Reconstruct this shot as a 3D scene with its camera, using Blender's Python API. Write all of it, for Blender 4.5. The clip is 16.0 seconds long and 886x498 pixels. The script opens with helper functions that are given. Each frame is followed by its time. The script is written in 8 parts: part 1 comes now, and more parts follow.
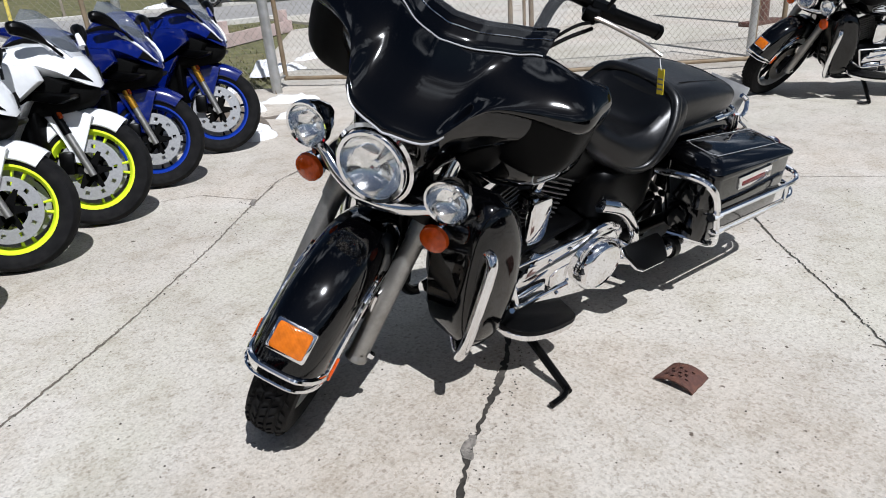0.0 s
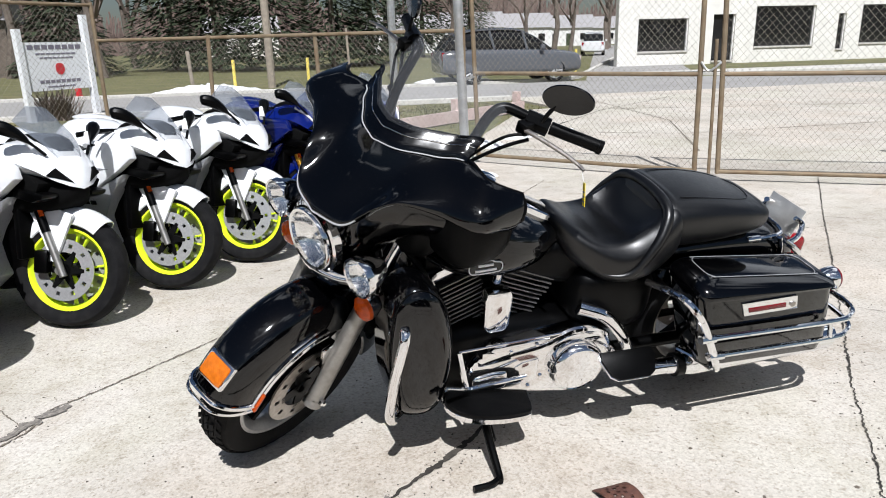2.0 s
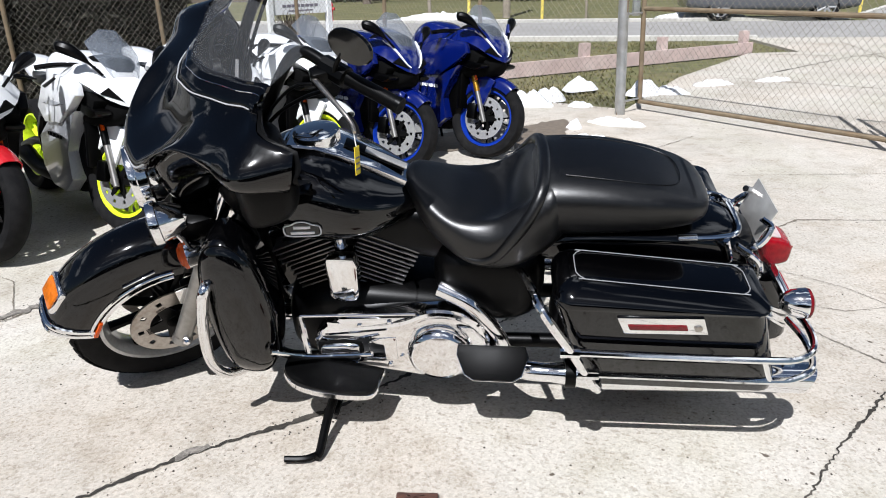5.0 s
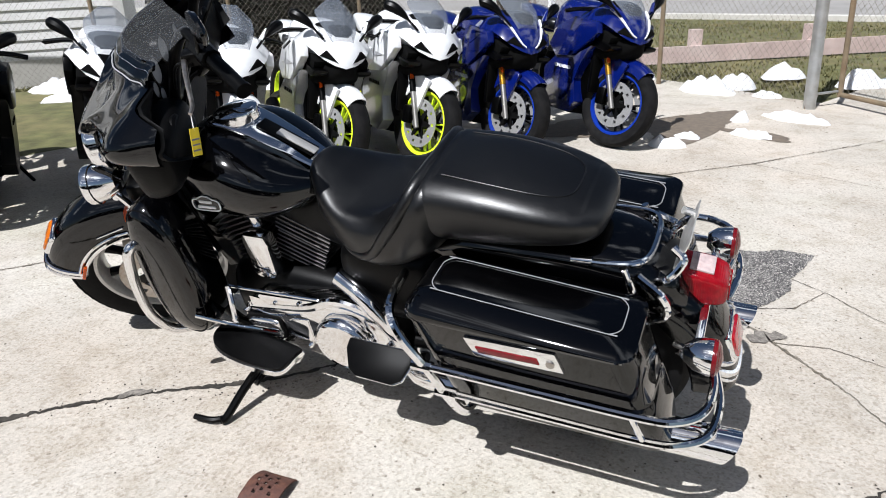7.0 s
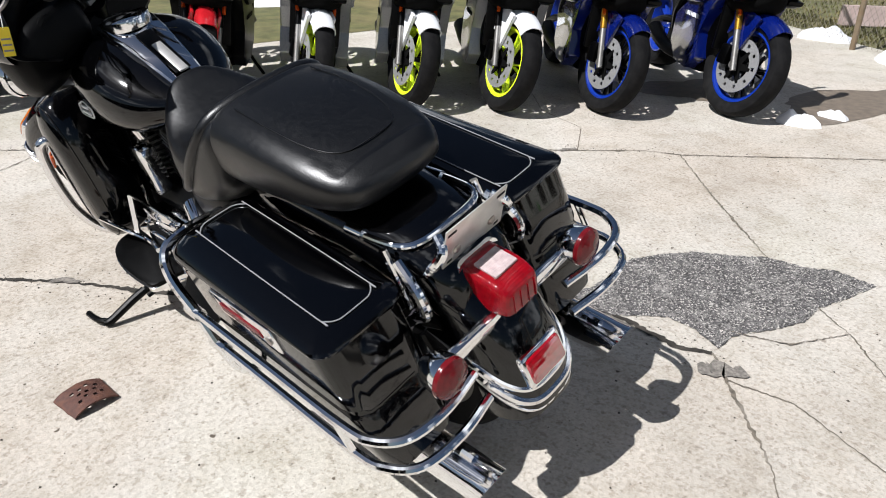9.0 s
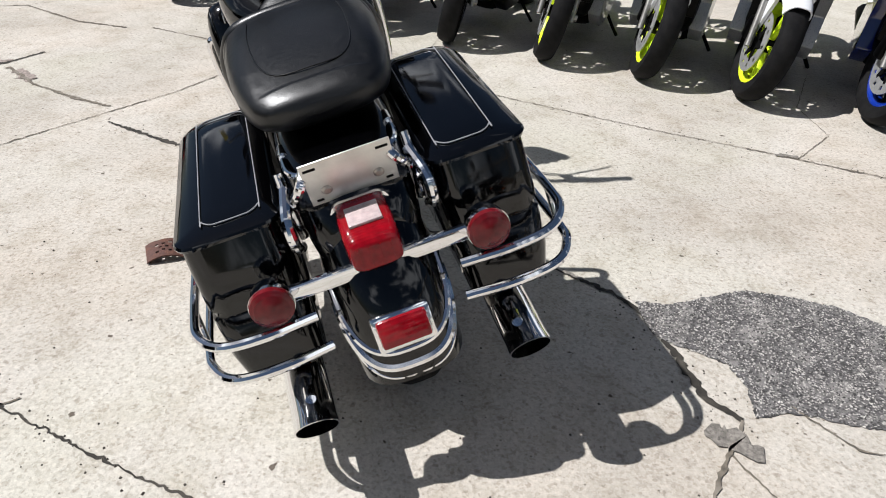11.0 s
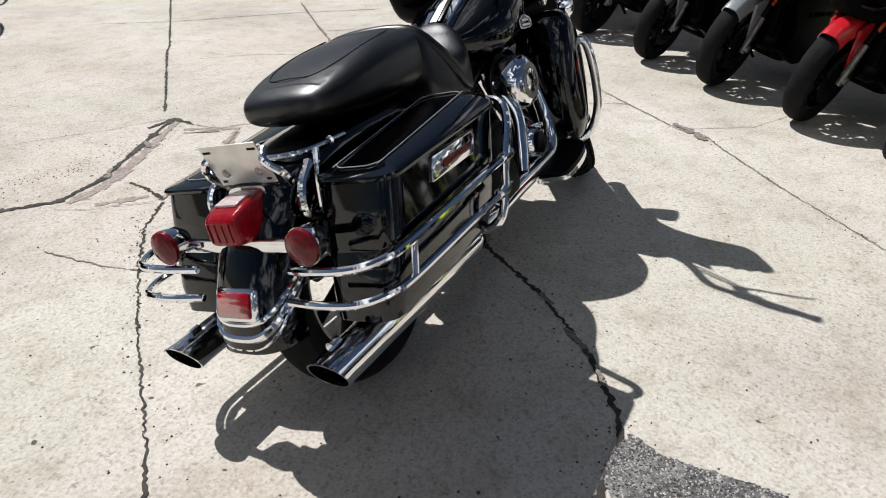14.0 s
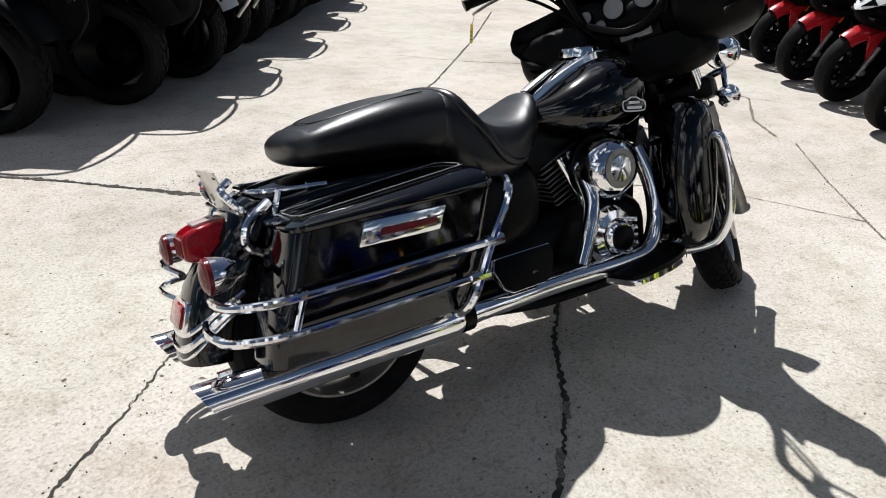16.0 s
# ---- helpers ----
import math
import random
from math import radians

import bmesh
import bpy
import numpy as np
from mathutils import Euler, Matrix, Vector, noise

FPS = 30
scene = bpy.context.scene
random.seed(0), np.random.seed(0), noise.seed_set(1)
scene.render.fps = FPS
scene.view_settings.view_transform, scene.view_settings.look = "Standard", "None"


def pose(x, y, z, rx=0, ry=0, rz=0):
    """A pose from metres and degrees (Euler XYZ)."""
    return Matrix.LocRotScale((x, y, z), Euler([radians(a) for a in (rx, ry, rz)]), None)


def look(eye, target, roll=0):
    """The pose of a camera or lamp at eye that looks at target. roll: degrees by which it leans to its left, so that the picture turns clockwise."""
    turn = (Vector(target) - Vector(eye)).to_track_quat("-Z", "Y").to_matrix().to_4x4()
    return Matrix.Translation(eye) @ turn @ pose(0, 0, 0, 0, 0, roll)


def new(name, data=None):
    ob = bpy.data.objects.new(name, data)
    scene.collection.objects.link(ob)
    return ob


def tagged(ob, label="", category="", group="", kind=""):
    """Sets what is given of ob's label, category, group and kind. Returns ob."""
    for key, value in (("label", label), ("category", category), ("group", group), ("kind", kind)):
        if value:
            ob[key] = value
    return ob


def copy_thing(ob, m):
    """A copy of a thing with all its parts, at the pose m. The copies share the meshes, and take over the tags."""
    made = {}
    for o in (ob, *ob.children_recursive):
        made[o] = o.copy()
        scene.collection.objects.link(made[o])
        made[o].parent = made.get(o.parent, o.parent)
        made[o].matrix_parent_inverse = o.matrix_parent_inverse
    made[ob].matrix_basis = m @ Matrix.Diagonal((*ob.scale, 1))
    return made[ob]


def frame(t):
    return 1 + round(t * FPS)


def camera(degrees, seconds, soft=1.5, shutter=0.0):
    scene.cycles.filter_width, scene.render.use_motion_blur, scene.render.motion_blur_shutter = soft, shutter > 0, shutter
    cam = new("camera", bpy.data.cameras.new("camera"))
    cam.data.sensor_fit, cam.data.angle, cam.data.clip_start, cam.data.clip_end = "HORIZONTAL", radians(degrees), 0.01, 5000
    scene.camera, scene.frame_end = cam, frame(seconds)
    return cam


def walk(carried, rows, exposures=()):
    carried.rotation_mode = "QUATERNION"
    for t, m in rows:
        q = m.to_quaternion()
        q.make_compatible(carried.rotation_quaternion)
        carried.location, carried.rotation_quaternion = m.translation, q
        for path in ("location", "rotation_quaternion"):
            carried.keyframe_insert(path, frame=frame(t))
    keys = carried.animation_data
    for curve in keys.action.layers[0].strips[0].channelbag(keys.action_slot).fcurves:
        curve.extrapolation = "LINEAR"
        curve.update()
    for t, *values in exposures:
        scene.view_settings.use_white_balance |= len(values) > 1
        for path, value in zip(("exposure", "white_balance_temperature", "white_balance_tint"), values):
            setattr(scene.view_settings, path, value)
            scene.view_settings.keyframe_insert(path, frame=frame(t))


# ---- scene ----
cam = camera(65.0, 16.0, soft=1.0)
PATH = [
    (0, (1.419, 1.627, 1.288), (0.424, 0.197, 0.529), -3.1),
    (0.5, (1.286, 1.808, 1.301), (0.408, 0.276, 0.600), -2.8),
    (1, (1.075, 1.896, 1.317), (0.306, 0.293, 0.646), -1.8),
    (1.5, (0.891, 2.034, 1.334), (0.276, 0.332, 0.755), -2.0),
    (2, (0.708, 2.162, 1.342), (0.277, 0.394, 0.797), -1.4),
    (2.5, (0.477, 2.163, 1.323), (0.188, 0.362, 0.792), -1.5),
    (3, (0.245, 2.189, 1.313), (0.019, 0.396, 0.726), -1.0),
    (3.5, (0.053, 2.233, 1.323), (-0.065, 0.441, 0.703), -1.0),
    (4, (-0.135, 2.160, 1.313), (-0.150, 0.367, 0.686), -0.2),
    (4.2, (-0.204, 2.124, 1.324), (-0.162, 0.338, 0.676), -0.2),
    (6.3, (-1.054, 1.787, 1.333), (-0.468, 0.127, 0.619), -1.3),
    (6.5, (-1.154, 1.757, 1.341), (-0.483, 0.125, 0.636), -1.1),
    (7, (-1.347, 1.613, 1.324), (-0.523, 0.070, 0.581), -1.8),
    (7.5, (-1.510, 1.377, 1.297), (-0.637, -0.079, 0.443), -0.5),
    (8, (-1.733, 1.237, 1.300), (-0.808, -0.156, 0.397), 0.4),
    (8.5, (-1.899, 1.093, 1.305), (-0.810, -0.192, 0.426), -0.5),
    (9, (-1.969, 0.864, 1.275), (-0.751, -0.291, 0.384), 0.6),
    (9.2, (-2.002, 0.787, 1.273), (-0.721, -0.276, 0.357), 0.5),
    (11.3, (-2.403, -0.055, 1.252), (-0.802, -0.318, 0.264), 1.5),
    (11.5, (-2.436, -0.154, 1.259), (-0.819, -0.348, 0.279), 1.3),
    (12, (-2.432, -0.362, 1.248), (-0.791, -0.383, 0.289), 0.2),
    (12.5, (-2.388, -0.559, 1.256), (-0.762, -0.355, 0.294), 0.4),
    (13, (-2.380, -0.786, 1.274), (-0.795, -0.323, 0.333), -0.2),
    (13.5, (-2.305, -0.986, 1.279), (-0.787, -0.342, 0.336), -0.3),
    (14, (-2.163, -1.143, 1.292), (-0.732, -0.306, 0.363), 0.6),
    (14.5, (-2.041, -1.326, 1.313), (-0.735, -0.283, 0.409), 0.5),
    (15, (-1.899, -1.474, 1.311), (-0.688, -0.292, 0.449), 1.4),
    (15.5, (-1.669, -1.565, 1.301), (-0.576, -0.250, 0.472), 2.6),
    (16, (-1.477, -1.671, 1.334), (-0.596, -0.210, 0.498), 2.0),
]
EXPOSURES = [(0, 0.08, 5900, 10), (1.5, 0.29, 6050, 10), (3.5, 0.38, 6000, 10), (7, 0.37, 6050, 10), (9, 0.32, 6150, 10), (11.5, 0.23, 6200, 10), (13, 0.17, 6250, 10), (14.5, 0.24, 6200, 10), (16, 0.33, 6200, 10)]

walk(cam, [(t, look(eye, target, roll)) for t, eye, target, roll in PATH], exposures=EXPOSURES)

# ---- world, sun ----
SUN_DIR = Vector((0.115, 0.705, 1.0)).normalized()
world = bpy.data.worlds.new("world")
scene.world = world
world.use_nodes = True
wn = world.node_tree
sky = wn.nodes.new("ShaderNodeTexSky")
sky.sky_type = "NISHITA"
sky.sun_disc = False
sky.sun_elevation = math.asin(SUN_DIR.z)
sky.sun_rotation = math.atan2(SUN_DIR.x, SUN_DIR.y)
# thin broken cloud over the whole sky, added for bright reflections in the black paint
wtc = wn.nodes.new("ShaderNodeTexCoord")
wmap = wn.nodes.new("ShaderNodeMapping")
wmap.inputs["Scale"].default_value = (1.0, 1.0, 2.2)
wnoise = wn.nodes.new("ShaderNodeTexNoise")
wnoise.inputs["Scale"].default_value = 2.3
wnoise.inputs["Detail"].default_value = 7
wnoise.inputs["Roughness"].default_value = 0.58
wnoise.inputs["Distortion"].default_value = 0.4
cover = wn.nodes.new("ShaderNodeMapRange")
cover.inputs["From Min"].default_value = 0.555
cover.inputs["From Max"].default_value = 0.63
cover.inputs["To Max"].default_value = 0.9
cloud = wn.nodes.new("ShaderNodeMixRGB")
cloud.inputs["Color2"].default_value = (34.0, 34.3, 34.8, 1)
wn.links.new(wtc.outputs["Generated"], wmap.inputs["Vector"])
wn.links.new(wmap.outputs["Vector"], wnoise.inputs["Vector"])
wn.links.new(wnoise.outputs["Fac"], cover.inputs["Value"])
wn.links.new(cover.outputs["Result"], cloud.inputs["Fac"])
wn.links.new(sky.outputs[0], cloud.inputs["Color1"])
wn.links.new(cloud.outputs[0], wn.nodes["Background"].inputs[0])
wn.nodes["Background"].inputs[1].default_value = 0.030
sun = new("sun", bpy.data.lights.new("sun", "SUN"))
sun.data.energy = 5.0
sun.data.angle = radians(0.53)
sun.data.color = (1.0, 0.965, 0.93)
sun.matrix_world = look(SUN_DIR * 50, (0, 0, 0))


# ---- materials ----
def material(name, color, rough=0.5, metal=0.0, coat=0.0, noise_scale=30.0, vary=0.1, bump=0.0, bump_scale=200.0, rough_vary=0.1,
             stain=None, stain_scale=3.0, stain_amount=0.4, spec=0.5, random_tint=0.0):
    m = bpy.data.materials.new(name)
    m.use_nodes = True
    nt = m.node_tree
    b = nt.nodes["Principled BSDF"]
    b.inputs["Metallic"].default_value = metal
    b.inputs["Coat Weight"].default_value = coat
    b.inputs["Coat Roughness"].default_value = 0.03
    b.inputs["Specular IOR Level"].default_value = spec
    tc = nt.nodes.new("ShaderNodeTexCoord")
    n1 = nt.nodes.new("ShaderNodeTexNoise")
    n1.inputs["Scale"].default_value = noise_scale
    n1.inputs["Detail"].default_value = 6
    nt.links.new(tc.outputs["Object"], n1.inputs["Vector"])
    ramp = nt.nodes.new("ShaderNodeMapRange")
    ramp.inputs["From Min"].default_value = 0.25
    ramp.inputs["From Max"].default_value = 0.75
    ramp.inputs["To Min"].default_value = 1 - vary
    ramp.inputs["To Max"].default_value = 1 + vary
    nt.links.new(n1.outputs["Fac"], ramp.inputs["Value"])
    mul = nt.nodes.new("ShaderNodeMixRGB")
    mul.blend_type = "MULTIPLY"
    mul.inputs["Fac"].default_value = 1
    mul.inputs["Color1"].default_value = (*color, 1)
    nt.links.new(ramp.outputs["Result"], mul.inputs["Color2"])
    out = mul.outputs["Color"]
    if stain:
        n2 = nt.nodes.new("ShaderNodeTexNoise")
        n2.inputs["Scale"].default_value = stain_scale
        n2.inputs["Detail"].default_value = 8
        n2.inputs["Roughness"].default_value = 0.65
        nt.links.new(tc.outputs["Object"], n2.inputs["Vector"])
        r2 = nt.nodes.new("ShaderNodeMapRange")
        r2.inputs["From Min"].default_value = 0.48
        r2.inputs["From Max"].default_value = 0.7
        r2.inputs["To Max"].default_value = stain_amount
        nt.links.new(n2.outputs["Fac"], r2.inputs["Value"])
        mx = nt.nodes.new("ShaderNodeMixRGB")
        mx.inputs["Color2"].default_value = (*stain, 1)
        nt.links.new(r2.outputs["Result"], mx.inputs["Fac"])
        nt.links.new(out, mx.inputs["Color1"])
        out = mx.outputs["Color"]
    if random_tint:
        oi = nt.nodes.new("ShaderNodeObjectInfo")
        hs = nt.nodes.new("ShaderNodeHueSaturation")
        mr = nt.nodes.new("ShaderNodeMapRange")
        mr.inputs["To Min"].default_value = 1 - random_tint
        mr.inputs["To Max"].default_value = 1 + random_tint
        nt.links.new(oi.outputs["Random"], mr.inputs["Value"])
        nt.links.new(mr.outputs["Result"], hs.inputs["Value"])
        nt.links.new(out, hs.inputs["Color"])
        out = hs.outputs["Color"]
    nt.links.new(out, b.inputs["Base Color"])
    rr = nt.nodes.new("ShaderNodeMapRange")
    rr.inputs["To Min"].default_value = max(0.02, rough * (1 - rough_vary))
    rr.inputs["To Max"].default_value = min(1, rough * (1 + rough_vary))
    nt.links.new(n1.outputs["Fac"], rr.inputs["Value"])
    nt.links.new(rr.outputs["Result"], b.inputs["Roughness"])
    if bump:
        n3 = nt.nodes.new("ShaderNodeTexNoise")
        n3.inputs["Scale"].default_value = bump_scale
        n3.inputs["Detail"].default_value = 4
        nt.links.new(tc.outputs["Object"], n3.inputs["Vector"])
        bp = nt.nodes.new("ShaderNodeBump")
        bp.inputs["Strength"].default_value = bump
        bp.inputs["Distance"].default_value = 0.004
        nt.links.new(n3.outputs["Fac"], bp.inputs["Height"])
        nt.links.new(bp.outputs["Normal"], b.inputs["Normal"])
    return m


def lens_material(name, color, rough=0.08):
    m = material(name, color, rough=rough, coat=0.15, vary=0.25, noise_scale=60, spec=0.35)
    b = m.node_tree.nodes["Principled BSDF"]
    b.inputs["Transmission Weight"].default_value = 0.25
    b.inputs["IOR"].default_value = 1.45
    wave = m.node_tree.nodes.new("ShaderNodeTexWave")
    wave.inputs["Scale"].default_value = 60
    bp = m.node_tree.nodes.new("ShaderNodeBump")
    bp.inputs["Strength"].default_value = 0.15
    bp.inputs["Distance"].default_value = 0.003
    tc = m.node_tree.nodes.new("ShaderNodeTexCoord")
    m.node_tree.links.new(tc.outputs["Object"], wave.inputs["Vector"])
    m.node_tree.links.new(wave.outputs["Fac"], bp.inputs["Height"])
    m.node_tree.links.new(bp.outputs["Normal"], b.inputs["Normal"])
    return m


def glass_material(name, color=(1, 1, 1), rough=0.02, alpha=0.25):
    m = bpy.data.materials.new(name)
    m.use_nodes = True
    nt = m.node_tree
    b = nt.nodes["Principled BSDF"]
    b.inputs["Base Color"].default_value = (*color, 1)
    b.inputs["Roughness"].default_value = rough
    b.inputs["IOR"].default_value = 1.45
    b.inputs["Alpha"].default_value = alpha
    return m


def ground_material():
    """Sun-bleached concrete: exposed sand and pebbles, dark pits, broad stains."""
    m = bpy.data.materials.new("lot_concrete")
    m.use_nodes = True
    nt = m.node_tree
    L = nt.links.new
    b = nt.nodes["Principled BSDF"]
    b.inputs["Specular IOR Level"].default_value = 0.3
    tc = nt.nodes.new("ShaderNodeTexCoord")

    def noise_node(scale, detail=5, rough=0.6):
        n = nt.nodes.new("ShaderNodeTexNoise")
        n.inputs["Scale"].default_value = scale
        n.inputs["Detail"].default_value = detail
        n.inputs["Roughness"].default_value = rough
        L(tc.outputs["Object"], n.inputs["Vector"])
        return n.outputs["Fac"]

    def ramp(fac, stops):
        r = nt.nodes.new("ShaderNodeValToRGB")
        while len(r.color_ramp.elements) < len(stops):
            r.color_ramp.elements.new(0.5)
        for e, (p, c) in zip(r.color_ramp.elements, stops):
            e.position, e.color = p, (*c, 1)
        L(fac, r.inputs["Fac"])
        return r.outputs["Color"]

    def mix(kind, fac, a, c):
        x = nt.nodes.new("ShaderNodeMixRGB")
        x.blend_type = kind
        if isinstance(fac, float):
            x.inputs["Fac"].default_value = fac
        else:
            L(fac, x.inputs["Fac"])
        L(a, x.inputs["Color1"])
        L(c, x.inputs["Color2"])
        return x.outputs["Color"]

    grain = ramp(noise_node(85, 8, 0.75), [(0.28, (0.27, 0.25, 0.225)), (0.43, (0.465, 0.440, 0.395)), (0.60, (0.550, 0.525, 0.475)), (0.75, (0.635, 0.610, 0.555))])
    v = nt.nodes.new("ShaderNodeTexVoronoi")
    v.inputs["Scale"].default_value = 46
    L(tc.outputs["Object"], v.inputs["Vector"])
    pit = ramp(v.outputs["Distance"], [(0.06, (0.16, 0.145, 0.13)), (0.18, (1, 1, 1))])
    holes = ramp(noise_node(14, 3), [(0.5, (0, 0, 0)), (0.62, (0.8, 0.8, 0.8))])
    c = mix("MULTIPLY", holes, grain, pit)
    v2 = nt.nodes.new("ShaderNodeTexVoronoi")
    v2.inputs["Scale"].default_value = 120
    L(tc.outputs["Object"], v2.inputs["Vector"])
    pebble = ramp(v2.outputs["Color"], [(0.15, (0.66, 0.61, 0.54)), (0.4, (0.98, 0.96, 0.92)), (0.9, (1.14, 1.10, 1.05))])
    c = mix("MULTIPLY", 0.5, c, pebble)
    broad = ramp(noise_node(0.9, 7), [(0.3, (0.80, 0.78, 0.75)), (0.5, (1, 0.99, 0.97)), (0.7, (1.12, 1.12, 1.12))])
    c = mix("MULTIPLY", 1.0, c, broad)
    speck = ramp(noise_node(42, 3, 0.55), [(0.34, (0.52, 0.47, 0.43)), (0.41, (1, 1, 1))])
    c = mix("MULTIPLY", 0.5, c, speck)
    dot = ramp(noise_node(27, 2, 0.4), [(0.235, (0.25, 0.22, 0.20)), (0.265, (1, 1, 1))])
    c = mix("MULTIPLY", 1.0, c, dot)
    tint = ramp(noise_node(0.55, 4), [(0.38, (1.02, 0.99, 0.985)), (0.5, (1, 1, 1.02)), (0.62, (0.985, 1.0, 0.985))])
    c = mix("MULTIPLY", 1.0, c, tint)
    blotch = ramp(noise_node(5.5, 8, 0.7), [(0.36, (0.78, 0.75, 0.70)), (0.52, (1, 1, 1))])
    c = mix("MULTIPLY", 0.7, c, blotch)
    L(c, b.inputs["Base Color"])
    b.inputs["Roughness"].default_value = 0.88
    bp = nt.nodes.new("ShaderNodeBump")
    bp.inputs["Strength"].default_value = 0.55
    bp.inputs["Distance"].default_value = 0.004
    L(noise_node(110, 6, 0.7), bp.inputs["Height"])
    L(bp.outputs["Normal"], b.inputs["Normal"])
    return m


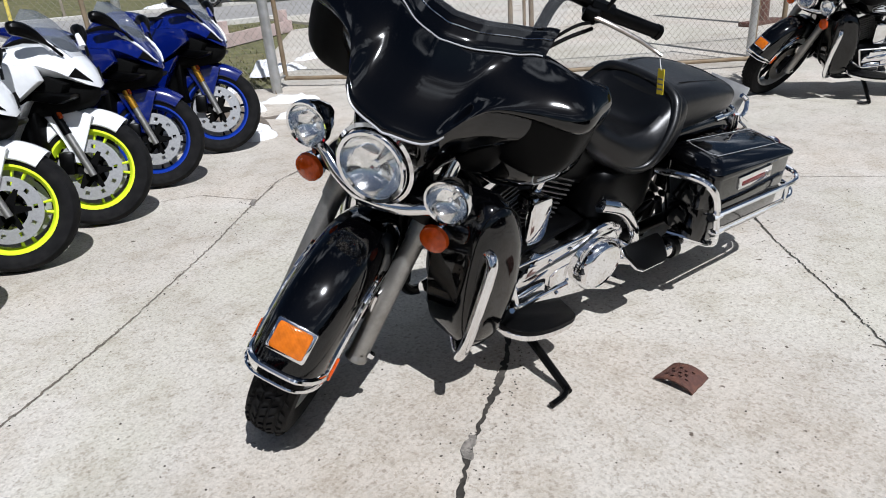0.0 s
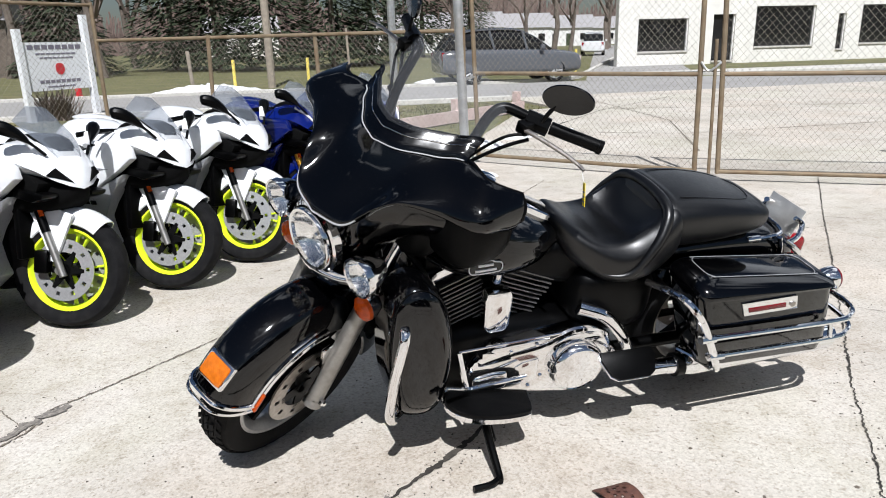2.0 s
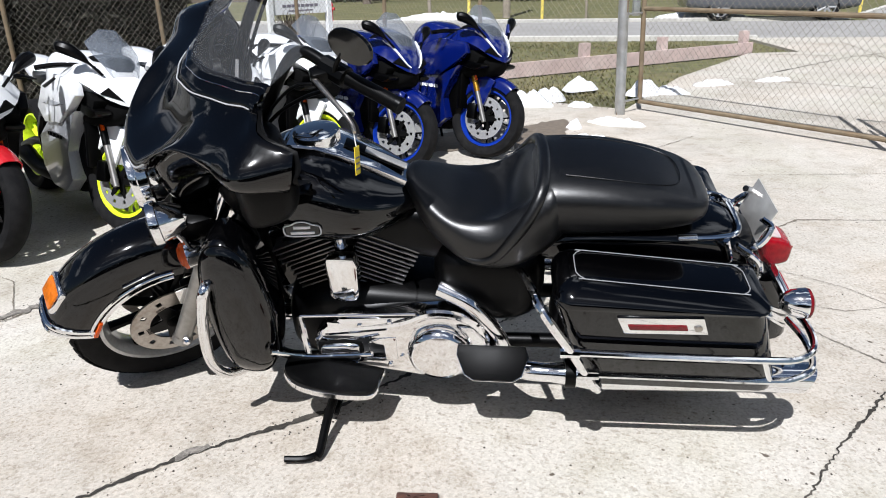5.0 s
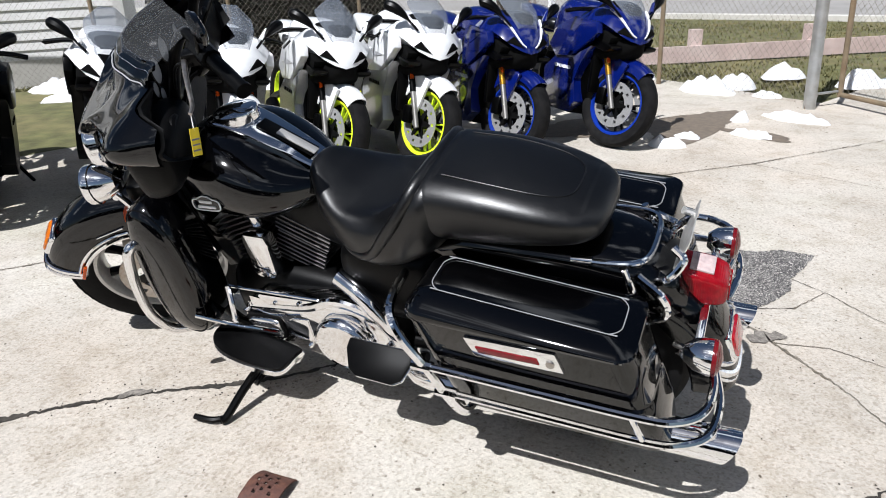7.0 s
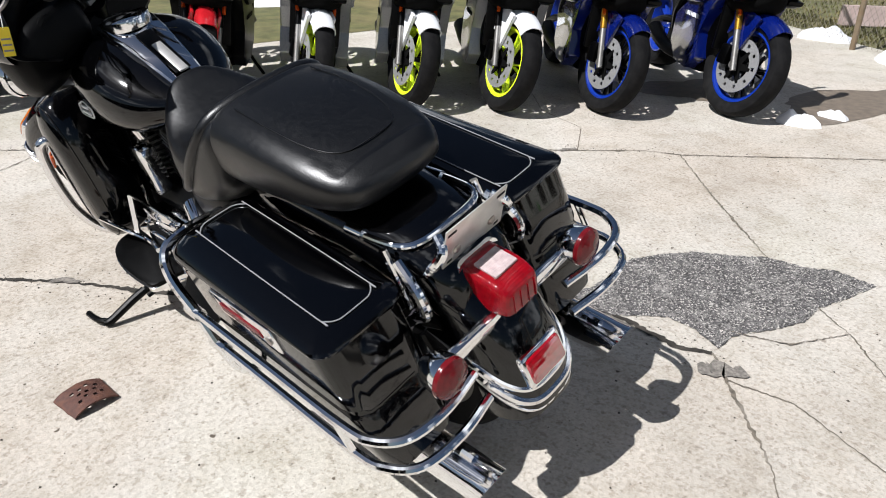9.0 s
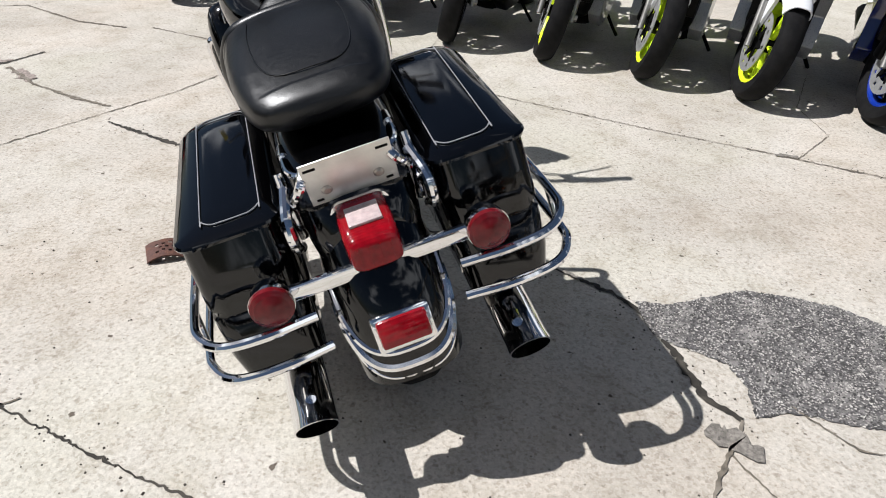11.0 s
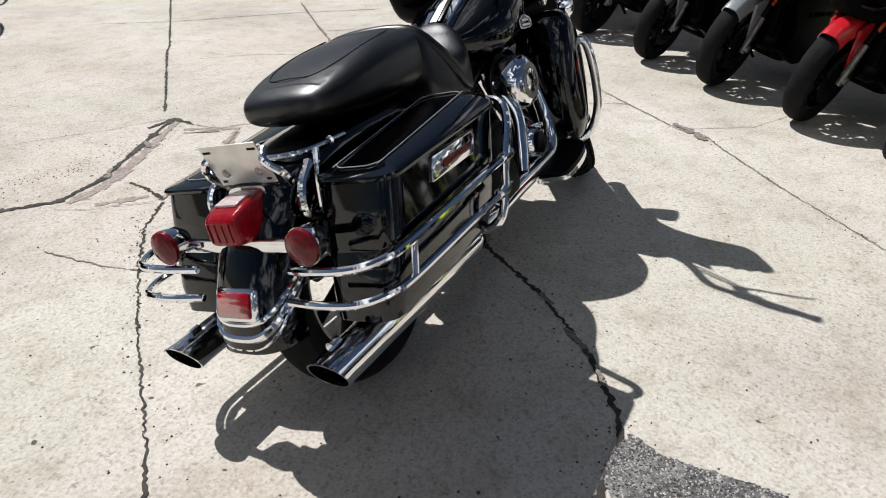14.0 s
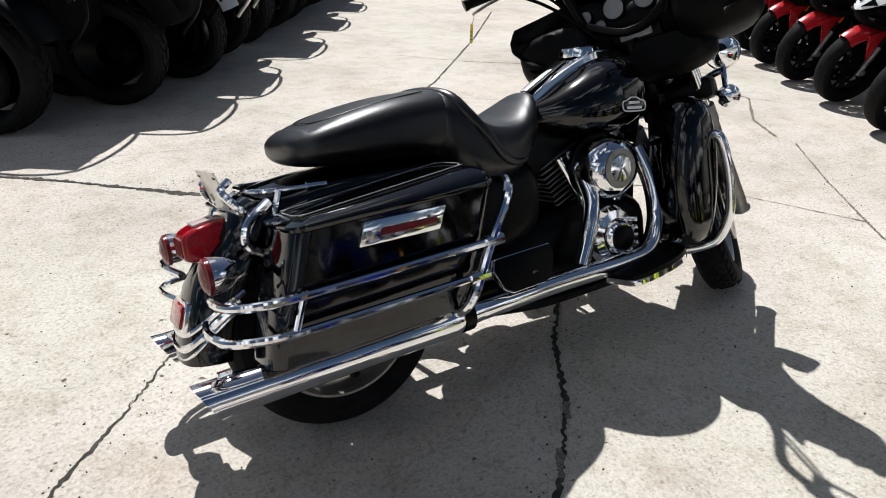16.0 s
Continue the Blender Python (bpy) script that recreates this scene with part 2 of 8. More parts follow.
M = dict(
    concrete=ground_material(),
    black=material("gloss_black_paint", (0.0006, 0.0006, 0.0008), rough=0.075, coat=0.28, vary=0.3, noise_scale=8, spec=0.42, bump=0.06, bump_scale=7),
    satin=material("satin_black", (0.0008, 0.0008, 0.0009), rough=0.34, spec=0.13, vary=0.3, bump=0.05, bump_scale=300),
    plastic=material("black_plastic", (0.0009, 0.0009, 0.001), rough=0.42, spec=0.11, vary=0.3, bump=0.15, bump_scale=400),
    leather=material("black_vinyl", (0.0010, 0.0010, 0.0013), rough=0.35, spec=0.56, vary=0.25, bump=0.10, bump_scale=300, noise_scale=90, rough_vary=0.25),
    rubber=material("tyre_rubber", (0.0075, 0.0075, 0.008), rough=0.78, spec=0.12, vary=0.35, noise_scale=25, bump=0.2, bump_scale=160, stain=(0.03, 0.028, 0.026), stain_scale=12, stain_amount=0.25),
    chrome=material("chrome", (0.86, 0.86, 0.87), rough=0.07, metal=1, vary=0.04, noise_scale=15, rough_vary=0.6, bump=0.01, bump_scale=25),
    alloy=material("grey_alloy", (0.32, 0.31, 0.29), rough=0.42, metal=0.8, vary=0.12, noise_scale=40, bump=0.05, stain=(0.10, 0.08, 0.06), stain_scale=18, stain_amount=0.3),
    fin=material("cast_fin_metal", (0.16, 0.155, 0.15), rough=0.38, metal=0.85, vary=0.15, noise_scale=30, bump=0.05),
    # flat black, almost without gloss, for openings, inner parts and quad bodies
    flat_black=material("flat_black_finish", (0.002, 0.002, 0.002), rough=0.9, spec=0.1),
    steel=material("brake_steel", (0.42, 0.39, 0.36), rough=0.32, metal=1, vary=0.15, noise_scale=80, stain=(0.16, 0.10, 0.06), stain_scale=25, stain_amount=0.5),
    disc=material("bright_disc_steel", (0.50, 0.50, 0.50), rough=0.34, metal=0.6, vary=0.12, noise_scale=90),
    stripe=material("silver_tape", (0.42, 0.42, 0.43), rough=0.30, metal=0.2, vary=0.06),
    silver=material("silver_stripe", (0.34, 0.34, 0.35), rough=0.35, metal=0.3, vary=0.08),
    plate=material("bare_aluminium_plate", (0.72, 0.70, 0.66), rough=0.38, metal=0.75, vary=0.1, noise_scale=20, stain=(0.45, 0.43, 0.4), stain_scale=9, stain_amount=0.4),
    red_lens=lens_material("red_lens", (0.30, 0.002, 0.008)),
    dark_red=lens_material("dark_red_reflector", (0.16, 0.006, 0.010), 0.18),
    amber=lens_material("amber_lens", (0.66, 0.085, 0.004)),
    amber_bright=lens_material("bright_amber_lens", (0.66, 0.165, 0.010)),
    clear_lens=lens_material("white_lens", (0.62, 0.50, 0.49)),
    lampglass=glass_material("lamp_glass", (1, 1, 1), 0.02, 0.06),
    reflector=material("lamp_reflector", (0.85, 0.85, 0.84), rough=0.10, metal=1, vary=0.3, noise_scale=25, bump=0.35, bump_scale=18),
    screen=glass_material("windscreen_acrylic", (0.5, 0.52, 0.55), 0.03, 0.04),
    smoke=glass_material("smoked_screen", (0.16, 0.18, 0.21), 0.03, 0.42),
    yellow_tag=material("yellow_tag", (0.75, 0.58, 0.02), rough=0.6, vary=0.08),
    gauge=material("gauge_face", (0.22, 0.225, 0.23), rough=0.3, vary=0.1),
    blue=material("metallic_blue_paint", (0.0022, 0.008, 0.105), rough=0.14, coat=0.9, vary=0.3, noise_scale=300),
    white=material("white_bodywork", (0.78, 0.79, 0.80), rough=0.22, coat=0.6, vary=0.05),
    grey=material("silver_bodywork", (0.33, 0.34, 0.36), rough=0.28, metal=0.35, coat=0.5, vary=0.1, noise_scale=200),
    red=material("red_bodywork", (0.46, 0.012, 0.018), rough=0.22, coat=0.6, vary=0.1),
    lime=material("fluorescent_yellow_rim", (0.70, 0.88, 0.02), rough=0.38, vary=0.08),
    blue_rim=material("blue_rim", (0.006, 0.03, 0.28), rough=0.3, coat=0.4, vary=0.1),
    gold=material("gold_anodised_fork", (0.80, 0.42, 0.05), rough=0.28, metal=0.9, vary=0.1),
    galv=material("galvanised_steel", (0.46, 0.47, 0.47), rough=0.45, metal=0.7, vary=0.18, noise_scale=12, stain=(0.30, 0.24, 0.17), stain_scale=4, stain_amount=0.4, bump=0.05),
    rusty=material("rusted_fence_pipe", (0.22, 0.17, 0.11), rough=0.7, metal=0.3, vary=0.25, noise_scale=9, stain=(0.17, 0.10, 0.05), stain_scale=6, stain_amount=0.7, bump=0.15),
    wire=material("chain_link_wire", (0.20, 0.18, 0.145), rough=0.65, metal=0.2, vary=0.15),
    rust=material("rusty_iron", (0.085, 0.036, 0.026), rough=0.75, vary=0.3, noise_scale=60, stain=(0.15, 0.06, 0.03), stain_scale=30, stain_amount=0.5, bump=0.3),
    crack=material("dirt_in_crack", (0.030, 0.026, 0.021), rough=0.95, vary=0.5, noise_scale=60, stain=(0.20, 0.175, 0.145), stain_scale=10, stain_amount=0.35),
    crack_pale=material("sand_in_crack", (0.15, 0.128, 0.10), rough=0.95, vary=0.5, noise_scale=60, stain=(0.30, 0.27, 0.23), stain_scale=9, stain_amount=0.7),
    crumble=material("crumbled_concrete", (0.22, 0.20, 0.175), rough=0.95, vary=0.7, noise_scale=120, stain=(0.06, 0.052, 0.045), stain_scale=60, stain_amount=0.85, bump=0.8, bump_scale=150),
    spall=material("spalled_concrete", (0.30, 0.25, 0.22), rough=0.95, vary=0.5, noise_scale=70, stain=(0.17, 0.14, 0.12), stain_scale=22, stain_amount=0.7, bump=0.6, bump_scale=120),
    patch=material("worn_asphalt_patch", (0.095, 0.090, 0.088), rough=0.9, vary=0.95, noise_scale=90, stain=(0.34, 0.32, 0.30), stain_scale=11, stain_amount=0.7, bump=0.9, bump_scale=120),
    pebble_pale=material("pale_aggregate", (0.38, 0.36, 0.33), rough=0.85, vary=0.5, noise_scale=40),
    pebble_dark=material("dark_aggregate", (0.035, 0.033, 0.032), rough=0.85, vary=0.5, noise_scale=40),
    grit=material("dark_grit", (0.07, 0.06, 0.05), rough=0.95, vary=0.6, noise_scale=20),
    damp=material("damp_concrete", (0.16, 0.13, 0.10), rough=0.6, vary=0.3, noise_scale=20, bump=0.2),
    grass=material("early_spring_grass", (0.105, 0.105, 0.040), rough=0.95, vary=0.5, noise_scale=6, stain=(0.22, 0.18, 0.085), stain_scale=0.8, stain_amount=0.7, bump=0.9, bump_scale=40),
    road=material("old_asphalt_road", (0.30, 0.29, 0.275), rough=0.9, vary=0.12, noise_scale=2, stain=(0.22, 0.21, 0.2), stain_scale=0.4, stain_amount=0.5),
    kerb=material("pale_kerb_concrete", (0.52, 0.50, 0.46), rough=0.9, vary=0.15, noise_scale=4),
    snow=material("old_snow", (0.76, 0.77, 0.79), rough=0.7, vary=0.08, noise_scale=12, stain=(0.60, 0.57, 0.52), stain_scale=6, stain_amount=0.35, bump=0.6, bump_scale=40),
    hedge=material("dark_hedge_leaves", (0.020, 0.018, 0.012), rough=0.9, vary=0.5, noise_scale=8),
    siding=material("white_lap_siding", (0.72, 0.71, 0.69), rough=0.55, vary=0.06, noise_scale=3, stain=(0.5, 0.49, 0.47), stain_scale=1.2, stain_amount=0.3),
    stucco=material("off_white_stucco", (0.70, 0.68, 0.63), rough=0.85, vary=0.1, noise_scale=2, bump=0.3, bump_scale=30),
    window=material("dark_window_glass", (0.012, 0.012, 0.013), rough=0.06, vary=0.3, noise_scale=1),
    pinkwood=material("pinkish_weathered_board", (0.52, 0.40, 0.37), rough=0.85, vary=0.15, noise_scale=5, stain=(0.7, 0.62, 0.58), stain_scale=2, stain_amount=0.5),
    wood=material("weathered_post_wood", (0.28, 0.24, 0.19), rough=0.9, vary=0.25, noise_scale=7, bump=0.3),
    signwhite=material("painted_sign_white", (0.78, 0.79, 0.80), rough=0.5, vary=0.05),
    signred=material("sign_red", (0.55, 0.02, 0.03), rough=0.5),
    ink=material("sign_ink", (0.16, 0.15, 0.19), rough=0.6),
    bark=material("grey_brown_bark", (0.13, 0.105, 0.085), rough=0.95, vary=0.35, noise_scale=5, bump=0.5, bump_scale=30),
    twig=material("bare_twigs", (0.15, 0.115, 0.095), rough=0.95, vary=0.3, noise_scale=2),
    needle=material("conifer_needles", (0.030, 0.042, 0.018), rough=0.9, vary=0.5, noise_scale=3),
    roof=material("grey_shingle_roof", (0.30, 0.29, 0.29), rough=0.9, vary=0.15, noise_scale=4),
    woods=material("far_bare_woods", (0.14, 0.10, 0.085), rough=1.0, vary=0.6, noise_scale=0.7, stain=(0.28, 0.22, 0.19), stain_scale=0.25, stain_amount=0.6),
    suvgrey=material("grey_car_paint", (0.085, 0.09, 0.10), rough=0.2, coat=0.6, vary=0.1),
    carwhite=material("white_car_paint", (0.72, 0.73, 0.74), rough=0.2, coat=0.6, vary=0.05),
    paper=material("white_paper", (0.8, 0.8, 0.78), rough=0.7, vary=0.04),
)


# ---- mesh helpers ----
def part(name, bm, mat, parent, label="", sharp=35, kind=""):
    me = bpy.data.meshes.new(name)
    bmesh.ops.recalc_face_normals(bm, faces=bm.faces[:])
    for f in bm.faces:
        f.smooth = True
    bm.to_mesh(me)
    bm.free()
    me.set_sharp_from_angle(angle=radians(sharp))
    me.materials.append(mat)
    ob = new(name, me)
    if parent is not None:
        ob.parent = parent
    return tagged(ob, label=label, kind=kind)


def thing(name, m, label, category, group="", kind=""):
    e = new(name)
    e.matrix_basis = m
    e.empty_display_size = 0.1
    return tagged(e, label=label, category=category, group=group, kind=kind)


def quick(name, verts, faces, mat, parent, label="", smooth=False, kind=""):
    me = bpy.data.meshes.new(name)
    me.from_pydata(verts, [], faces)
    me.materials.append(mat)
    if smooth:
        me.polygons.foreach_set("use_smooth", [True] * len(me.polygons))
    ob = new(name, me)
    if parent is not None:
        ob.parent = parent
    return tagged(ob, label=label, kind=kind)


def smooth_path(pts, step=6, closed=False):
    """Catmull-Rom through the points."""
    p = [Vector(q) for q in pts]
    n = len(p)
    out = []
    for i in range(n if closed else n - 1):
        a = p[(i - 1) % n] if closed or i else p[0] * 2 - p[1]
        b, c = p[i], p[(i + 1) % n]
        d = p[(i + 2) % n] if closed or i + 2 < n else c * 2 - b
        for k in range(step):
            t = k / step
            out.append(0.5 * ((2 * b) + (c - a) * t + (2 * a - 5 * b + 4 * c - d) * t * t + (3 * b - a - 3 * c + d) * t ** 3))
    if not closed:
        out.append(p[-1].copy())
    return out


def loft(bm, rings, caps=True, closed=True):
    vs = [[bm.verts.new(p) for p in r] for r in rings]
    n = len(rings[0])
    for a, b in zip(vs, vs[1:]):
        for i in range(n if closed else n - 1):
            j = (i + 1) % n
            bm.faces.new((a[i], a[j], b[j], b[i]))
    if caps:
        bm.faces.new(vs[0])
        bm.faces.new(vs[-1])
    return bm


def tube(bm, pts, r, sides=10, step=6, closed=False, curve=True):
    """A round bar along the points; r is a number or a function of 0..1."""
    path = smooth_path(pts, step, closed) if curve else [Vector(p) for p in pts]
    n = len(path)
    up = Vector((0.13, 0.31, 0.94)).normalized()
    rings = []
    ref = None
    for i, p in enumerate(path):
        a = path[(i - 1) % n] if closed or i else p
        b = path[(i + 1) % n] if closed or i + 1 < n else p
        d = (b - a).normalized()
        ref = (up if ref is None else ref)
        s = d.cross(ref)
        if s.length < 1e-4:
            s = d.cross(Vector((1, 0, 0)))
        s.normalize()
        ref = s.cross(d).normalized()
        rad = r(i / (n - 1)) if callable(r) else r
        rings.append([p + rad * (math.cos(k * math.tau / sides) * s + math.sin(k * math.tau / sides) * ref) for k in range(sides)])
    if closed:
        rings.append(rings[0])
        loft(bm, rings, caps=False)
        bmesh.ops.remove_doubles(bm, verts=bm.verts[:], dist=1e-5)
    else:
        loft(bm, rings)
    return bm


def bar(pts, r, sides=10, step=6, closed=False, curve=True):
    return tube(bmesh.new(), pts, r, sides, step, closed, curve)


def lathe(profile, segs=32, axis="y", at=(0, 0, 0), closed_profile=False, caps=True):
    """Turns (radius, offset along the axis) pairs round the axis."""
    bm = bmesh.new()
    rings = []
    for r, o in profile:
        ring = []
        for k in range(segs):
            c, s = math.cos(k * math.tau / segs) * r, math.sin(k * math.tau / segs) * r
            v = {"y": (c, o, s), "x": (o, c, s), "z": (c, s, o)}[axis]
            ring.append(Vector(v) + Vector(at))
        rings.append(ring)
    if closed_profile:
        rings.append(rings[0])
    loft(bm, rings, caps=caps and not closed_profile)
    bmesh.ops.remove_doubles(bm, verts=bm.verts[:], dist=1e-6)
    return bm


def box(x0, x1, y0, y1, z0, z1, bevel=0.004, segs=2, bm=None):
    out = bmesh.new()
    bmesh.ops.create_cube(out, size=1)
    for v in out.verts:
        v.co = Vector(((x0 + x1) / 2 + v.co.x * (x1 - x0), (y0 + y1) / 2 + v.co.y * (y1 - y0), (z0 + z1) / 2 + v.co.z * (z1 - z0)))
    if bevel:
        bmesh.ops.bevel(out, geom=out.edges[:], offset=bevel, segments=segs, profile=0.5, affect="EDGES")
    if bm is not None:
        me = bpy.data.meshes.new("scratch")
        out.to_mesh(me)
        out.free()
        bm.from_mesh(me)
        bpy.data.meshes.remove(me)
        return bm
    return out


def hull(secs, sides=20, steps=4, y=0.0):
    """A smooth body along x: sections (x, z low, z high, half width, squareness 2..6)."""
    s = [Vector((a, b, c)) for a, b, c, d, e in secs]
    q = [Vector((d, e, 0)) for a, b, c, d, e in secs]
    s, q = smooth_path(s, steps), smooth_path(q, steps)
    rings = []
    for u, v in zip(s, q):
        zc, h, w, e = (u.y + u.z) / 2, max(0.002, (u.z - u.y) / 2), max(0.002, v.x), max(1.6, v.y)
        ring = []
        for k in range(sides):
            a = (k + 0.5) * math.tau / sides
            c, d = math.cos(a), math.sin(a)
            ring.append((u.x, y + w * math.copysign(abs(c) ** (2 / e), c), zc + h * math.copysign(abs(d) ** (2 / e), d)))
        rings.append(ring)
    return loft(bmesh.new(), rings)


def prism(outline, y0, y1, bevel=0.0, plane="xz"):
    """A flat outline given thickness: (x, z) pairs between y0 and y1, or (x, y) pairs between z = y0 and y1."""
    bm = bmesh.new()
    f = (lambda p, o: (p[0], o, p[1])) if plane == "xz" else (lambda p, o: (p[0], p[1], o)) if plane == "xy" else (lambda p, o: (o, p[0], p[1]))
    loft(bm, [[f(p, y0) for p in outline], [f(p, y1) for p in outline]])
    if bevel:
        bmesh.ops.bevel(bm, geom=[e for e in bm.edges], offset=bevel, segments=2, profile=0.5, affect="EDGES")
    return bm


def moved(bm, m):
    bm.transform(m)
    return bm


def mirrored(bm):
    """The same on the other side."""
    for v in bm.verts:
        v.co.y = -v.co.y
    bmesh.ops.reverse_faces(bm, faces=bm.faces[:])
    return bm


def tyre_mesh(radius, width, crown=0.35, segs=48):
    """A tyre round the y axis: rounded tread, bulged walls, open inside."""
    w = width / 2
    prof = [(radius * 0.70, -w * 0.62), (radius * 0.78, -w * 0.92), (radius * 0.86, -w), (radius * 0.93, -w * 0.93), (radius * 0.975, -w * 0.66),
            (radius * 0.995, -w * crown), (radius, 0), (radius * 0.995, w * crown), (radius * 0.975, w * 0.66), (radius * 0.93, w * 0.93),
            (radius * 0.86, w), (radius * 0.78, w * 0.92), (radius * 0.70, w * 0.62)]
    return lathe(prof, segs, closed_profile=True)


def disc_mesh(r0, r1, t, segs=40, holes=True):
    """A brake disc round the y axis, cut by slots."""
    bm = bmesh.new()
    def ring(r, o):
        return [Vector((math.cos(k * math.tau / segs) * r, o, math.sin(k * math.tau / segs) * r)) for k in range(segs)]
    radii = [r0, r0 + (r1 - r0) * 0.35, r0 + (r1 - r0) * 0.65, r1]
    for o in (-t / 2, t / 2):
        vs = [[bm.verts.new(p) for p in ring(r, o)] for r in radii]
        for j, (a, b) in enumerate(zip(vs, vs[1:])):
            for i in range(segs):
                if holes and j == 1 and i % 4 == 0:
                    continue
                k = (i + 1) % segs
                bm.faces.new((a[i], a[k], b[k], b[i]))
    for r in (r0, r1):
        a = [bm.verts.new(p) for p in ring(r, -t / 2)]
        b = [bm.verts.new(p) for p in ring(r, t / 2)]
        for i in range(segs):
            k = (i + 1) % segs
            bm.faces.new((a[i], a[k], b[k], b[i]))
    return bm


def rim_mesh(radius, width):
    w = width / 2
    return lathe([(radius * 1.0, -w), (radius * 1.0, -w * 0.8), (radius * 0.93, -w * 0.7), (radius * 0.90, -w * 0.2), (radius * 0.90, w * 0.2),
                  (radius * 0.93, w * 0.7), (radius * 1.0, w * 0.8), (radius * 1.0, w), (radius * 0.95, w), (radius * 0.87, w * 0.5), (radius * 0.86, 0),
                  (radius * 0.87, -w * 0.5), (radius * 0.95, -w)], 48, closed_profile=True)


def spokes_mesh(count, r0, r1, wide, thick, fork=0.0):
    bm = bmesh.new()
    for k in range(count):
        for side in ((-1, 1) if fork else (0,)):
            a = k * math.tau / count
            b = a + side * fork
            p0, p1 = Vector((math.cos(a) * r0, 0, math.sin(a) * r0)), Vector((math.cos(b) * r1, 0, math.sin(b) * r1))
            d = (p1 - p0).normalized()
            n = Vector((-d.z, 0, d.x))
            rings = []
            for t, s in ((0, 1.15), (0.3, 0.9), (0.75, 0.85), (1, 1.3)):
                p = p0.lerp(p1, t)
                ring = []
                for u in range(8):
                    c, e = math.cos(u * math.tau / 8), math.sin(u * math.tau / 8)
                    ring.append(p + n * (c * wide / 2 * s) + Vector((0, 1, 0)) * (e * thick / 2))
                rings.append(ring)
            loft(bm, rings)
    return bm


def star_mesh(count, r0, r1, wide, thick):
    """A flat disc carrier with arms, in one piece, axis along y."""
    pts = []
    for k in range(count):
        a = k * math.tau / count
        for d, r in ((-math.pi / count, r0), (-wide / r1 / 2, r1), (wide / r1 / 2, r1)):
            pts.append((math.cos(a + d) * r, math.sin(a + d) * r))
    return prism(pts, -thick / 2, thick / 2)


def strip(points, width, z, seed=0, jag=0.24):
    """A ragged ribbon lying on the ground along the points."""
    rnd = random.Random(seed)
    path = []
    pts = [Vector((x, y, 0)) for x, y in points]
    for a, b in zip(pts, pts[1:]):
        n = max(2, int((b - a).length / 0.012))
        side = Vector((-(b - a).y, (b - a).x, 0)).normalized()
        amp = min(0.006, (b - a).length * 0.03, width * 0.6)
        for k in range(n):
            t = k / n
            path.append(a.lerp(b, t) + side * rnd.uniform(-amp, amp) * (0 if k == 0 else 1))
    path.append(pts[-1])
    verts, faces = [], []
    for i, p in enumerate(path):
        d = (path[min(i + 1, len(path) - 1)] - path[max(i - 1, 0)]).normalized()
        s = Vector((-d.y, d.x, 0))
        w = width * (1 + rnd.uniform(-jag, jag * 1.6)) / 2 * (0.30 + 0.9 * abs(noise.noise(p * 1.7)) + 1.0 * abs(noise.noise(p * 11.0)))
        if rnd.random() < 0.08:
            w *= 1.45
        verts += [p + s * w + Vector((0, 0, z)), p - s * w * rnd.uniform(0.7, 1.3) + Vector((0, 0, z))]
        if i:
            k = 2 * i
            faces.append((k - 2, k - 1, k + 1, k))
    return verts, faces


# ---- the black touring motorcycle ----
STEER_AT = Vector((0.42, 0, 0.80))
STEER = Matrix.Translation((0, -0.05, 0)) @ Matrix.Translation(STEER_AT) @ Matrix.Rotation(radians(29), 4, Vector((-0.438, 0, 0.899))) @ Matrix.Translation(-STEER_AT)
BIKE = Matrix.Translation((0, -0.129, 0)) @ pose(0, 0, 0, 0, 0, 3) @ pose(0, 0, 0, -15.2, 0, 0)


def lamp_bowl(bike_part, centre, r, depth, turn):
    """Chrome shell, mirrored bowl and glass, facing forward."""
    x, y, z = centre
    shell = part(bike_part[0], moved(lathe([(0.004, -depth * 1.5), (r * 0.55, -depth * 1.35), (r * 0.9, -depth * 0.7), (r * 1.0, -0.012), (r * 1.08, -0.010), (r * 1.10, 0.004),
                                            (r * 1.07, 0.012), (r * 0.97, 0.010), (r * 0.95, 0.0)], 36, "x", (x, y, z), caps=False), turn), M["chrome"], bike_part[1], bike_part[2])
    part("bowl", moved(lathe([(r * 0.94, 0.0), (r * 0.8, -depth * 0.35), (r * 0.5, -depth * 0.6), (r * 0.14, -depth * 0.7), (r * 0.14, -depth * 0.25), (r * 0.10, -depth * 0.2), (0.001, -depth * 0.2)],
                             40, "x", (x, y, z), caps=False), turn), M["reflector"], shell, "mirrored reflector bowl")
    part("glass", moved(lathe([(r * 0.95, 0.002), (r * 0.8, 0.014), (r * 0.4, 0.021), (0.001, 0.023)], 36, "x", (x, y, z), caps=False), turn), M["lampglass"], shell, "clear domed glass")
    return shell


def row_along(points):
    """A smooth row through the points, read by s from 0 to 1."""
    path = smooth_path(points, 8)
    def f(s):
        u = s * (len(path) - 1)
        i = min(int(u), len(path) - 2)
        return tuple(path[i].lerp(path[i + 1], u - i))
    return f


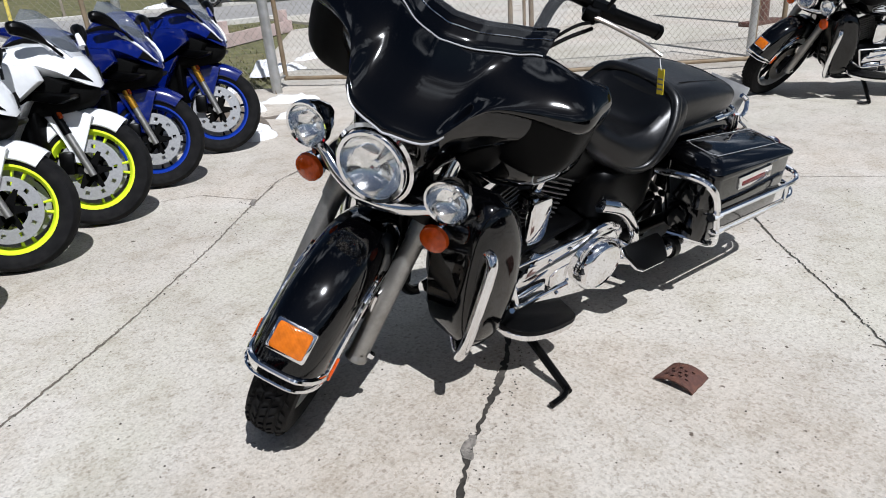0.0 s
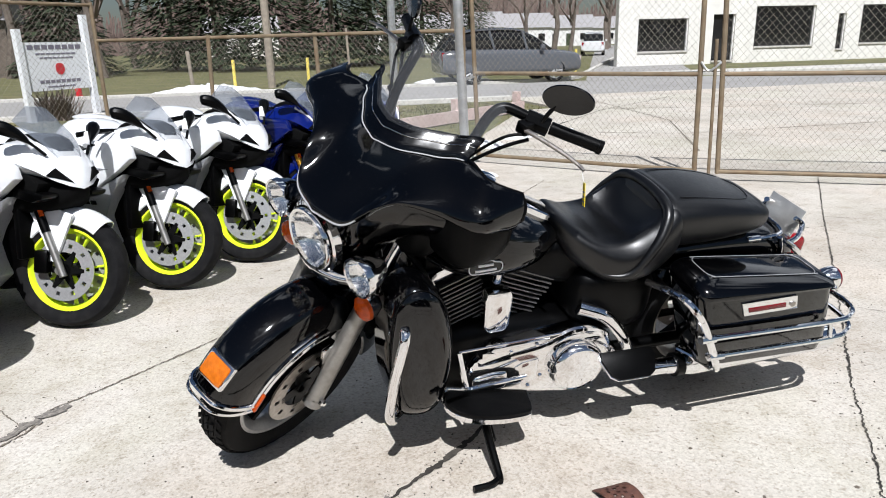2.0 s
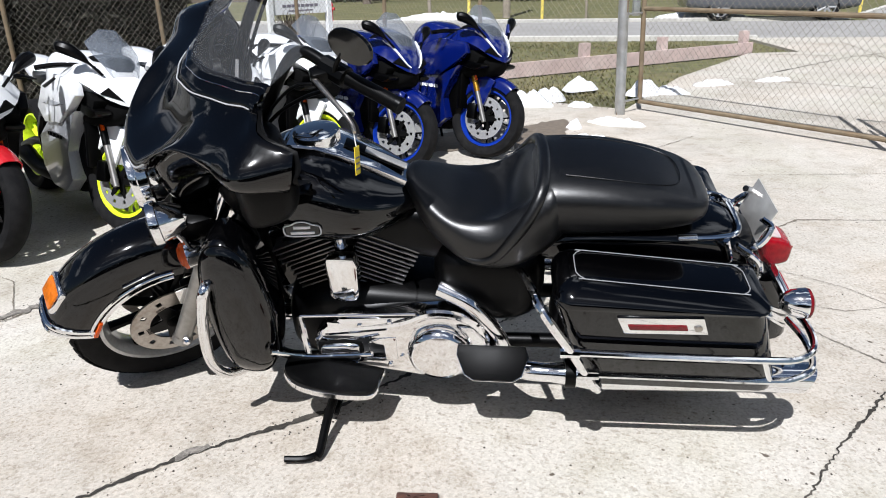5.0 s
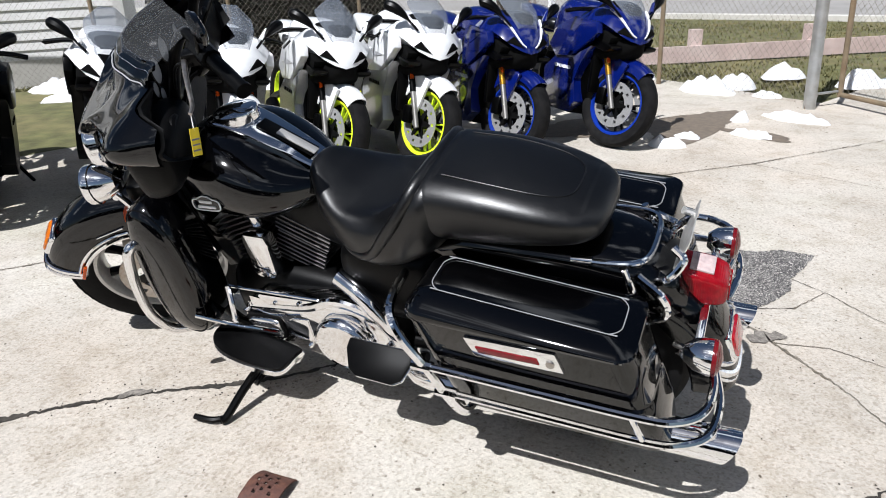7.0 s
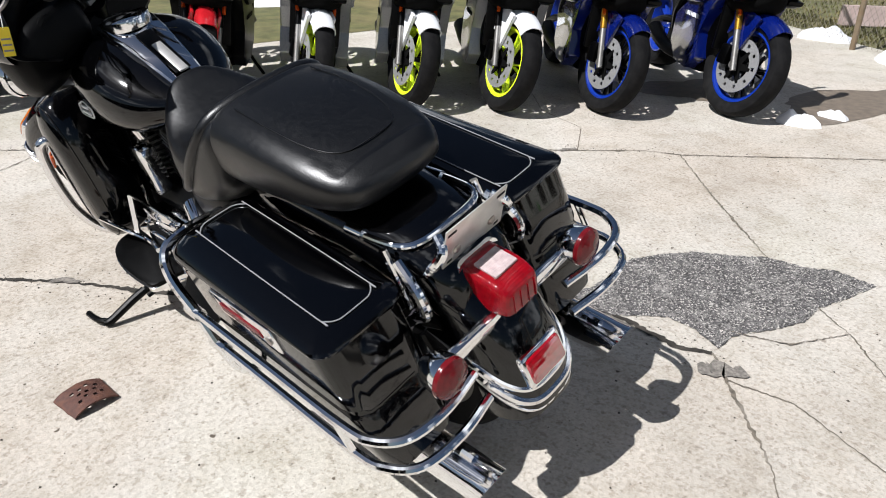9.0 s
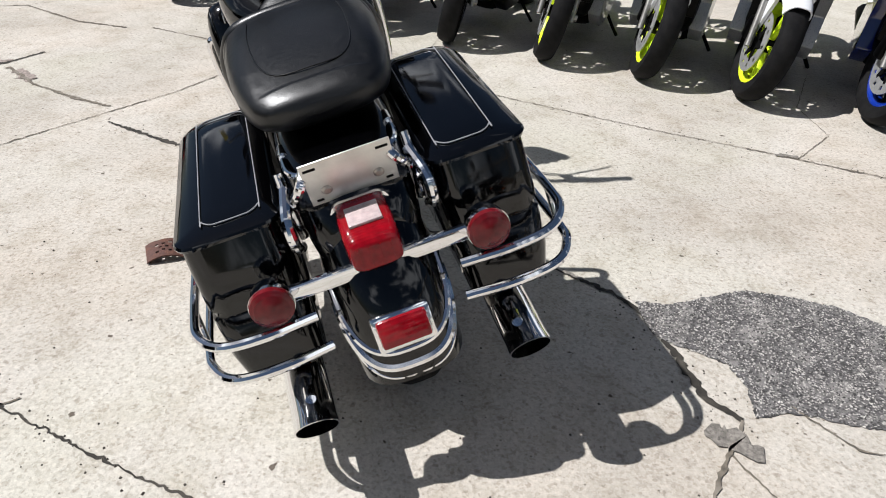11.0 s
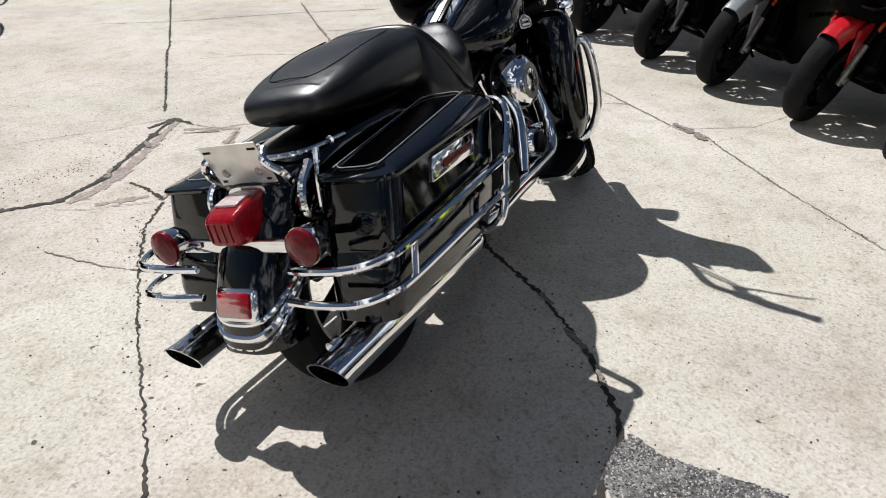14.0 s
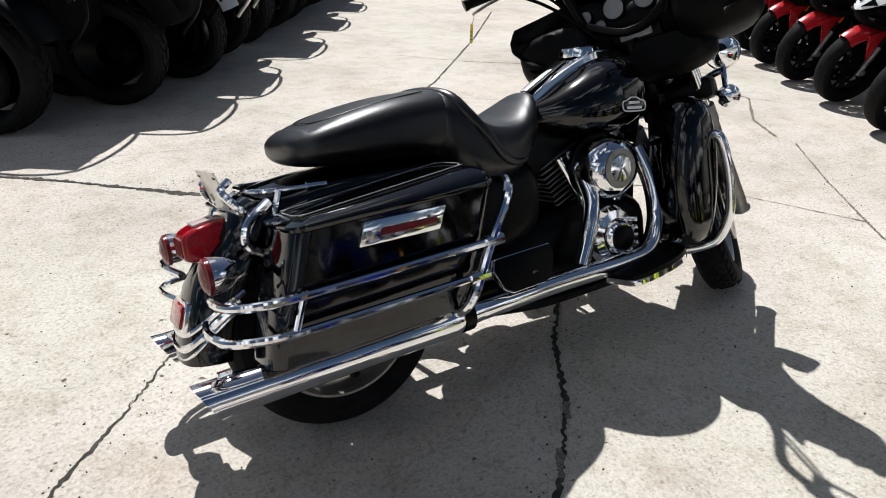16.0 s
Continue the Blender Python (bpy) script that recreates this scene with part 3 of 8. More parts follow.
def fairing_rows():
    """Rows from the arched lower lip to the screen line; each runs from the nose to the wing tip."""
    lip = [(0.628, 0, 0.950), (0.612, 0.100, 0.968), (0.552, 0.146, 1.036), (0.500, 0.190, 1.058), (0.442, 0.275, 1.056), (0.385, 0.368, 1.044), (0.300, 0.405, 1.032)]
    roll = [(0.645, 0, 0.956), (0.626, 0.104, 0.973), (0.564, 0.152, 1.041), (0.512, 0.197, 1.063), (0.454, 0.284, 1.061), (0.396, 0.385, 1.049), (0.304, 0.424, 1.033)]
    brow = [(0.662, 0, 0.984), (0.638, 0.110, 1.000), (0.578, 0.166, 1.060), (0.528, 0.210, 1.085), (0.472, 0.302, 1.085), (0.422, 0.416, 1.072), (0.312, 0.448, 1.056)]
    cheek = [(0.585, 0, 1.026), (0.560, 0.110, 1.037), (0.515, 0.156, 1.082), (0.480, 0.206, 1.106), (0.446, 0.304, 1.114), (0.420, 0.425, 1.104), (0.304, 0.454, 1.088)]
    shoulder = [(0.512, 0, 1.080), (0.490, 0.098, 1.088), (0.455, 0.143, 1.118), (0.428, 0.188, 1.134), (0.400, 0.272, 1.142), (0.398, 0.402, 1.132), (0.294, 0.444, 1.122)]
    screen_line = [(0.472, 0, 1.150), (0.450, 0.075, 1.153), (0.405, 0.135, 1.157), (0.375, 0.175, 1.159), (0.327, 0.230, 1.163), (0.345, 0.335, 1.163), (0.282, 0.416, 1.144)]
    return [row_along([(x, y * (1 - 0.14 * y), z) for x, y, z in r]) for r in (lip, roll, brow, cheek, shoulder, screen_line)]


def sheet(rows, nu, thick, back):
    """A shell over mirrored rows, given thickness towards the rear."""
    bm = bmesh.new()
    def grid(off):
        g = []
        for row in rows:
            line = []
            for i in range(-nu, nu + 1):
                s = abs(i) / nu
                x, y, z = row(s)
                line.append(bm.verts.new((x - off, math.copysign(y, i) if i else 0, z)))
            g.append(line)
        return g
    a, b = grid(0), grid(thick)
    for g, flip in ((a, False), (b, True)):
        for r0, r1 in zip(g, g[1:]):
            for i in range(2 * nu):
                q = (r0[i], r0[i + 1], r1[i + 1], r1[i])
                bm.faces.new(q[::-1] if flip else q)
    for r in (0, -1):
        for i in range(2 * nu):
            bm.faces.new((a[r][i], a[r][i + 1], b[r][i + 1], b[r][i]))
    for c in (0, -1):
        for j in range(len(rows) - 1):
            bm.faces.new((a[j][c], a[j + 1][c], b[j + 1][c], b[j][c]))
    return bm


def smooth_rows(rows, k=3):
    """More rows between the given ones."""
    def mid(i, t):
        def f(s):
            pts = [Vector(rows[max(0, min(len(rows) - 1, i + d))](s)) for d in (-1, 0, 1, 2)]
            a, b, c, d = pts
            return 0.5 * ((2 * b) + (c - a) * t + (2 * a - 5 * b + 4 * c - d) * t * t + (3 * b - a - 3 * c + d) * t ** 3)
        return f
    out = []
    for i in range(len(rows) - 1):
        out += [mid(i, j / k) for j in range(k)]
    return out + [rows[-1]]


def fender_mesh(cx, cz, a0, a1, r, half, depth, thick=0.006, n=40, tail=0.0):
    bm = bmesh.new()
    rings = []
    for i in range(n + 1):
        a = radians(a0 + (a1 - a0) * i / n)
        ring = []
        for inner in (0, 1):
            ks = range(15) if not inner else range(14, -1, -1)
            for k in ks:
                p = (k - 7) / 7
                w = (half - thick * inner) * math.copysign(abs(math.sin(p * math.pi / 2)) ** 0.85, p)
                rr = r - thick * inner - depth * (1 - math.cos(p * math.pi / 2)) ** 1.3
                ring.append((cx + math.cos(a) * rr, w, cz + math.sin(a) * rr))
        rings.append(ring)
    return loft(bm, rings)


def tread_mesh(radius, count, rows, wide, long, rise):
    """Raised tread blocks round a tyre."""
    bm = bmesh.new()
    for k in range(count):
        for j, (y, skew, lean) in enumerate(rows):
            a = (k + (0.5 if j % 2 else 0)) * math.tau / count
            rr = radius - abs(y) ** 2 * 4.2
            d, t = Vector((math.cos(a), 0, math.sin(a))), Vector((-math.sin(a), 0, math.cos(a)))
            tilt = Vector((0, math.copysign(lean, y) if y else 0, 0))
            n = (d + tilt).normalized()
            s = Vector((0, 1, 0)) - n * n.y
            s.normalize()
            c = d * rr + Vector((0, y, 0))
            pts = []
            for h in (-0.004, rise):
                for u, v in ((-1, -1), (1, -1), (1, 1), (-1, 1)):
                    pts.append(bm.verts.new(c + n * h + t * (u * long / 2 + v * skew) + s * (v * wide / 2)))
            bm.faces.new(pts[4:8])
            for e in range(4):
                f = (e + 1) % 4
                bm.faces.new((pts[e], pts[f], pts[4 + f], pts[4 + e]))
    return bm


def saddlebag(bike, side):
    """Hard case with lid, latch plate and stripe; side +1 is the left one."""
    def ring(x0, x1, y0, y1, z, slope=0.0, r=0.045):
        pts = []
        for cx, cy, a0 in ((x1 - r, y1 - r, 0), (x0 + r, y1 - r, 90), (x0 + r, y0 + r, 180), (x1 - r, y0 + r, 270)):
            for k in range(5):
                a = radians(a0 + k * 22.5)
                x, y = cx + math.cos(a) * r, cy + math.sin(a) * r
                pts.append((x, side * y, z + slope * (x + 0.8)))
        return pts
    sh = lambda z: -(0.66 - z) * 0.33
    levels = [(0.352, 0.175, 0.330, 0.03), (0.36, 0.168, 0.345, 0.01), (0.42, 0.165, 0.358, 0), (0.50, 0.162, 0.364, 0), (0.506, 0.162, 0.358, 0.002), (0.517, 0.162, 0.358, 0.002),
              (0.523, 0.162, 0.366, 0), (0.60, 0.160, 0.368, 0), (0.652, 0.160, 0.368, 0)]
    rings = [ring(-1.060 + sh(z) + i, -0.525 + sh(z) - i, a, b, z, 0) for z, a, b, i in levels]
    body = part("bag_body", loft(bmesh.new(), rings), M["black"], bike)
    lid = [(-1.068, -0.530, 0.153, 0.374, 0.655, 0.0), (-1.070, -0.529, 0.152, 0.376, 0.664, 0.008), (-1.068, -0.532, 0.153, 0.372, 0.672, 0.02), (-1.060, -0.542, 0.160, 0.356, 0.681, 0.045), (-1.048, -0.556, 0.170, 0.336, 0.688, 0.065),
           (-1.030, -0.585, 0.188, 0.314, 0.694, 0.078), (-0.995, -0.64, 0.208, 0.290, 0.697, 0.082)]
    cover = part("bag_lid", loft(bmesh.new(), [ring(a, b, c, d, z, s, 0.04) for a, b, c, d, z, s in lid]), M["black"], bike)
    stripe = [(x, y, z + 0.0022) for x, y, z in ring(-1.030, -0.584, 0.189, 0.313, 0.6945, 0.078, 0.035)]
    flat = bar(stripe, 0.0014, 6, 4, True)
    part("pinstripe", flat, M["silver"], cover, "silver pinstripe")
    # latch plate with a red reflector
    out = lambda o: side * (0.367 + o)
    plate = prism([(-0.922, 0.590), (-0.710, 0.583), (-0.686, 0.637), (-0.902, 0.645)], out(0.0), out(0.008), 0.003)
    latch = part("latch_plate", plate, M["chrome"], bike, "chrome latch plate")
    part("latch_reflector", prism([(-0.868, 0.604), (-0.722, 0.599), (-0.714, 0.617), (-0.862, 0.622)], out(0.006), out(0.011), 0.002), M["dark_red"], latch, "dark red reflector")
    part("latch_lock", moved(lathe([(0.010, 0), (0.010, side * 0.004), (0.002, side * 0.006)], 14), Matrix.Translation((-0.892, out(0.008), 0.613))), M["steel"], latch)
    # guard rails
    y = 0.392
    g = part("guard_bar", bar([(-0.45, side * 0.19, 0.630), (-0.475, side * 0.30, 0.655), (-0.495, side * 0.365, 0.650), (-0.53, side * y, 0.605), (-0.585, side * y, 0.515), (-0.64, side * y, 0.41),
                               (-0.665, side * 0.37, 0.365), (-0.66, side * 0.30, 0.345), (-0.62, side * 0.22, 0.34)], 0.0125), M["chrome"], bike, "chrome saddlebag guard")
    part("upper_rail", bar([(-0.57, side * y, 0.524), (-0.85, side * y, 0.524), (-1.09, side * y, 0.526), (-1.165, side * 0.380, 0.527), (-1.214, side * 0.335, 0.527), (-1.225, side * 0.25, 0.525), (-1.205, side * 0.15, 0.515)], 0.010), M["chrome"], g)
    part("lower_rail", bar([(-0.62, side * y, 0.446), (-0.85, side * y, 0.447), (-1.10, side * y, 0.450), (-1.175, side * 0.380, 0.453), (-1.230, side * 0.335, 0.455), (-1.243, side * 0.24, 0.456), (-1.225, side * 0.14, 0.45)], 0.010), M["chrome"], g)
    part("rail_strut", bar([(-1.07, side * y, 0.525), (-1.10, side * y, 0.450)], 0.008, curve=False), M["chrome"], g)
    part("rail_clamp", bar([(-0.548, side * y, 0.524), (-0.60, side * y, 0.524)], 0.0155, curve=False), M["chrome"], g)
    part("rail_clamp", bar([(-0.600, side * y, 0.446), (-0.655, side * y, 0.446)], 0.0155, curve=False), M["chrome"], g)
    return body


def finned_cylinder(name, lean, foot, bike):
    m = Matrix.Translation(foot) @ Matrix.Rotation(radians(lean), 4, "Y")
    barrel = part(name, moved(box(-0.062, 0.062, -0.062, 0.062, -0.02, 0.2, 0.004), m), M["satin"], bike, "black finned cylinder")
    for i in range(11):
        w = 0.086 if i < 7 else 0.092
        z = 0.012 + i * 0.0175
        part("cooling_fin", moved(box(-w, w, -w * 0.98, w * 0.98, z, z + 0.006, 0.0015, 1), m), M["fin"], barrel)


def touring_motorcycle():
    b = thing("touring_motorcycle", BIKE, "gloss black touring motorcycle leaning on its side stand on concrete", "motorcycle", "touring motorcycles")
    S = STEER

    # front wheel and fork, turned a little further than the fairing
    S = Matrix.Translation((0, -0.05, 0)) @ Matrix.Translation(STEER_AT) @ Matrix.Rotation(radians(37), 4, Vector((-0.438, 0, 0.899))) @ Matrix.Translation(-STEER_AT)
    hub = Matrix.Translation((0.735, 0, 0.318))
    t = part("front_tyre", moved(tyre_mesh(0.318, 0.128, 0.4, 64), S @ hub), M["rubber"], b)
    part("tread", moved(tread_mesh(0.3165, 46, [(-0.044, 0.010, 0.9), (-0.021, -0.008, 0.35), (0.0, 0.006, 0), (0.021, 0.008, 0.35), (0.044, -0.010, 0.9)], 0.0145, 0.026, 0.007), S @ hub), M["rubber"], t, "block tread")
    w = part("front_wheel", moved(rim_mesh(0.232, 0.095), S @ hub), M["disc"], b, "cast wheel with a bright rim")
    part("spokes", moved(spokes_mesh(9, 0.04, 0.205, 0.026, 0.04), S @ hub), M["satin"], w)
    part("hub", moved(lathe([(0.001, -0.085), (0.03, -0.085), (0.045, -0.05), (0.045, 0.05), (0.03, 0.085), (0.001, 0.085)], 24), S @ hub), M["satin"], w)
    for y in (-0.078, 0.078):
        part("brake_disc", moved(disc_mesh(0.085, 0.146, 0.006), S @ hub @ Matrix.Translation((0, y, 0))), M["steel"], w, "worn steel brake disc")
        part("disc_carrier", moved(star_mesh(5, 0.045, 0.098, 0.032, 0.006), S @ hub @ Matrix.Translation((0, y, 0))), M["satin"], w)
    up = Vector((-0.438, 0, 0.899))
    for s in (1, -1):
        foot = Vector((0.742, s * 0.128, 0.275))
        top = foot + up * 0.43
        leg = part("fork_leg", moved(bar([foot, foot + up * 0.03, foot + up * 0.06, top - up * 0.01, top], lambda q: 0.029 if q > 0.12 else 0.034, 18, 4), S), M["alloy"], b, "grey cast fork slider")
        part("fork_tube", moved(bar([top - up * 0.02, top + up * 0.34], 0.0235, 16, curve=False), S), M["chrome"], leg)
        part("fork_cover", moved(bar([top - up * 0.03, top + up * 0.035], 0.033, 18, curve=False), S), M["alloy"], leg)
        part("axle_nut", moved(lathe([(0.001, 0), (0.013, 0), (0.013, 0.012), (0.008, 0.018), (0.001, 0.018)], 6, "y", (foot.x - 0.012, s * 0.157, foot.z + 0.03)), S), M["chrome"], leg)
        part("caliper", moved(box(0.62, 0.68, s * 0.07 - 0.03, s * 0.07 + 0.03, 0.36, 0.47, 0.012), S), M["satin"], b)
        part("mudguard_stay", moved(box(0.655, 0.70, min(s * 0.098, s * 0.112), max(s * 0.098, s * 0.112), 0.43, 0.50, 0.004), S), M["chrome"], b)

    # front fender with its chrome tip and running light
    f = part("front_fender", moved(fender_mesh(0.735, 0.318, 31, 188, 0.380, 0.098, 0.130, n=44), S), M["black"], b)
    for off, r in ((0.004, 0.0075), (-0.014, 0.0055)):
        edge = []
        for sgn in (-1, 1):
            side = []
            for k in range(9):
                a = radians(30 + k * 9.0)
                rr = 0.380 - 0.130 - off + 0.004
                side.append((0.735 + math.cos(a) * rr, sgn * 0.100, 0.318 + math.sin(a) * rr))
            front = []
            for k in range(5):
                p = 1 - k / 5
                a = radians(29.5 + off * 220)
                rr = 0.384 - 0.130 * (1 - math.cos(p * math.pi / 2)) ** 1.3
                front.append((0.735 + math.cos(a) * rr, sgn * 0.100 * math.sin(p * math.pi / 2) ** 0.85, 0.318 + math.sin(a) * rr))
            edge.append(side[::-1] + front)
        path = edge[0] + edge[1][::-1]
        part("fender_trim", moved(bar(path, r, 8, 3), S), M["chrome"], f, "chrome fender tip trim")
    lamp_turn = S @ hub @ Matrix.Rotation(radians(-43), 4, "Y") @ Matrix.Translation((0.367, 0, 0))
    run = part("running_light", moved(box(-0.01, 0.026, -0.046, 0.046, -0.035, 0.035, 0.010), lamp_turn), M["amber_bright"], f, "amber running light")
    part("light_bezel", moved(box(-0.012, 0.019, -0.053, 0.053, -0.042, 0.042, 0.008), lamp_turn), M["chrome"], f)
    for s in (1, -1):
        part("side_marker", moved(box(0.0, 0.012, -0.010, 0.010, -0.032, 0.032, 0.003),
                                  S @ hub @ Matrix.Rotation(radians(-34), 4, "Y") @ Matrix.Translation((0.248, s * 0.102, 0))), M["amber"], f, "amber side marker")
        part("fender_badge", moved(box(-0.002, 0.002, -0.004, 0.004, -0.05, 0.05, 0.001), S @ hub @ Matrix.Rotation(radians(-82), 4, "Y") @ Matrix.Translation((0.29, s * 0.099, 0))), M["chrome"], f)

    S = STEER
    # lamps on the chrome bar
    lamp_bowl(("headlight", b, "round chrome headlight"), (0.665, 0, 0.868), 0.088, 0.075, S)
    for s in (1, -1):
        lamp_bowl(("passing_lamp", b, "chrome passing lamp"), (0.640, s * 0.203, 0.868), 0.056, 0.055, S)
        sig = part("turn_signal", moved(lathe([(0.001, -0.05), (0.025, -0.045), (0.038, -0.02), (0.041, 0.0)], 24, "x", (0.60, s * 0.196, 0.712)), S), M["chrome"], b)
        part("signal_lens", moved(lathe([(0.041, 0.0), (0.039, 0.012), (0.025, 0.022), (0.001, 0.026)], 24, "x", (0.60, s * 0.196, 0.712)), S), M["amber"], sig, "amber lens")
        part("signal_stem", moved(bar([(0.585, s * 0.196, 0.74), (0.595, s * 0.198, 0.79), (0.61, s * 0.2, 0.83)], 0.010), S), M["chrome"], sig)
    part("light_bar", moved(bar([(0.605, 0.205, 0.805), (0.615, 0.16, 0.80), (0.632, 0.10, 0.775), (0.645, 0.04, 0.762), (0.648, 0, 0.760), (0.645, -0.04, 0.762), (0.632, -0.10, 0.775), (0.615, -0.16, 0.80), (0.605, -0.205, 0.805)],
                                lambda q: 0.012 + 0.010 * math.sin(q * math.pi), 12), S), M["chrome"], b, "curved chrome lamp bar")
    part("fork_bridge", moved(box(0.50, 0.60, -0.17, 0.17, 0.72, 0.80, 0.02), S), M["satin"], b)
    part("headlight_trim", moved(lathe([(0.101, -0.03), (0.108, -0.025), (0.110, 0.0), (0.101, 0.004), (0.098, -0.01)], 40, "x", (0.655, 0, 0.868), closed_profile=True), S), M["chrome"], b)

    # batwing fairing, inner panel, screen
    rows = fairing_rows()
    fair = part("fairing", moved(sheet(smooth_rows(rows, 5), 36, 0.014, 0), S), M["black"], b, "gloss black batwing fairing", 60)
    def along(row, a0, a1, n, out=(0, 0, 0)):
        pts = []
        for i in range(n + 1):
            t = a0 + (a1 - a0) * i / n
            x, y, z = row(abs(t))
            pts.append(Vector((x + out[0], math.copysign(y + out[1] * abs(t), t), z + out[2])))
        return pts
    skin = smooth_rows(rows, 5)
    nose_row = skin[8]
    part("fairing_stripe", moved(bar(along(nose_row, -0.235, 0.235, 16, (0.002, 0.002, 0)), 0.0029, 8, 3), S), M["stripe"], fair, "broad silver stripe over the headlight")
    def below(dx, ky, dz, kz):
        return lambda s: (rows[0](s)[0] - dx, rows[0](s)[1] * ky, rows[0](s)[2] - (dz + kz * math.sin(math.pi * min(1.0, s * 1.25))) * (1 - 0.5 * s ** 3))
    skirt = [below(0.012, 0.965, -0.002, 0), below(0.012, 0.99, 0.035, 0.01), below(0.020, 0.985, 0.075, 0.03), below(0.040, 0.93, 0.115, 0.05), below(0.065, 0.80, 0.145, 0.06)]
    part("fairing_skirt", moved(sheet(smooth_rows(skirt), 26, 0.010, 0), S), M["black"], b, "gloss black fairing underside", 60)
    fold = smooth_rows(skirt)[1]
    for a0, a1 in ((0.27, 0.97), (-0.27, -0.97)):
        part("fold_pinstripe", moved(bar(along(fold, a0, a1, 22, (0.0015, 0.0015, 0)), 0.0014, 6, 3), S), M["silver"], fair, "fine grey pinstripe along the fold")
    trim = along(rows[5], -0.66, 0.66, 26, (0.002, 0, 0.002))
    part("screen_trim", moved(bar(trim, 0.0021, 8, 3), S), M["stripe"], fair, "thin silver screen trim")
    steps = [(-0.002, -0.002), (-0.013, 0.018), (-0.021, 0.019), (-0.034, 0.040), (-0.043, 0.041), (-0.052, 0.056)]
    gasket = [lambda s, dx=dx, dz=dz: (rows[5](s * 0.67)[0] + dx, rows[5](s * 0.67)[1], rows[5](s * 0.67)[2] + dz) for dx, dz in steps]
    part("screen_gasket", moved(sheet(gasket, 20, 0.008, 0), S), M["black"], fair, "stepped black screen gasket", 70)
    part("gasket_line", moved(bar([Vector((p.x - 0.030, p.y, p.z + 0.034)) for p in along(rows[5], -0.66, 0.66, 26)], 0.0015, 8, 3), S), M["chrome"], fair, "fine bright line on the gasket")
    glass_rows = [lambda s, k=k: (rows[5](s * 0.66)[0] - 0.046 - 0.11 * k - 0.02 * k * k, rows[5](s * 0.66)[1] * (1 - 0.12 * k * k), rows[5](s * 0.66)[2] + 0.048 + (0.18 - 0.11 * s ** 2.4) * k) for k in (0, 0.2, 0.4, 0.6, 0.8, 0.95, 1.0)]
    screen = part("windscreen", moved(sheet(glass_rows, 16, 0.004, 0), S), M["screen"], b, "clear acrylic windscreen", 70)
    screen.visible_shadow = False
    inner = [lambda s: (0.46 - 0.22 * s ** 1.6, 0.345 * s, 0.87 + 0.13 * s), lambda s: (0.42 - 0.15 * s ** 1.6, 0.40 * s, 0.95 + 0.095 * s), lambda s: (0.39 - 0.11 * s ** 1.8, 0.422 * s, 1.02 + 0.05 * s),
             lambda s: (0.385 - 0.10 * s ** 1.8, 0.425 * s, 1.065 + 0.025 * s), lambda s: (0.40 - 0.13 * s ** 1.8, 0.415 * s, 1.11 - 0.002 * s), lambda s: (rows[5](s)[0] - 0.016, rows[5](s)[1] * 0.985, rows[5](s)[2] - 0.004)]
    dash = part("inner_fairing", moved(sheet(smooth_rows(inner), 16, 0.01, 0), S), M["plastic"], b, "black inner fairing with gauges", 60)
    for y, z, r in ((0.055, 1.105, 0.036), (-0.055, 1.105, 0.036), (0.150, 1.105, 0.021), (-0.150, 1.105, 0.021), (0.110, 1.06, 0.021), (-0.110, 1.06, 0.021)):
        x = 0.378 - abs(y) * 0.2
        part("gauge", moved(lathe([(r * 1.12, 0.01), (r * 1.12, -0.012), (r, -0.014), (r, -0.008)], 24, "x", (x, y, z)), S), M["satin"], dash)
        part("gauge_face", moved(lathe([(0.001, -0.0095), (r, -0.0095), (r, 0.0), (0.001, 0.0)], 24, "x", (x, y, z)), S), M["gauge"], dash, "pale gauge face")
    part("radio", moved(box(0.355, 0.39, -0.085, 0.085, 0.965, 1.02, 0.005), S), M["plastic"], dash)
    part("radio_display", moved(box(0.349, 0.357, -0.055, 0.055, 0.980, 1.010, 0.002), S), M["gauge"], dash, "pale radio display")
    for s in (1, -1):
        part("speaker", moved(lathe([(0.001, -0.006), (0.055, -0.006), (0.062, 0.0), (0.062, 0.01)], 24, "x", (0.275, s * 0.275, 1.03)), S), M["plastic"], dash)

        part("speaker_pod", moved(hull([(0.42, 0.90, 1.09, 0.05, 3), (0.40, 0.89, 1.10, 0.115, 3), (0.33, 0.91, 1.10, 0.140, 3.2), (0.29, 0.94, 1.095, 0.135, 3), (0.270, 0.97, 1.08, 0.110, 2.8), (0.264, 0.99, 1.06, 0.07, 2.6)], 28, 4, s * 0.275), S), M["plastic"], dash, "rounded black speaker pod")
    part("fairing_centre", moved(hull([(0.47, 0.84, 0.93, 0.10, 3), (0.44, 0.82, 0.97, 0.22, 3.4), (0.38, 0.83, 0.98, 0.24, 3.4), (0.34, 0.86, 0.965, 0.20, 3)], 24, 3), S), M["plastic"], b, "black steering head cover")

    # handlebar and controls
    part("handlebar", moved(bar([(0.30, -0.15, 1.07), (0.33, -0.06, 1.02), (0.34, 0, 1.01), (0.33, 0.06, 1.02), (0.30, 0.15, 1.07)], 0.0155), S), M["satin"], b)
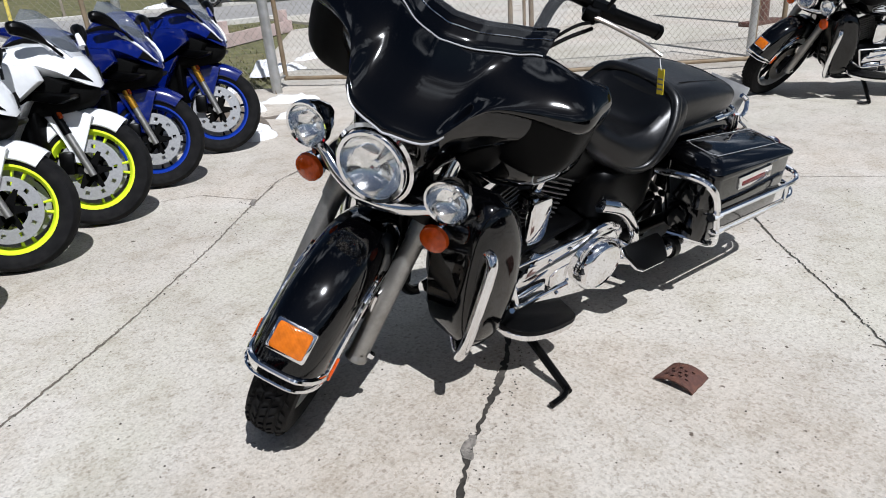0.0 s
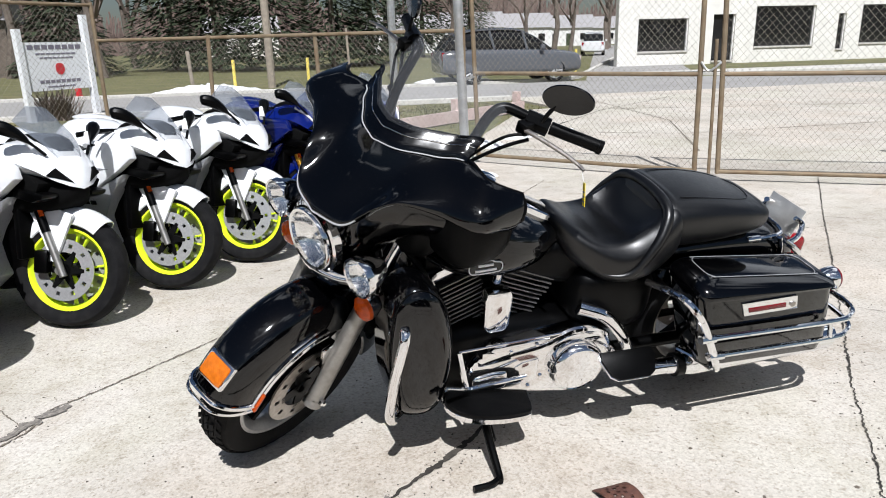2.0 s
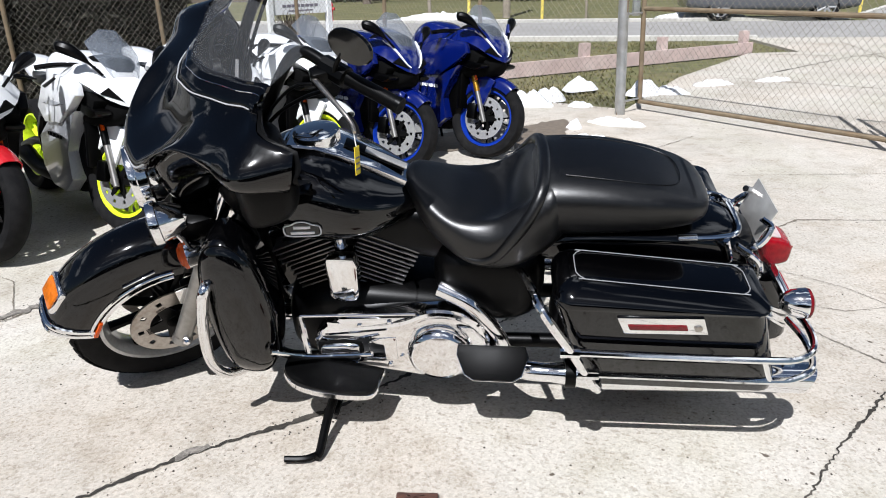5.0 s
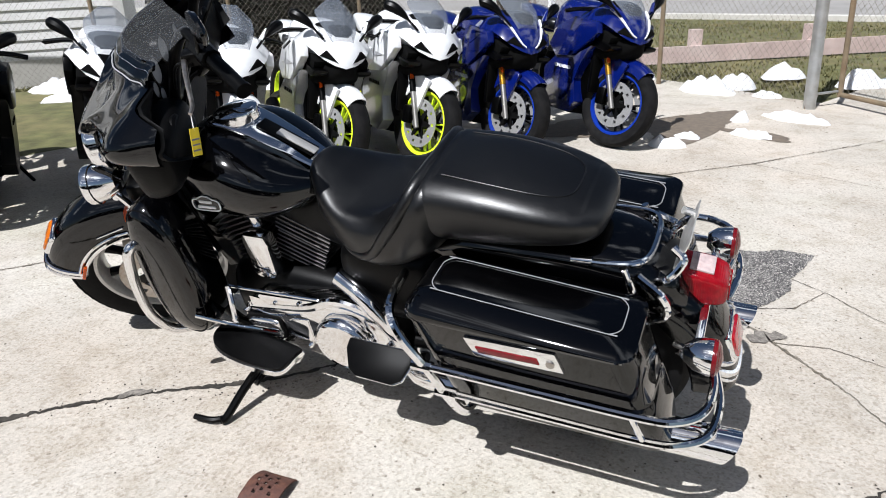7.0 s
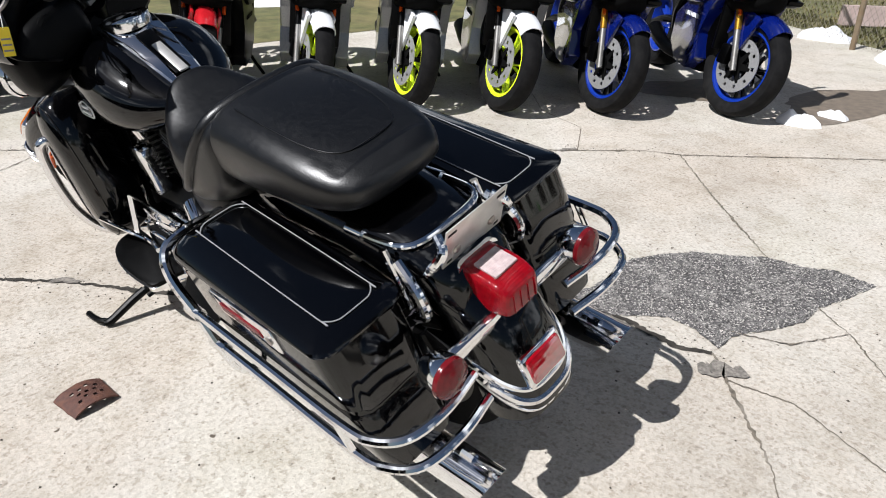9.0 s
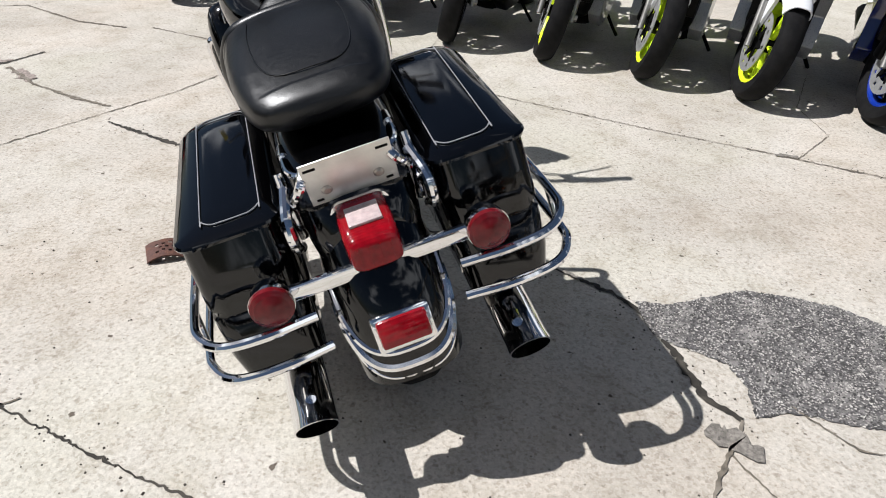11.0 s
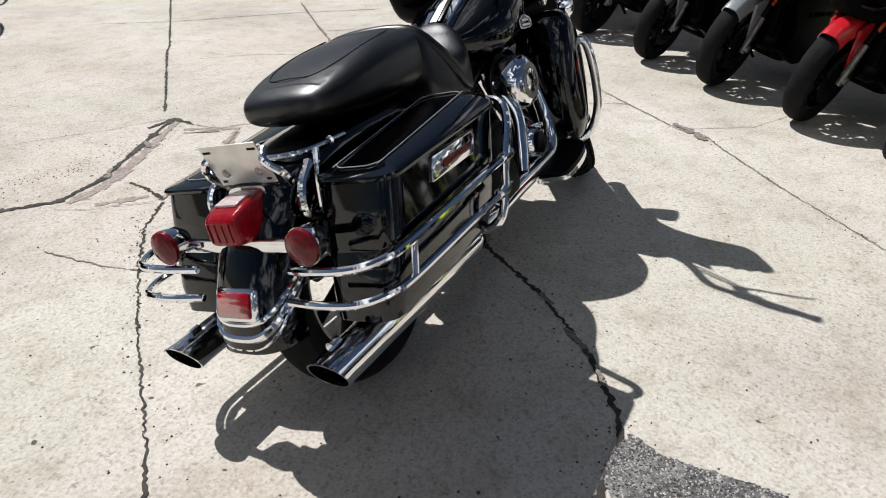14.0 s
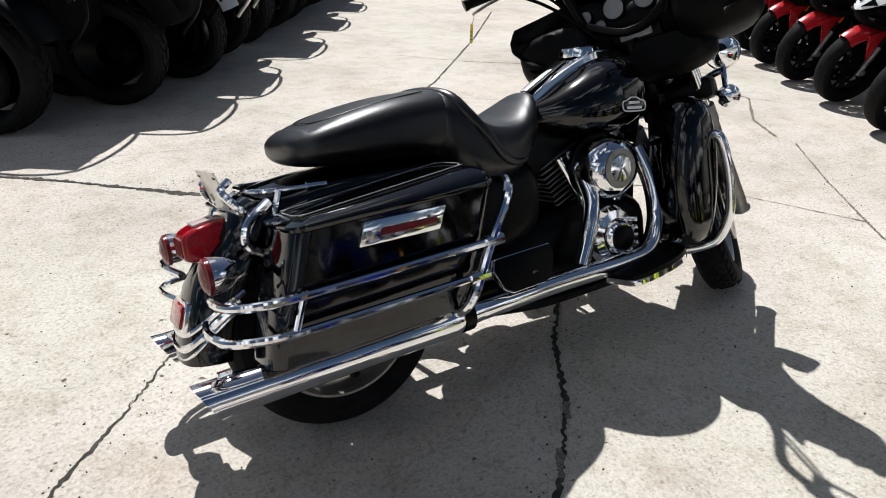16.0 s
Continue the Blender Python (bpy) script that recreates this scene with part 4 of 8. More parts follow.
    for s in (1, -1):
        part("handlebar_end", moved(bar([(0.30, s * 0.15, 1.07), (0.25, s * 0.166, 1.17), (0.205, s * 0.170, 1.242), (0.168, s * 0.186, 1.268), (0.132, s * 0.238, 1.260), (0.100, s * 0.288, 1.247)], 0.0155, 12), S), M["satin"], b, "matt black high handlebar")
        g = part("grip", moved(bar([(0.092, s * 0.300, 1.245), (0.014, s * 0.418, 1.229)], 0.0185, 16, curve=False), S), M["plastic"], b, "black rubber grip")
        part("grip_cap", moved(bar([(0.015, s * 0.417, 1.229), (0.008, s * 0.427, 1.227)], 0.0205, 16, curve=False), S), M["satin"], g)
        part("switch_pod", moved(bar([(0.134, s * 0.240, 1.256), (0.096, s * 0.297, 1.245)], 0.027, 10, curve=False), S), M["satin"], b)
        part("lever_mount", moved(box(0.120, 0.175, s * 0.262 - 0.02, s * 0.262 + 0.02, 1.225, 1.262, 0.008), S), M["satin"], b)
        part("lever", moved(bar([(0.168, s * 0.275, 1.246), (0.160, s * 0.32, 1.245), (0.142, s * 0.395, 1.236), (0.132, s * 0.440, 1.226), (0.134, s * 0.468, 1.222)], lambda q: 0.0075 - 0.003 * q, 10), S), M["steel"], b, "polished hand lever")
        part("cable", moved(bar([(0.145, s * 0.278, 1.21), (0.19, s * 0.23, 1.17), (0.25, s * 0.17, 1.10), (0.30, s * 0.12, 1.02)], 0.0055, 8), S), M["plastic"], b)
        part("cable", moved(bar([(0.15, s * 0.285, 1.235), (0.21, s * 0.24, 1.215), (0.265, s * 0.18, 1.13), (0.31, s * 0.13, 1.03)], 0.0045, 8), S), M["plastic"], b)
        mir = part("mirror", moved(lathe([(0.001, -0.016), (0.6, -0.014), (0.9, -0.008), (1.0, 0.0), (0.96, 0.006), (0.001, 0.007)], 32, "x"),
                                   S @ Matrix.Translation((0.085, s * 0.325, 1.345)) @ pose(0, 0, 0, s * 8, -8, s * 26) @ Matrix.Diagonal((1, 0.072, 0.041, 1))), M["black"], b, "black oval mirror")
        part("mirror_stem", moved(bar([(0.125, s * 0.285, 1.245), (0.115, s * 0.292, 1.285), (0.098, s * 0.305, 1.325)], 0.006), S), M["satin"], mir)

    # tank, console, seat
    part("fuel_tank", hull([(0.335, 0.79, 0.85, 0.05, 2.5), (0.29, 0.735, 0.902, 0.130, 2.8), (0.20, 0.69, 0.932, 0.188, 2.7), (0.09, 0.675, 0.926, 0.204, 2.6), (-0.01, 0.68, 0.882, 0.187, 2.5), (-0.09, 0.705, 0.838, 0.142, 2.4), (-0.17, 0.74, 0.80, 0.06, 2.4)], 40, 6), M["black"], b)
    con = bmesh.new()
    rings = []
    for x, z, w in ((0.215, 0.930, 0.04), (0.185, 0.943, 0.066), (0.11, 0.941, 0.076), (0.04, 0.916, 0.068), (-0.03, 0.882, 0.060), (-0.10, 0.844, 0.052), (-0.155, 0.812, 0.044)):
        z += 0.010
        rings.append([(x, w, z - 0.04), (x, w, z - 0.005), (x, w * 0.9, z), (x, -w * 0.9, z), (x, -w, z - 0.005), (x, -w, z - 0.04)])
    cons = part("tank_console", loft(con, rings), M["chrome"], b, "chrome tank console")
    part("console_inset", moved(box(-0.095, 0.085, -0.024, 0.024, 0, 0.004, 0.0015), Matrix.Translation((-0.035, 0, 0.8915)) @ Matrix.Rotation(radians(-26.6), 4, "Y")), M["satin"], cons)
    part("console_strip", moved(box(-0.09, 0.035, -0.014, 0.014, 0, 0.006, 0.002), Matrix.Translation((-0.045, 0, 0.8890)) @ Matrix.Rotation(radians(-26.6), 4, "Y")), M["plate"], cons)
    part("fuel_cap", moved(lathe([(0.066, -0.01), (0.066, 0.012), (0.064, 0.018), (0.050, 0.023), (0.001, 0.026)], 36, "z"), Matrix.Translation((0.118, 0, 0.948)) @ Matrix.Rotation(radians(2), 4, "Y")), M["chrome"], b, "chrome fuel cap")
    for s in (1, -1):
        em = part("tank_emblem", moved(box(-0.048, 0.048, -0.003, 0.003, -0.020, 0.020, 0.002), Matrix.Translation((0.140, s * 0.2035, 0.772)) @ pose(0, 0, 0, s * 6, 4, s * -2)), M["black"], b)
        ringp = [(-0.05, 0, -0.012), (-0.05, 0, 0.010), (-0.03, 0, 0.016), (-0.012, 0, 0.024), (0.012, 0, 0.024), (0.03, 0, 0.016), (0.05, 0, 0.010), (0.05, 0, -0.012), (0.03, 0, -0.018), (-0.03, 0, -0.018)]
        part("emblem_edge", moved(bar(ringp, 0.0022, 6, 3, True), Matrix.Translation((0.140, s * 0.2070, 0.772)) @ pose(0, 0, 0, s * 6, 4, s * -2)), M["signwhite"], em, "pale outline")
        for z, w in ((0.008, 0.024), (-0.008, 0.034)):
            part("emblem_bar", moved(box(-w, w, -0.002, 0.002, z - 0.004, z + 0.004, 0.001), Matrix.Translation((0.140, s * 0.2075, 0.772)) @ pose(0, 0, 0, s * 6, 4, s * -2)), M["signwhite"], em, "pale bar")
    saddle_secs = [(-0.115, 0.79, 0.830, 0.035, 2.4), (-0.145, 0.75, 0.850, 0.080, 2.5), (-0.20, 0.68, 0.822, 0.140, 2.7), (-0.29, 0.622, 0.778, 0.190, 3.0), (-0.37, 0.610, 0.780, 0.208, 3.2), (-0.44, 0.622, 0.828, 0.210, 3.2), (-0.50, 0.650, 0.886, 0.200, 3.2), (-0.535, 0.68, 0.896, 0.188, 3.2), (-0.565, 0.71, 0.88, 0.16, 3.0)]
    saddle = hull(saddle_secs, 56, 12)
    for v in saddle.verts:
        if v.co.z > 0.70:
            across = abs(v.co.y) / 0.150
            v.co.z -= 0.050 * math.exp(-((v.co.x + 0.425) / 0.060) ** 2) * max(0.0, 1 - across ** 2.4)
            v.co.z += 0.010 * math.exp(-((v.co.x + 0.36) / 0.13) ** 2) * math.exp(-((across - 1.08) / 0.16) ** 2)
    part("seat", saddle, M["leather"], b, "black vinyl rider seat with a deep scoop")
    pad = hull([(-0.480, 0.73, 0.86, 0.14, 2.7), (-0.505, 0.715, 0.896, 0.178, 2.9), (-0.56, 0.716, 0.904, 0.184, 3.0), (-0.68, 0.726, 0.899, 0.184, 3.1), (-0.80, 0.740, 0.880, 0.174, 3.1), (-0.88, 0.750, 0.860, 0.154, 3.0), (-0.920, 0.760, 0.846, 0.132, 2.9), (-0.942, 0.774, 0.833, 0.104, 2.7), (-0.953, 0.794, 0.818, 0.052, 2.3)], 56, 8)
    for v in pad.verts:
        # the top is dished a little inside the stitched line
        if v.co.z > 0.83 and -0.90 < v.co.x < -0.54 and abs(v.co.y) < 0.118:
            v.co.z -= 0.0025
    part("pillion_pad", pad, M["leather"], b, "black vinyl pillion pad with a stitched crease")

    def on_seat(x, a, lift=0.002):
        """A point of the rider seat's skin, by its station and the angle round it."""
        k = max(i for i in range(len(saddle_secs) - 1) if saddle_secs[i][0] >= x)
        p, q = saddle_secs[k], saddle_secs[k + 1]
        t = (p[0] - x) / (p[0] - q[0])
        lo, hi, w, e = (p[n] + (q[n] - p[n]) * t for n in (1, 2, 3, 4))
        c, d = math.cos(radians(a)), math.sin(radians(a))
        return (x, (w + lift) * math.copysign(abs(c) ** (2 / e), c), (lo + hi) / 2 + ((hi - lo) / 2 + lift) * math.copysign(abs(d) ** (2 / e), d))
    # the raised roll round the back of the scoop, from flank to flank
    roll = [on_seat(x, a, 0.000) for x, a in ((-0.250, -22), (-0.310, -14), (-0.370, -2), (-0.425, 12), (-0.470, 32), (-0.500, 58), (-0.510, 90))]
    roll += [(x, -y, z) for x, y, z in roll[-2::-1]]
    part("seat_roll", bar(roll, lambda q: 0.004 + 0.015 * math.sin(math.pi * q) ** 0.8, 14, 5), M["leather"], b, "rolled vinyl edge behind the scoop")
    part("seat_piping", bar([(x - 0.016, y * 1.01, z + 0.002) for x, y, z in roll[2:-2]], 0.0045, 8, 5), M["leather"], b)
    seam = [(-0.56, 0.108, 0.8965), (-0.68, 0.114, 0.8885), (-0.80, 0.104, 0.8715), (-0.862, 0.070, 0.8605), (-0.875, 0.0, 0.8620), (-0.862, -0.070, 0.8605), (-0.80, -0.104, 0.8715), (-0.68, -0.114, 0.8885), (-0.56, -0.108, 0.8965)]
    part("seat_seam", bar([(x, y, z + 0.0015) for x, y, z in seam], 0.0018, 8, 4), M["leather"], b)

    # frame, engine
    part("side_cover", hull([(-0.20, 0.50, 0.60, 0.10, 3), (-0.24, 0.44, 0.66, 0.165, 4), (-0.36, 0.40, 0.66, 0.175, 5), (-0.48, 0.42, 0.66, 0.170, 4), (-0.52, 0.50, 0.62, 0.12, 3)], 24, 3), M["satin"], b)
    part("frame_tube", bar([(0.44, 0.05, 0.78), (0.40, 0.10, 0.45), (0.33, 0.11, 0.22), (0.15, 0.115, 0.20), (-0.2, 0.12, 0.20), (-0.42, 0.12, 0.23)], 0.018), M["satin"], b)
    part("frame_tube", bar([(0.44, -0.05, 0.78), (0.40, -0.10, 0.45), (0.33, -0.11, 0.22), (0.15, -0.115, 0.20), (-0.2, -0.12, 0.20), (-0.42, -0.12, 0.23)], 0.018), M["satin"], b)
    part("steering_head", bar([(0.34, 0, 0.98), (0.48, 0, 0.70)], 0.045, 14, curve=False), M["satin"], b)
    part("crankcase", hull([(0.27, 0.28, 0.40, 0.07, 3), (0.24, 0.22, 0.46, 0.13, 3.5), (0.10, 0.19, 0.50, 0.15, 4), (-0.08, 0.19, 0.49, 0.15, 4), (-0.30, 0.20, 0.46, 0.14, 4), (-0.38, 0.25, 0.42, 0.10, 3)], 24, 3), M["satin"], b)
    part("backbone", hull([(0.28, 0.66, 0.74, 0.05, 3), (0.10, 0.62, 0.73, 0.078, 4), (-0.08, 0.60, 0.73, 0.088, 4), (-0.16, 0.58, 0.76, 0.095, 4), (-0.28, 0.56, 0.70, 0.10, 3)], 20, 3), M["satin"], b)
    finned_cylinder("front_cylinder", 23, (0.125, 0, 0.47), b)
    finned_cylinder("rear_cylinder", -23, (0.0, 0, 0.47), b)
    for lean, fx in ((23, 0.125), (-23, 0.0)):
        part("rocker_box", moved(box(-0.085, 0.085, -0.075, 0.075, 0.205, 0.245, 0.014), Matrix.Translation((fx, 0, 0.47)) @ Matrix.Rotation(radians(lean), 4, "Y")), M["chrome"], b, "chrome rocker box")
        for s in (-0.022, 0.022):
            part("pushrod_tube", moved(bar([(s, -0.10, 0.19), (s * 0.4, -0.12, -0.04)], 0.011, 10, curve=False), Matrix.Translation((fx, 0, 0.47)) @ Matrix.Rotation(radians(lean), 4, "Y")), M["chrome"], b)
    horn = prism([(0.022, 0.64), (0.105, 0.64), (0.112, 0.61), (0.108, 0.50), (0.092, 0.478), (0.034, 0.478), (0.018, 0.50), (0.014, 0.61)], 0.115, 0.165, 0.012)
    part("horn_cover", horn, M["chrome"], b, "chrome horn cover")
    part("horn_stay", bar([(0.063, 0.12, 0.66), (0.063, 0.13, 0.70)], 0.018, 12, curve=False), M["chrome"], b)
    # left: primary cover
    pc = []
    for k in range(24):
        a = k * math.tau / 24
        x, z = math.cos(a), math.sin(a)
        pc.append(((-0.215 if x < 0 else 0.085) + x * (0.145 if x < 0 else 0.085), 0.336 + z * (0.135 if x < -0.2 else 0.085 if x > 0.2 else 0.11) + (0 if x > 0 else 0.0)))
    prim = part("primary_cover", prism(pc, 0.12, 0.205, 0.018), M["chrome"], b, "chrome primary cover")
    part("derby_cover", moved(lathe([(0.098, -0.02), (0.098, 0.025), (0.090, 0.042), (0.084, 0.047), (0.080, 0.044), (0.001, 0.050)], 44), Matrix.Translation((-0.218, 0.205, 0.338))), M["chrome"], prim, "round chrome derby cover")
    # black ring put in for the dark recess round the inspection cover
    part("inspection_gasket", hull([(0.158, 0.296, 0.338, 0.006, 4), (0.150, 0.284, 0.350, 0.008, 4), (0.09, 0.270, 0.362, 0.008, 4), (0.03, 0.272, 0.360, 0.008, 4), (0.020, 0.288, 0.344, 0.006, 4)], 24, 3, 0.2035), M["flat_black"], prim)
    part("inspection_cover", hull([(0.150, 0.302, 0.332, 0.010, 3), (0.142, 0.290, 0.344, 0.016, 3), (0.09, 0.278, 0.354, 0.019, 3), (0.036, 0.280, 0.352, 0.017, 3), (0.028, 0.294, 0.338, 0.010, 3)], 24, 4, 0.204), M["chrome"], prim, "oval chrome inspection cover")
    part("primary_panel", prism([(-0.085, 0.285), (-0.005, 0.280), (0.000, 0.355), (-0.030, 0.372), (-0.085, 0.378)], 0.203, 0.2085, 0.004), M["chrome"], prim)
    for bx, bz in ((0.155, 0.365), (0.155, 0.275), (0.02, 0.425), (-0.07, 0.440), (0.05, 0.258), (-0.06, 0.262), (-0.10, 0.300)):
        part("cover_bolt", lathe([(0.008, -0.004), (0.008, 0.003), (0.005, 0.006), (0.001, 0.006)], 10, "y", (bx, 0.2055, bz)), M["chrome"], prim)
    part("primary_arch", bar([(-0.355, 0.16, 0.30), (-0.335, 0.19, 0.415), (-0.27, 0.20, 0.465), (-0.19, 0.20, 0.47), (-0.10, 0.20, 0.43), (0.02, 0.195, 0.405), (0.13, 0.19, 0.385)], 0.016), M["chrome"], prim)
    part("frame_cover", bar([(-0.22, 0.17, 0.545), (-0.30, 0.20, 0.52), (-0.36, 0.215, 0.46), (-0.405, 0.22, 0.385), (-0.43, 0.22, 0.32)], lambda q: 0.028 - 0.012 * q, 12), M["chrome"], b, "chrome frame cover")
    part("shift_rod", bar([(0.20, 0.20, 0.452), (-0.15, 0.21, 0.478)], 0.005, 8, curve=False), M["chrome"], b)
    part("shift_lever", bar([(0.27, 0.30, 0.40), (0.18, 0.25, 0.335), (0.10, 0.24, 0.33), (-0.02, 0.26, 0.36)], 0.008), M["chrome"], b)
    part("shift_link", bar([(0.20, 0.20, 0.452), (0.18, 0.24, 0.335)], 0.010, 8, curve=False), M["chrome"], b)
    # right: air cleaner, cam cover
    part("air_cleaner", moved(lathe([(0.05, 0.06), (0.088, 0.05), (0.098, 0.0), (0.094, -0.04), (0.080, -0.062), (0.062, -0.070), (0.060, -0.064), (0.042, -0.064), (0.040, -0.074), (0.001, -0.078)], 40),
                              Matrix.Translation((0.035, -0.165, 0.590)) @ Matrix.Diagonal((1.08, 1, 1, 1))), M["chrome"], b, "round chrome air cleaner")
    part("air_cleaner_ring", moved(lathe([(0.062, -0.066), (0.062, -0.071), (0.043, -0.071), (0.043, -0.066)], 36), Matrix.Translation((0.035, -0.165, 0.590))), M["alloy"], b)
    part("backing_plate", moved(lathe([(0.05, 0.05), (0.105, 0.05), (0.105, 0.035), (0.05, 0.035)], 32), Matrix.Translation((0.035, -0.165, 0.590))), M["satin"], b)
    cam_cover = part("cam_cover", moved(lathe([(0.10, 0.05), (0.10, 0.0), (0.085, -0.02), (0.060, -0.025), (0.052, -0.045), (0.046, -0.05), (0.001, -0.052)], 36), Matrix.Translation((0.050, -0.165, 0.365))), M["chrome"], b, "chrome cam cover")
    part("timer_cover", moved(lathe([(0.040, -0.050), (0.040, -0.062), (0.034, -0.066), (0.001, -0.067)], 28), Matrix.Translation((0.050, -0.165, 0.365))), M["satin"], cam_cover, "black timer cover")
    for k in range(5):
        part("cover_fin", box(0.110, 0.123, -0.215, -0.17, 0.30 + k * 0.026, 0.315 + k * 0.026, 0.004), M["chrome"], cam_cover)
    part("oil_filter", moved(lathe([(0.001, 0), (0.036, 0), (0.038, 0.05), (0.03, 0.09), (0.001, 0.092)], 24, "x"), Matrix.Translation((0.26, 0, 0.30))), M["chrome"], b)

    # exhaust
    for s in (1, -1):
        pipe = lathe([(0.001, 0.0), (0.030, 0.0), (0.033, -0.03), (0.040, -0.07), (0.047, -0.10), (0.047, -0.60), (0.0465, -0.70), (0.0475, -0.722), (0.0475, -0.727), (0.0435, -0.727), (0.042, -0.70), (0.042, -0.60), (0.001, -0.598)], 36, "x", (-0.55, s * 0.258, 0.304), caps=False)
        for v in pipe.verts:
            k = min(1.0, max(0.0, (-1.10 - v.co.x) / 0.17))
            v.co.x -= 0.55 * (v.co.z - 0.304) * k
            v.co.y -= s * 0.026 * min(1.0, max(0.0, (-0.6 - v.co.x) / 0.67))
        part("muffler", pipe, M["chrome"], b, "long slash-cut chrome muffler")
        # the dark of the hollow bore is put into its black colour
        part("muffler_mouth", moved(lathe([(0.0415, -0.002), (0.0405, 0.10), (0.001, 0.102), (0.001, 0.098), (0.039, 0.097), (0.040, -0.002)], 28, "x", caps=False), Matrix.Translation((-1.225, s * 0.2335, 0.304))), M["flat_black"], b, "dark muffler mouth")
        part("muffler_clamp", bar([(-0.585, s * 0.258, 0.304), (-0.615, s * 0.258, 0.304)], 0.043, 20, curve=False), M["satin"], b)
        part("muffler_screw", bar([(-1.24, s * 0.225, 0.350), (-1.21, s * 0.226, 0.351)], 0.012, 10, curve=False), M["chrome"], b)
    part("exhaust_pipe", bar([(-0.56, -0.258, 0.304), (-0.45, -0.252, 0.300), (-0.2, -0.230, 0.292), (0.05, -0.215, 0.285), (0.17, -0.205, 0.30), (0.245, -0.18, 0.38), (0.265, -0.15, 0.50), (0.255, -0.10, 0.62)], 0.030, 14), M["chrome"], b, "chrome exhaust pipe")
    part("exhaust_pipe", bar([(-0.56, 0.258, 0.304), (-0.47, 0.245, 0.296), (-0.42, 0.20, 0.28), (-0.36, 0.10, 0.24), (-0.32, -0.05, 0.23)], 0.030, 14), M["chrome"], b)
    part("heat_shield", bar([(-0.04, -0.13, 0.60), (-0.06, -0.20, 0.50), (-0.10, -0.215, 0.40), (-0.14, -0.222, 0.32)], 0.026, 12), M["chrome"], b)

    # rear wheel, fender, lights
    rear = Matrix.Translation((-0.87, 0, 0.318))
    rt = part("rear_tyre", moved(tyre_mesh(0.310, 0.135, 0.45, 64), rear), M["rubber"], b)
    rw = part("rear_wheel", moved(rim_mesh(0.232, 0.10), rear), M["alloy"], b)
    part("spokes", moved(spokes_mesh(9, 0.04, 0.205, 0.026, 0.04), rear), M["satin"], rw)
    part("brake_disc", moved(disc_mesh(0.085, 0.146, 0.006), rear @ Matrix.Translation((0, -0.08, 0))), M["steel"], rw)
    part("swingarm", bar([(-0.40, 0.12, 0.30), (-0.87, 0.125, 0.318)], 0.024, 12, curve=False), M["satin"], b)
    part("swingarm", bar([(-0.40, -0.12, 0.30), (-0.87, -0.125, 0.318)], 0.024, 12, curve=False), M["satin"], b)
    rf = part("rear_fender", fender_mesh(-0.87, 0.318, 40, 177, 0.408, 0.112, 0.10, n=40), M["black"], b)
    part("fender_cap", hull([(-0.50, 0.60, 0.70, 0.12, 3), (-0.60, 0.60, 0.735, 0.135, 3), (-0.85, 0.62, 0.74, 0.135, 3), (-1.02, 0.56, 0.725, 0.125, 2.8), (-1.10, 0.50, 0.69, 0.11, 2.6), (-1.14, 0.46, 0.64, 0.09, 2.4)], 24, 4), M["black"], rf)
    for da, r in ((-4.8, 0.005), (-1.2, 0.0105), (3.6, 0.0075)):
        path = []
        for k in range(-7, 8):
            p = k / 7
            a = radians(171 - da - 22 * abs(p) ** 2.5)
            rr = 0.413 - 0.10 * (1 - math.cos(p * math.pi / 2)) ** 1.3
            path.append((-0.86 + math.cos(a) * rr, 0.114 * math.copysign(abs(math.sin(p * math.pi / 2)) ** 0.85, p), 0.318 + math.sin(a) * rr))
        part("fender_trim", bar(path, r, 8, 3), M["chrome"], rf, "chrome fender tip trim")
    ft = rear @ Matrix.Translation((0.01, 0, 0)) @ Matrix.Rotation(radians(-161), 4, "Y") @ Matrix.Translation((0.405, 0, 0))
    part("tip_light_bezel", moved(box(-0.02, 0.016, -0.062, 0.062, -0.040, 0.040, 0.010), ft), M["chrome"], rf)
    part("tip_light", moved(box(-0.02, 0.024, -0.052, 0.052, -0.030, 0.030, 0.008), ft), M["red_lens"], rf, "red fender tip light")
    part("tail_bar", box(-1.190, -1.170, -0.20, 0.20, 0.550, 0.580, 0.004), M["chrome"], b, "flat chrome lamp bar")
    for s in (1, -1):
        ts = part("rear_turn_signal", lathe([(0.001, 0.045), (0.02, 0.042), (0.037, 0.020), (0.043, -0.008), (0.044, -0.018)], 28, "x", (-1.196, s * 0.217, 0.578)), M["chrome"], b, "chrome turn signal")
        part("signal_lens", lathe([(0.043, -0.018), (0.042, -0.027), (0.030, -0.035), (0.001, -0.041)], 28, "x", (-1.196, s * 0.217, 0.578)), M["dark_red"], ts, "dark red lens")
    tl = part("tail_light", hull([(-1.112, 0.580, 0.668, 0.046, 5), (-1.118, 0.575, 0.672, 0.052, 6), (-1.18, 0.575, 0.664, 0.053, 6), (-1.210, 0.579, 0.654, 0.051, 5), (-1.222, 0.585, 0.644, 0.045, 4.5), (-1.226, 0.594, 0.634, 0.034, 4)], 40, 3), M["red_lens"], b, "boxy red tail light")
    part("tail_base", hull([(-1.070, 0.577, 0.666, 0.044, 4), (-1.085, 0.569, 0.680, 0.060, 5), (-1.118, 0.569, 0.680, 0.061, 5)], 32, 2), M["chrome"], tl, "chrome lamp base")
    part("tail_window", moved(box(-0.030, 0.026, -0.033, 0.033, -0.003, 0.0035, 0.002), Matrix.Translation((-1.160, 0, 0.6685)) @ Matrix.Rotation(radians(-7.5), 4, "Y")), M["clear_lens"], tl, "clear window on top")
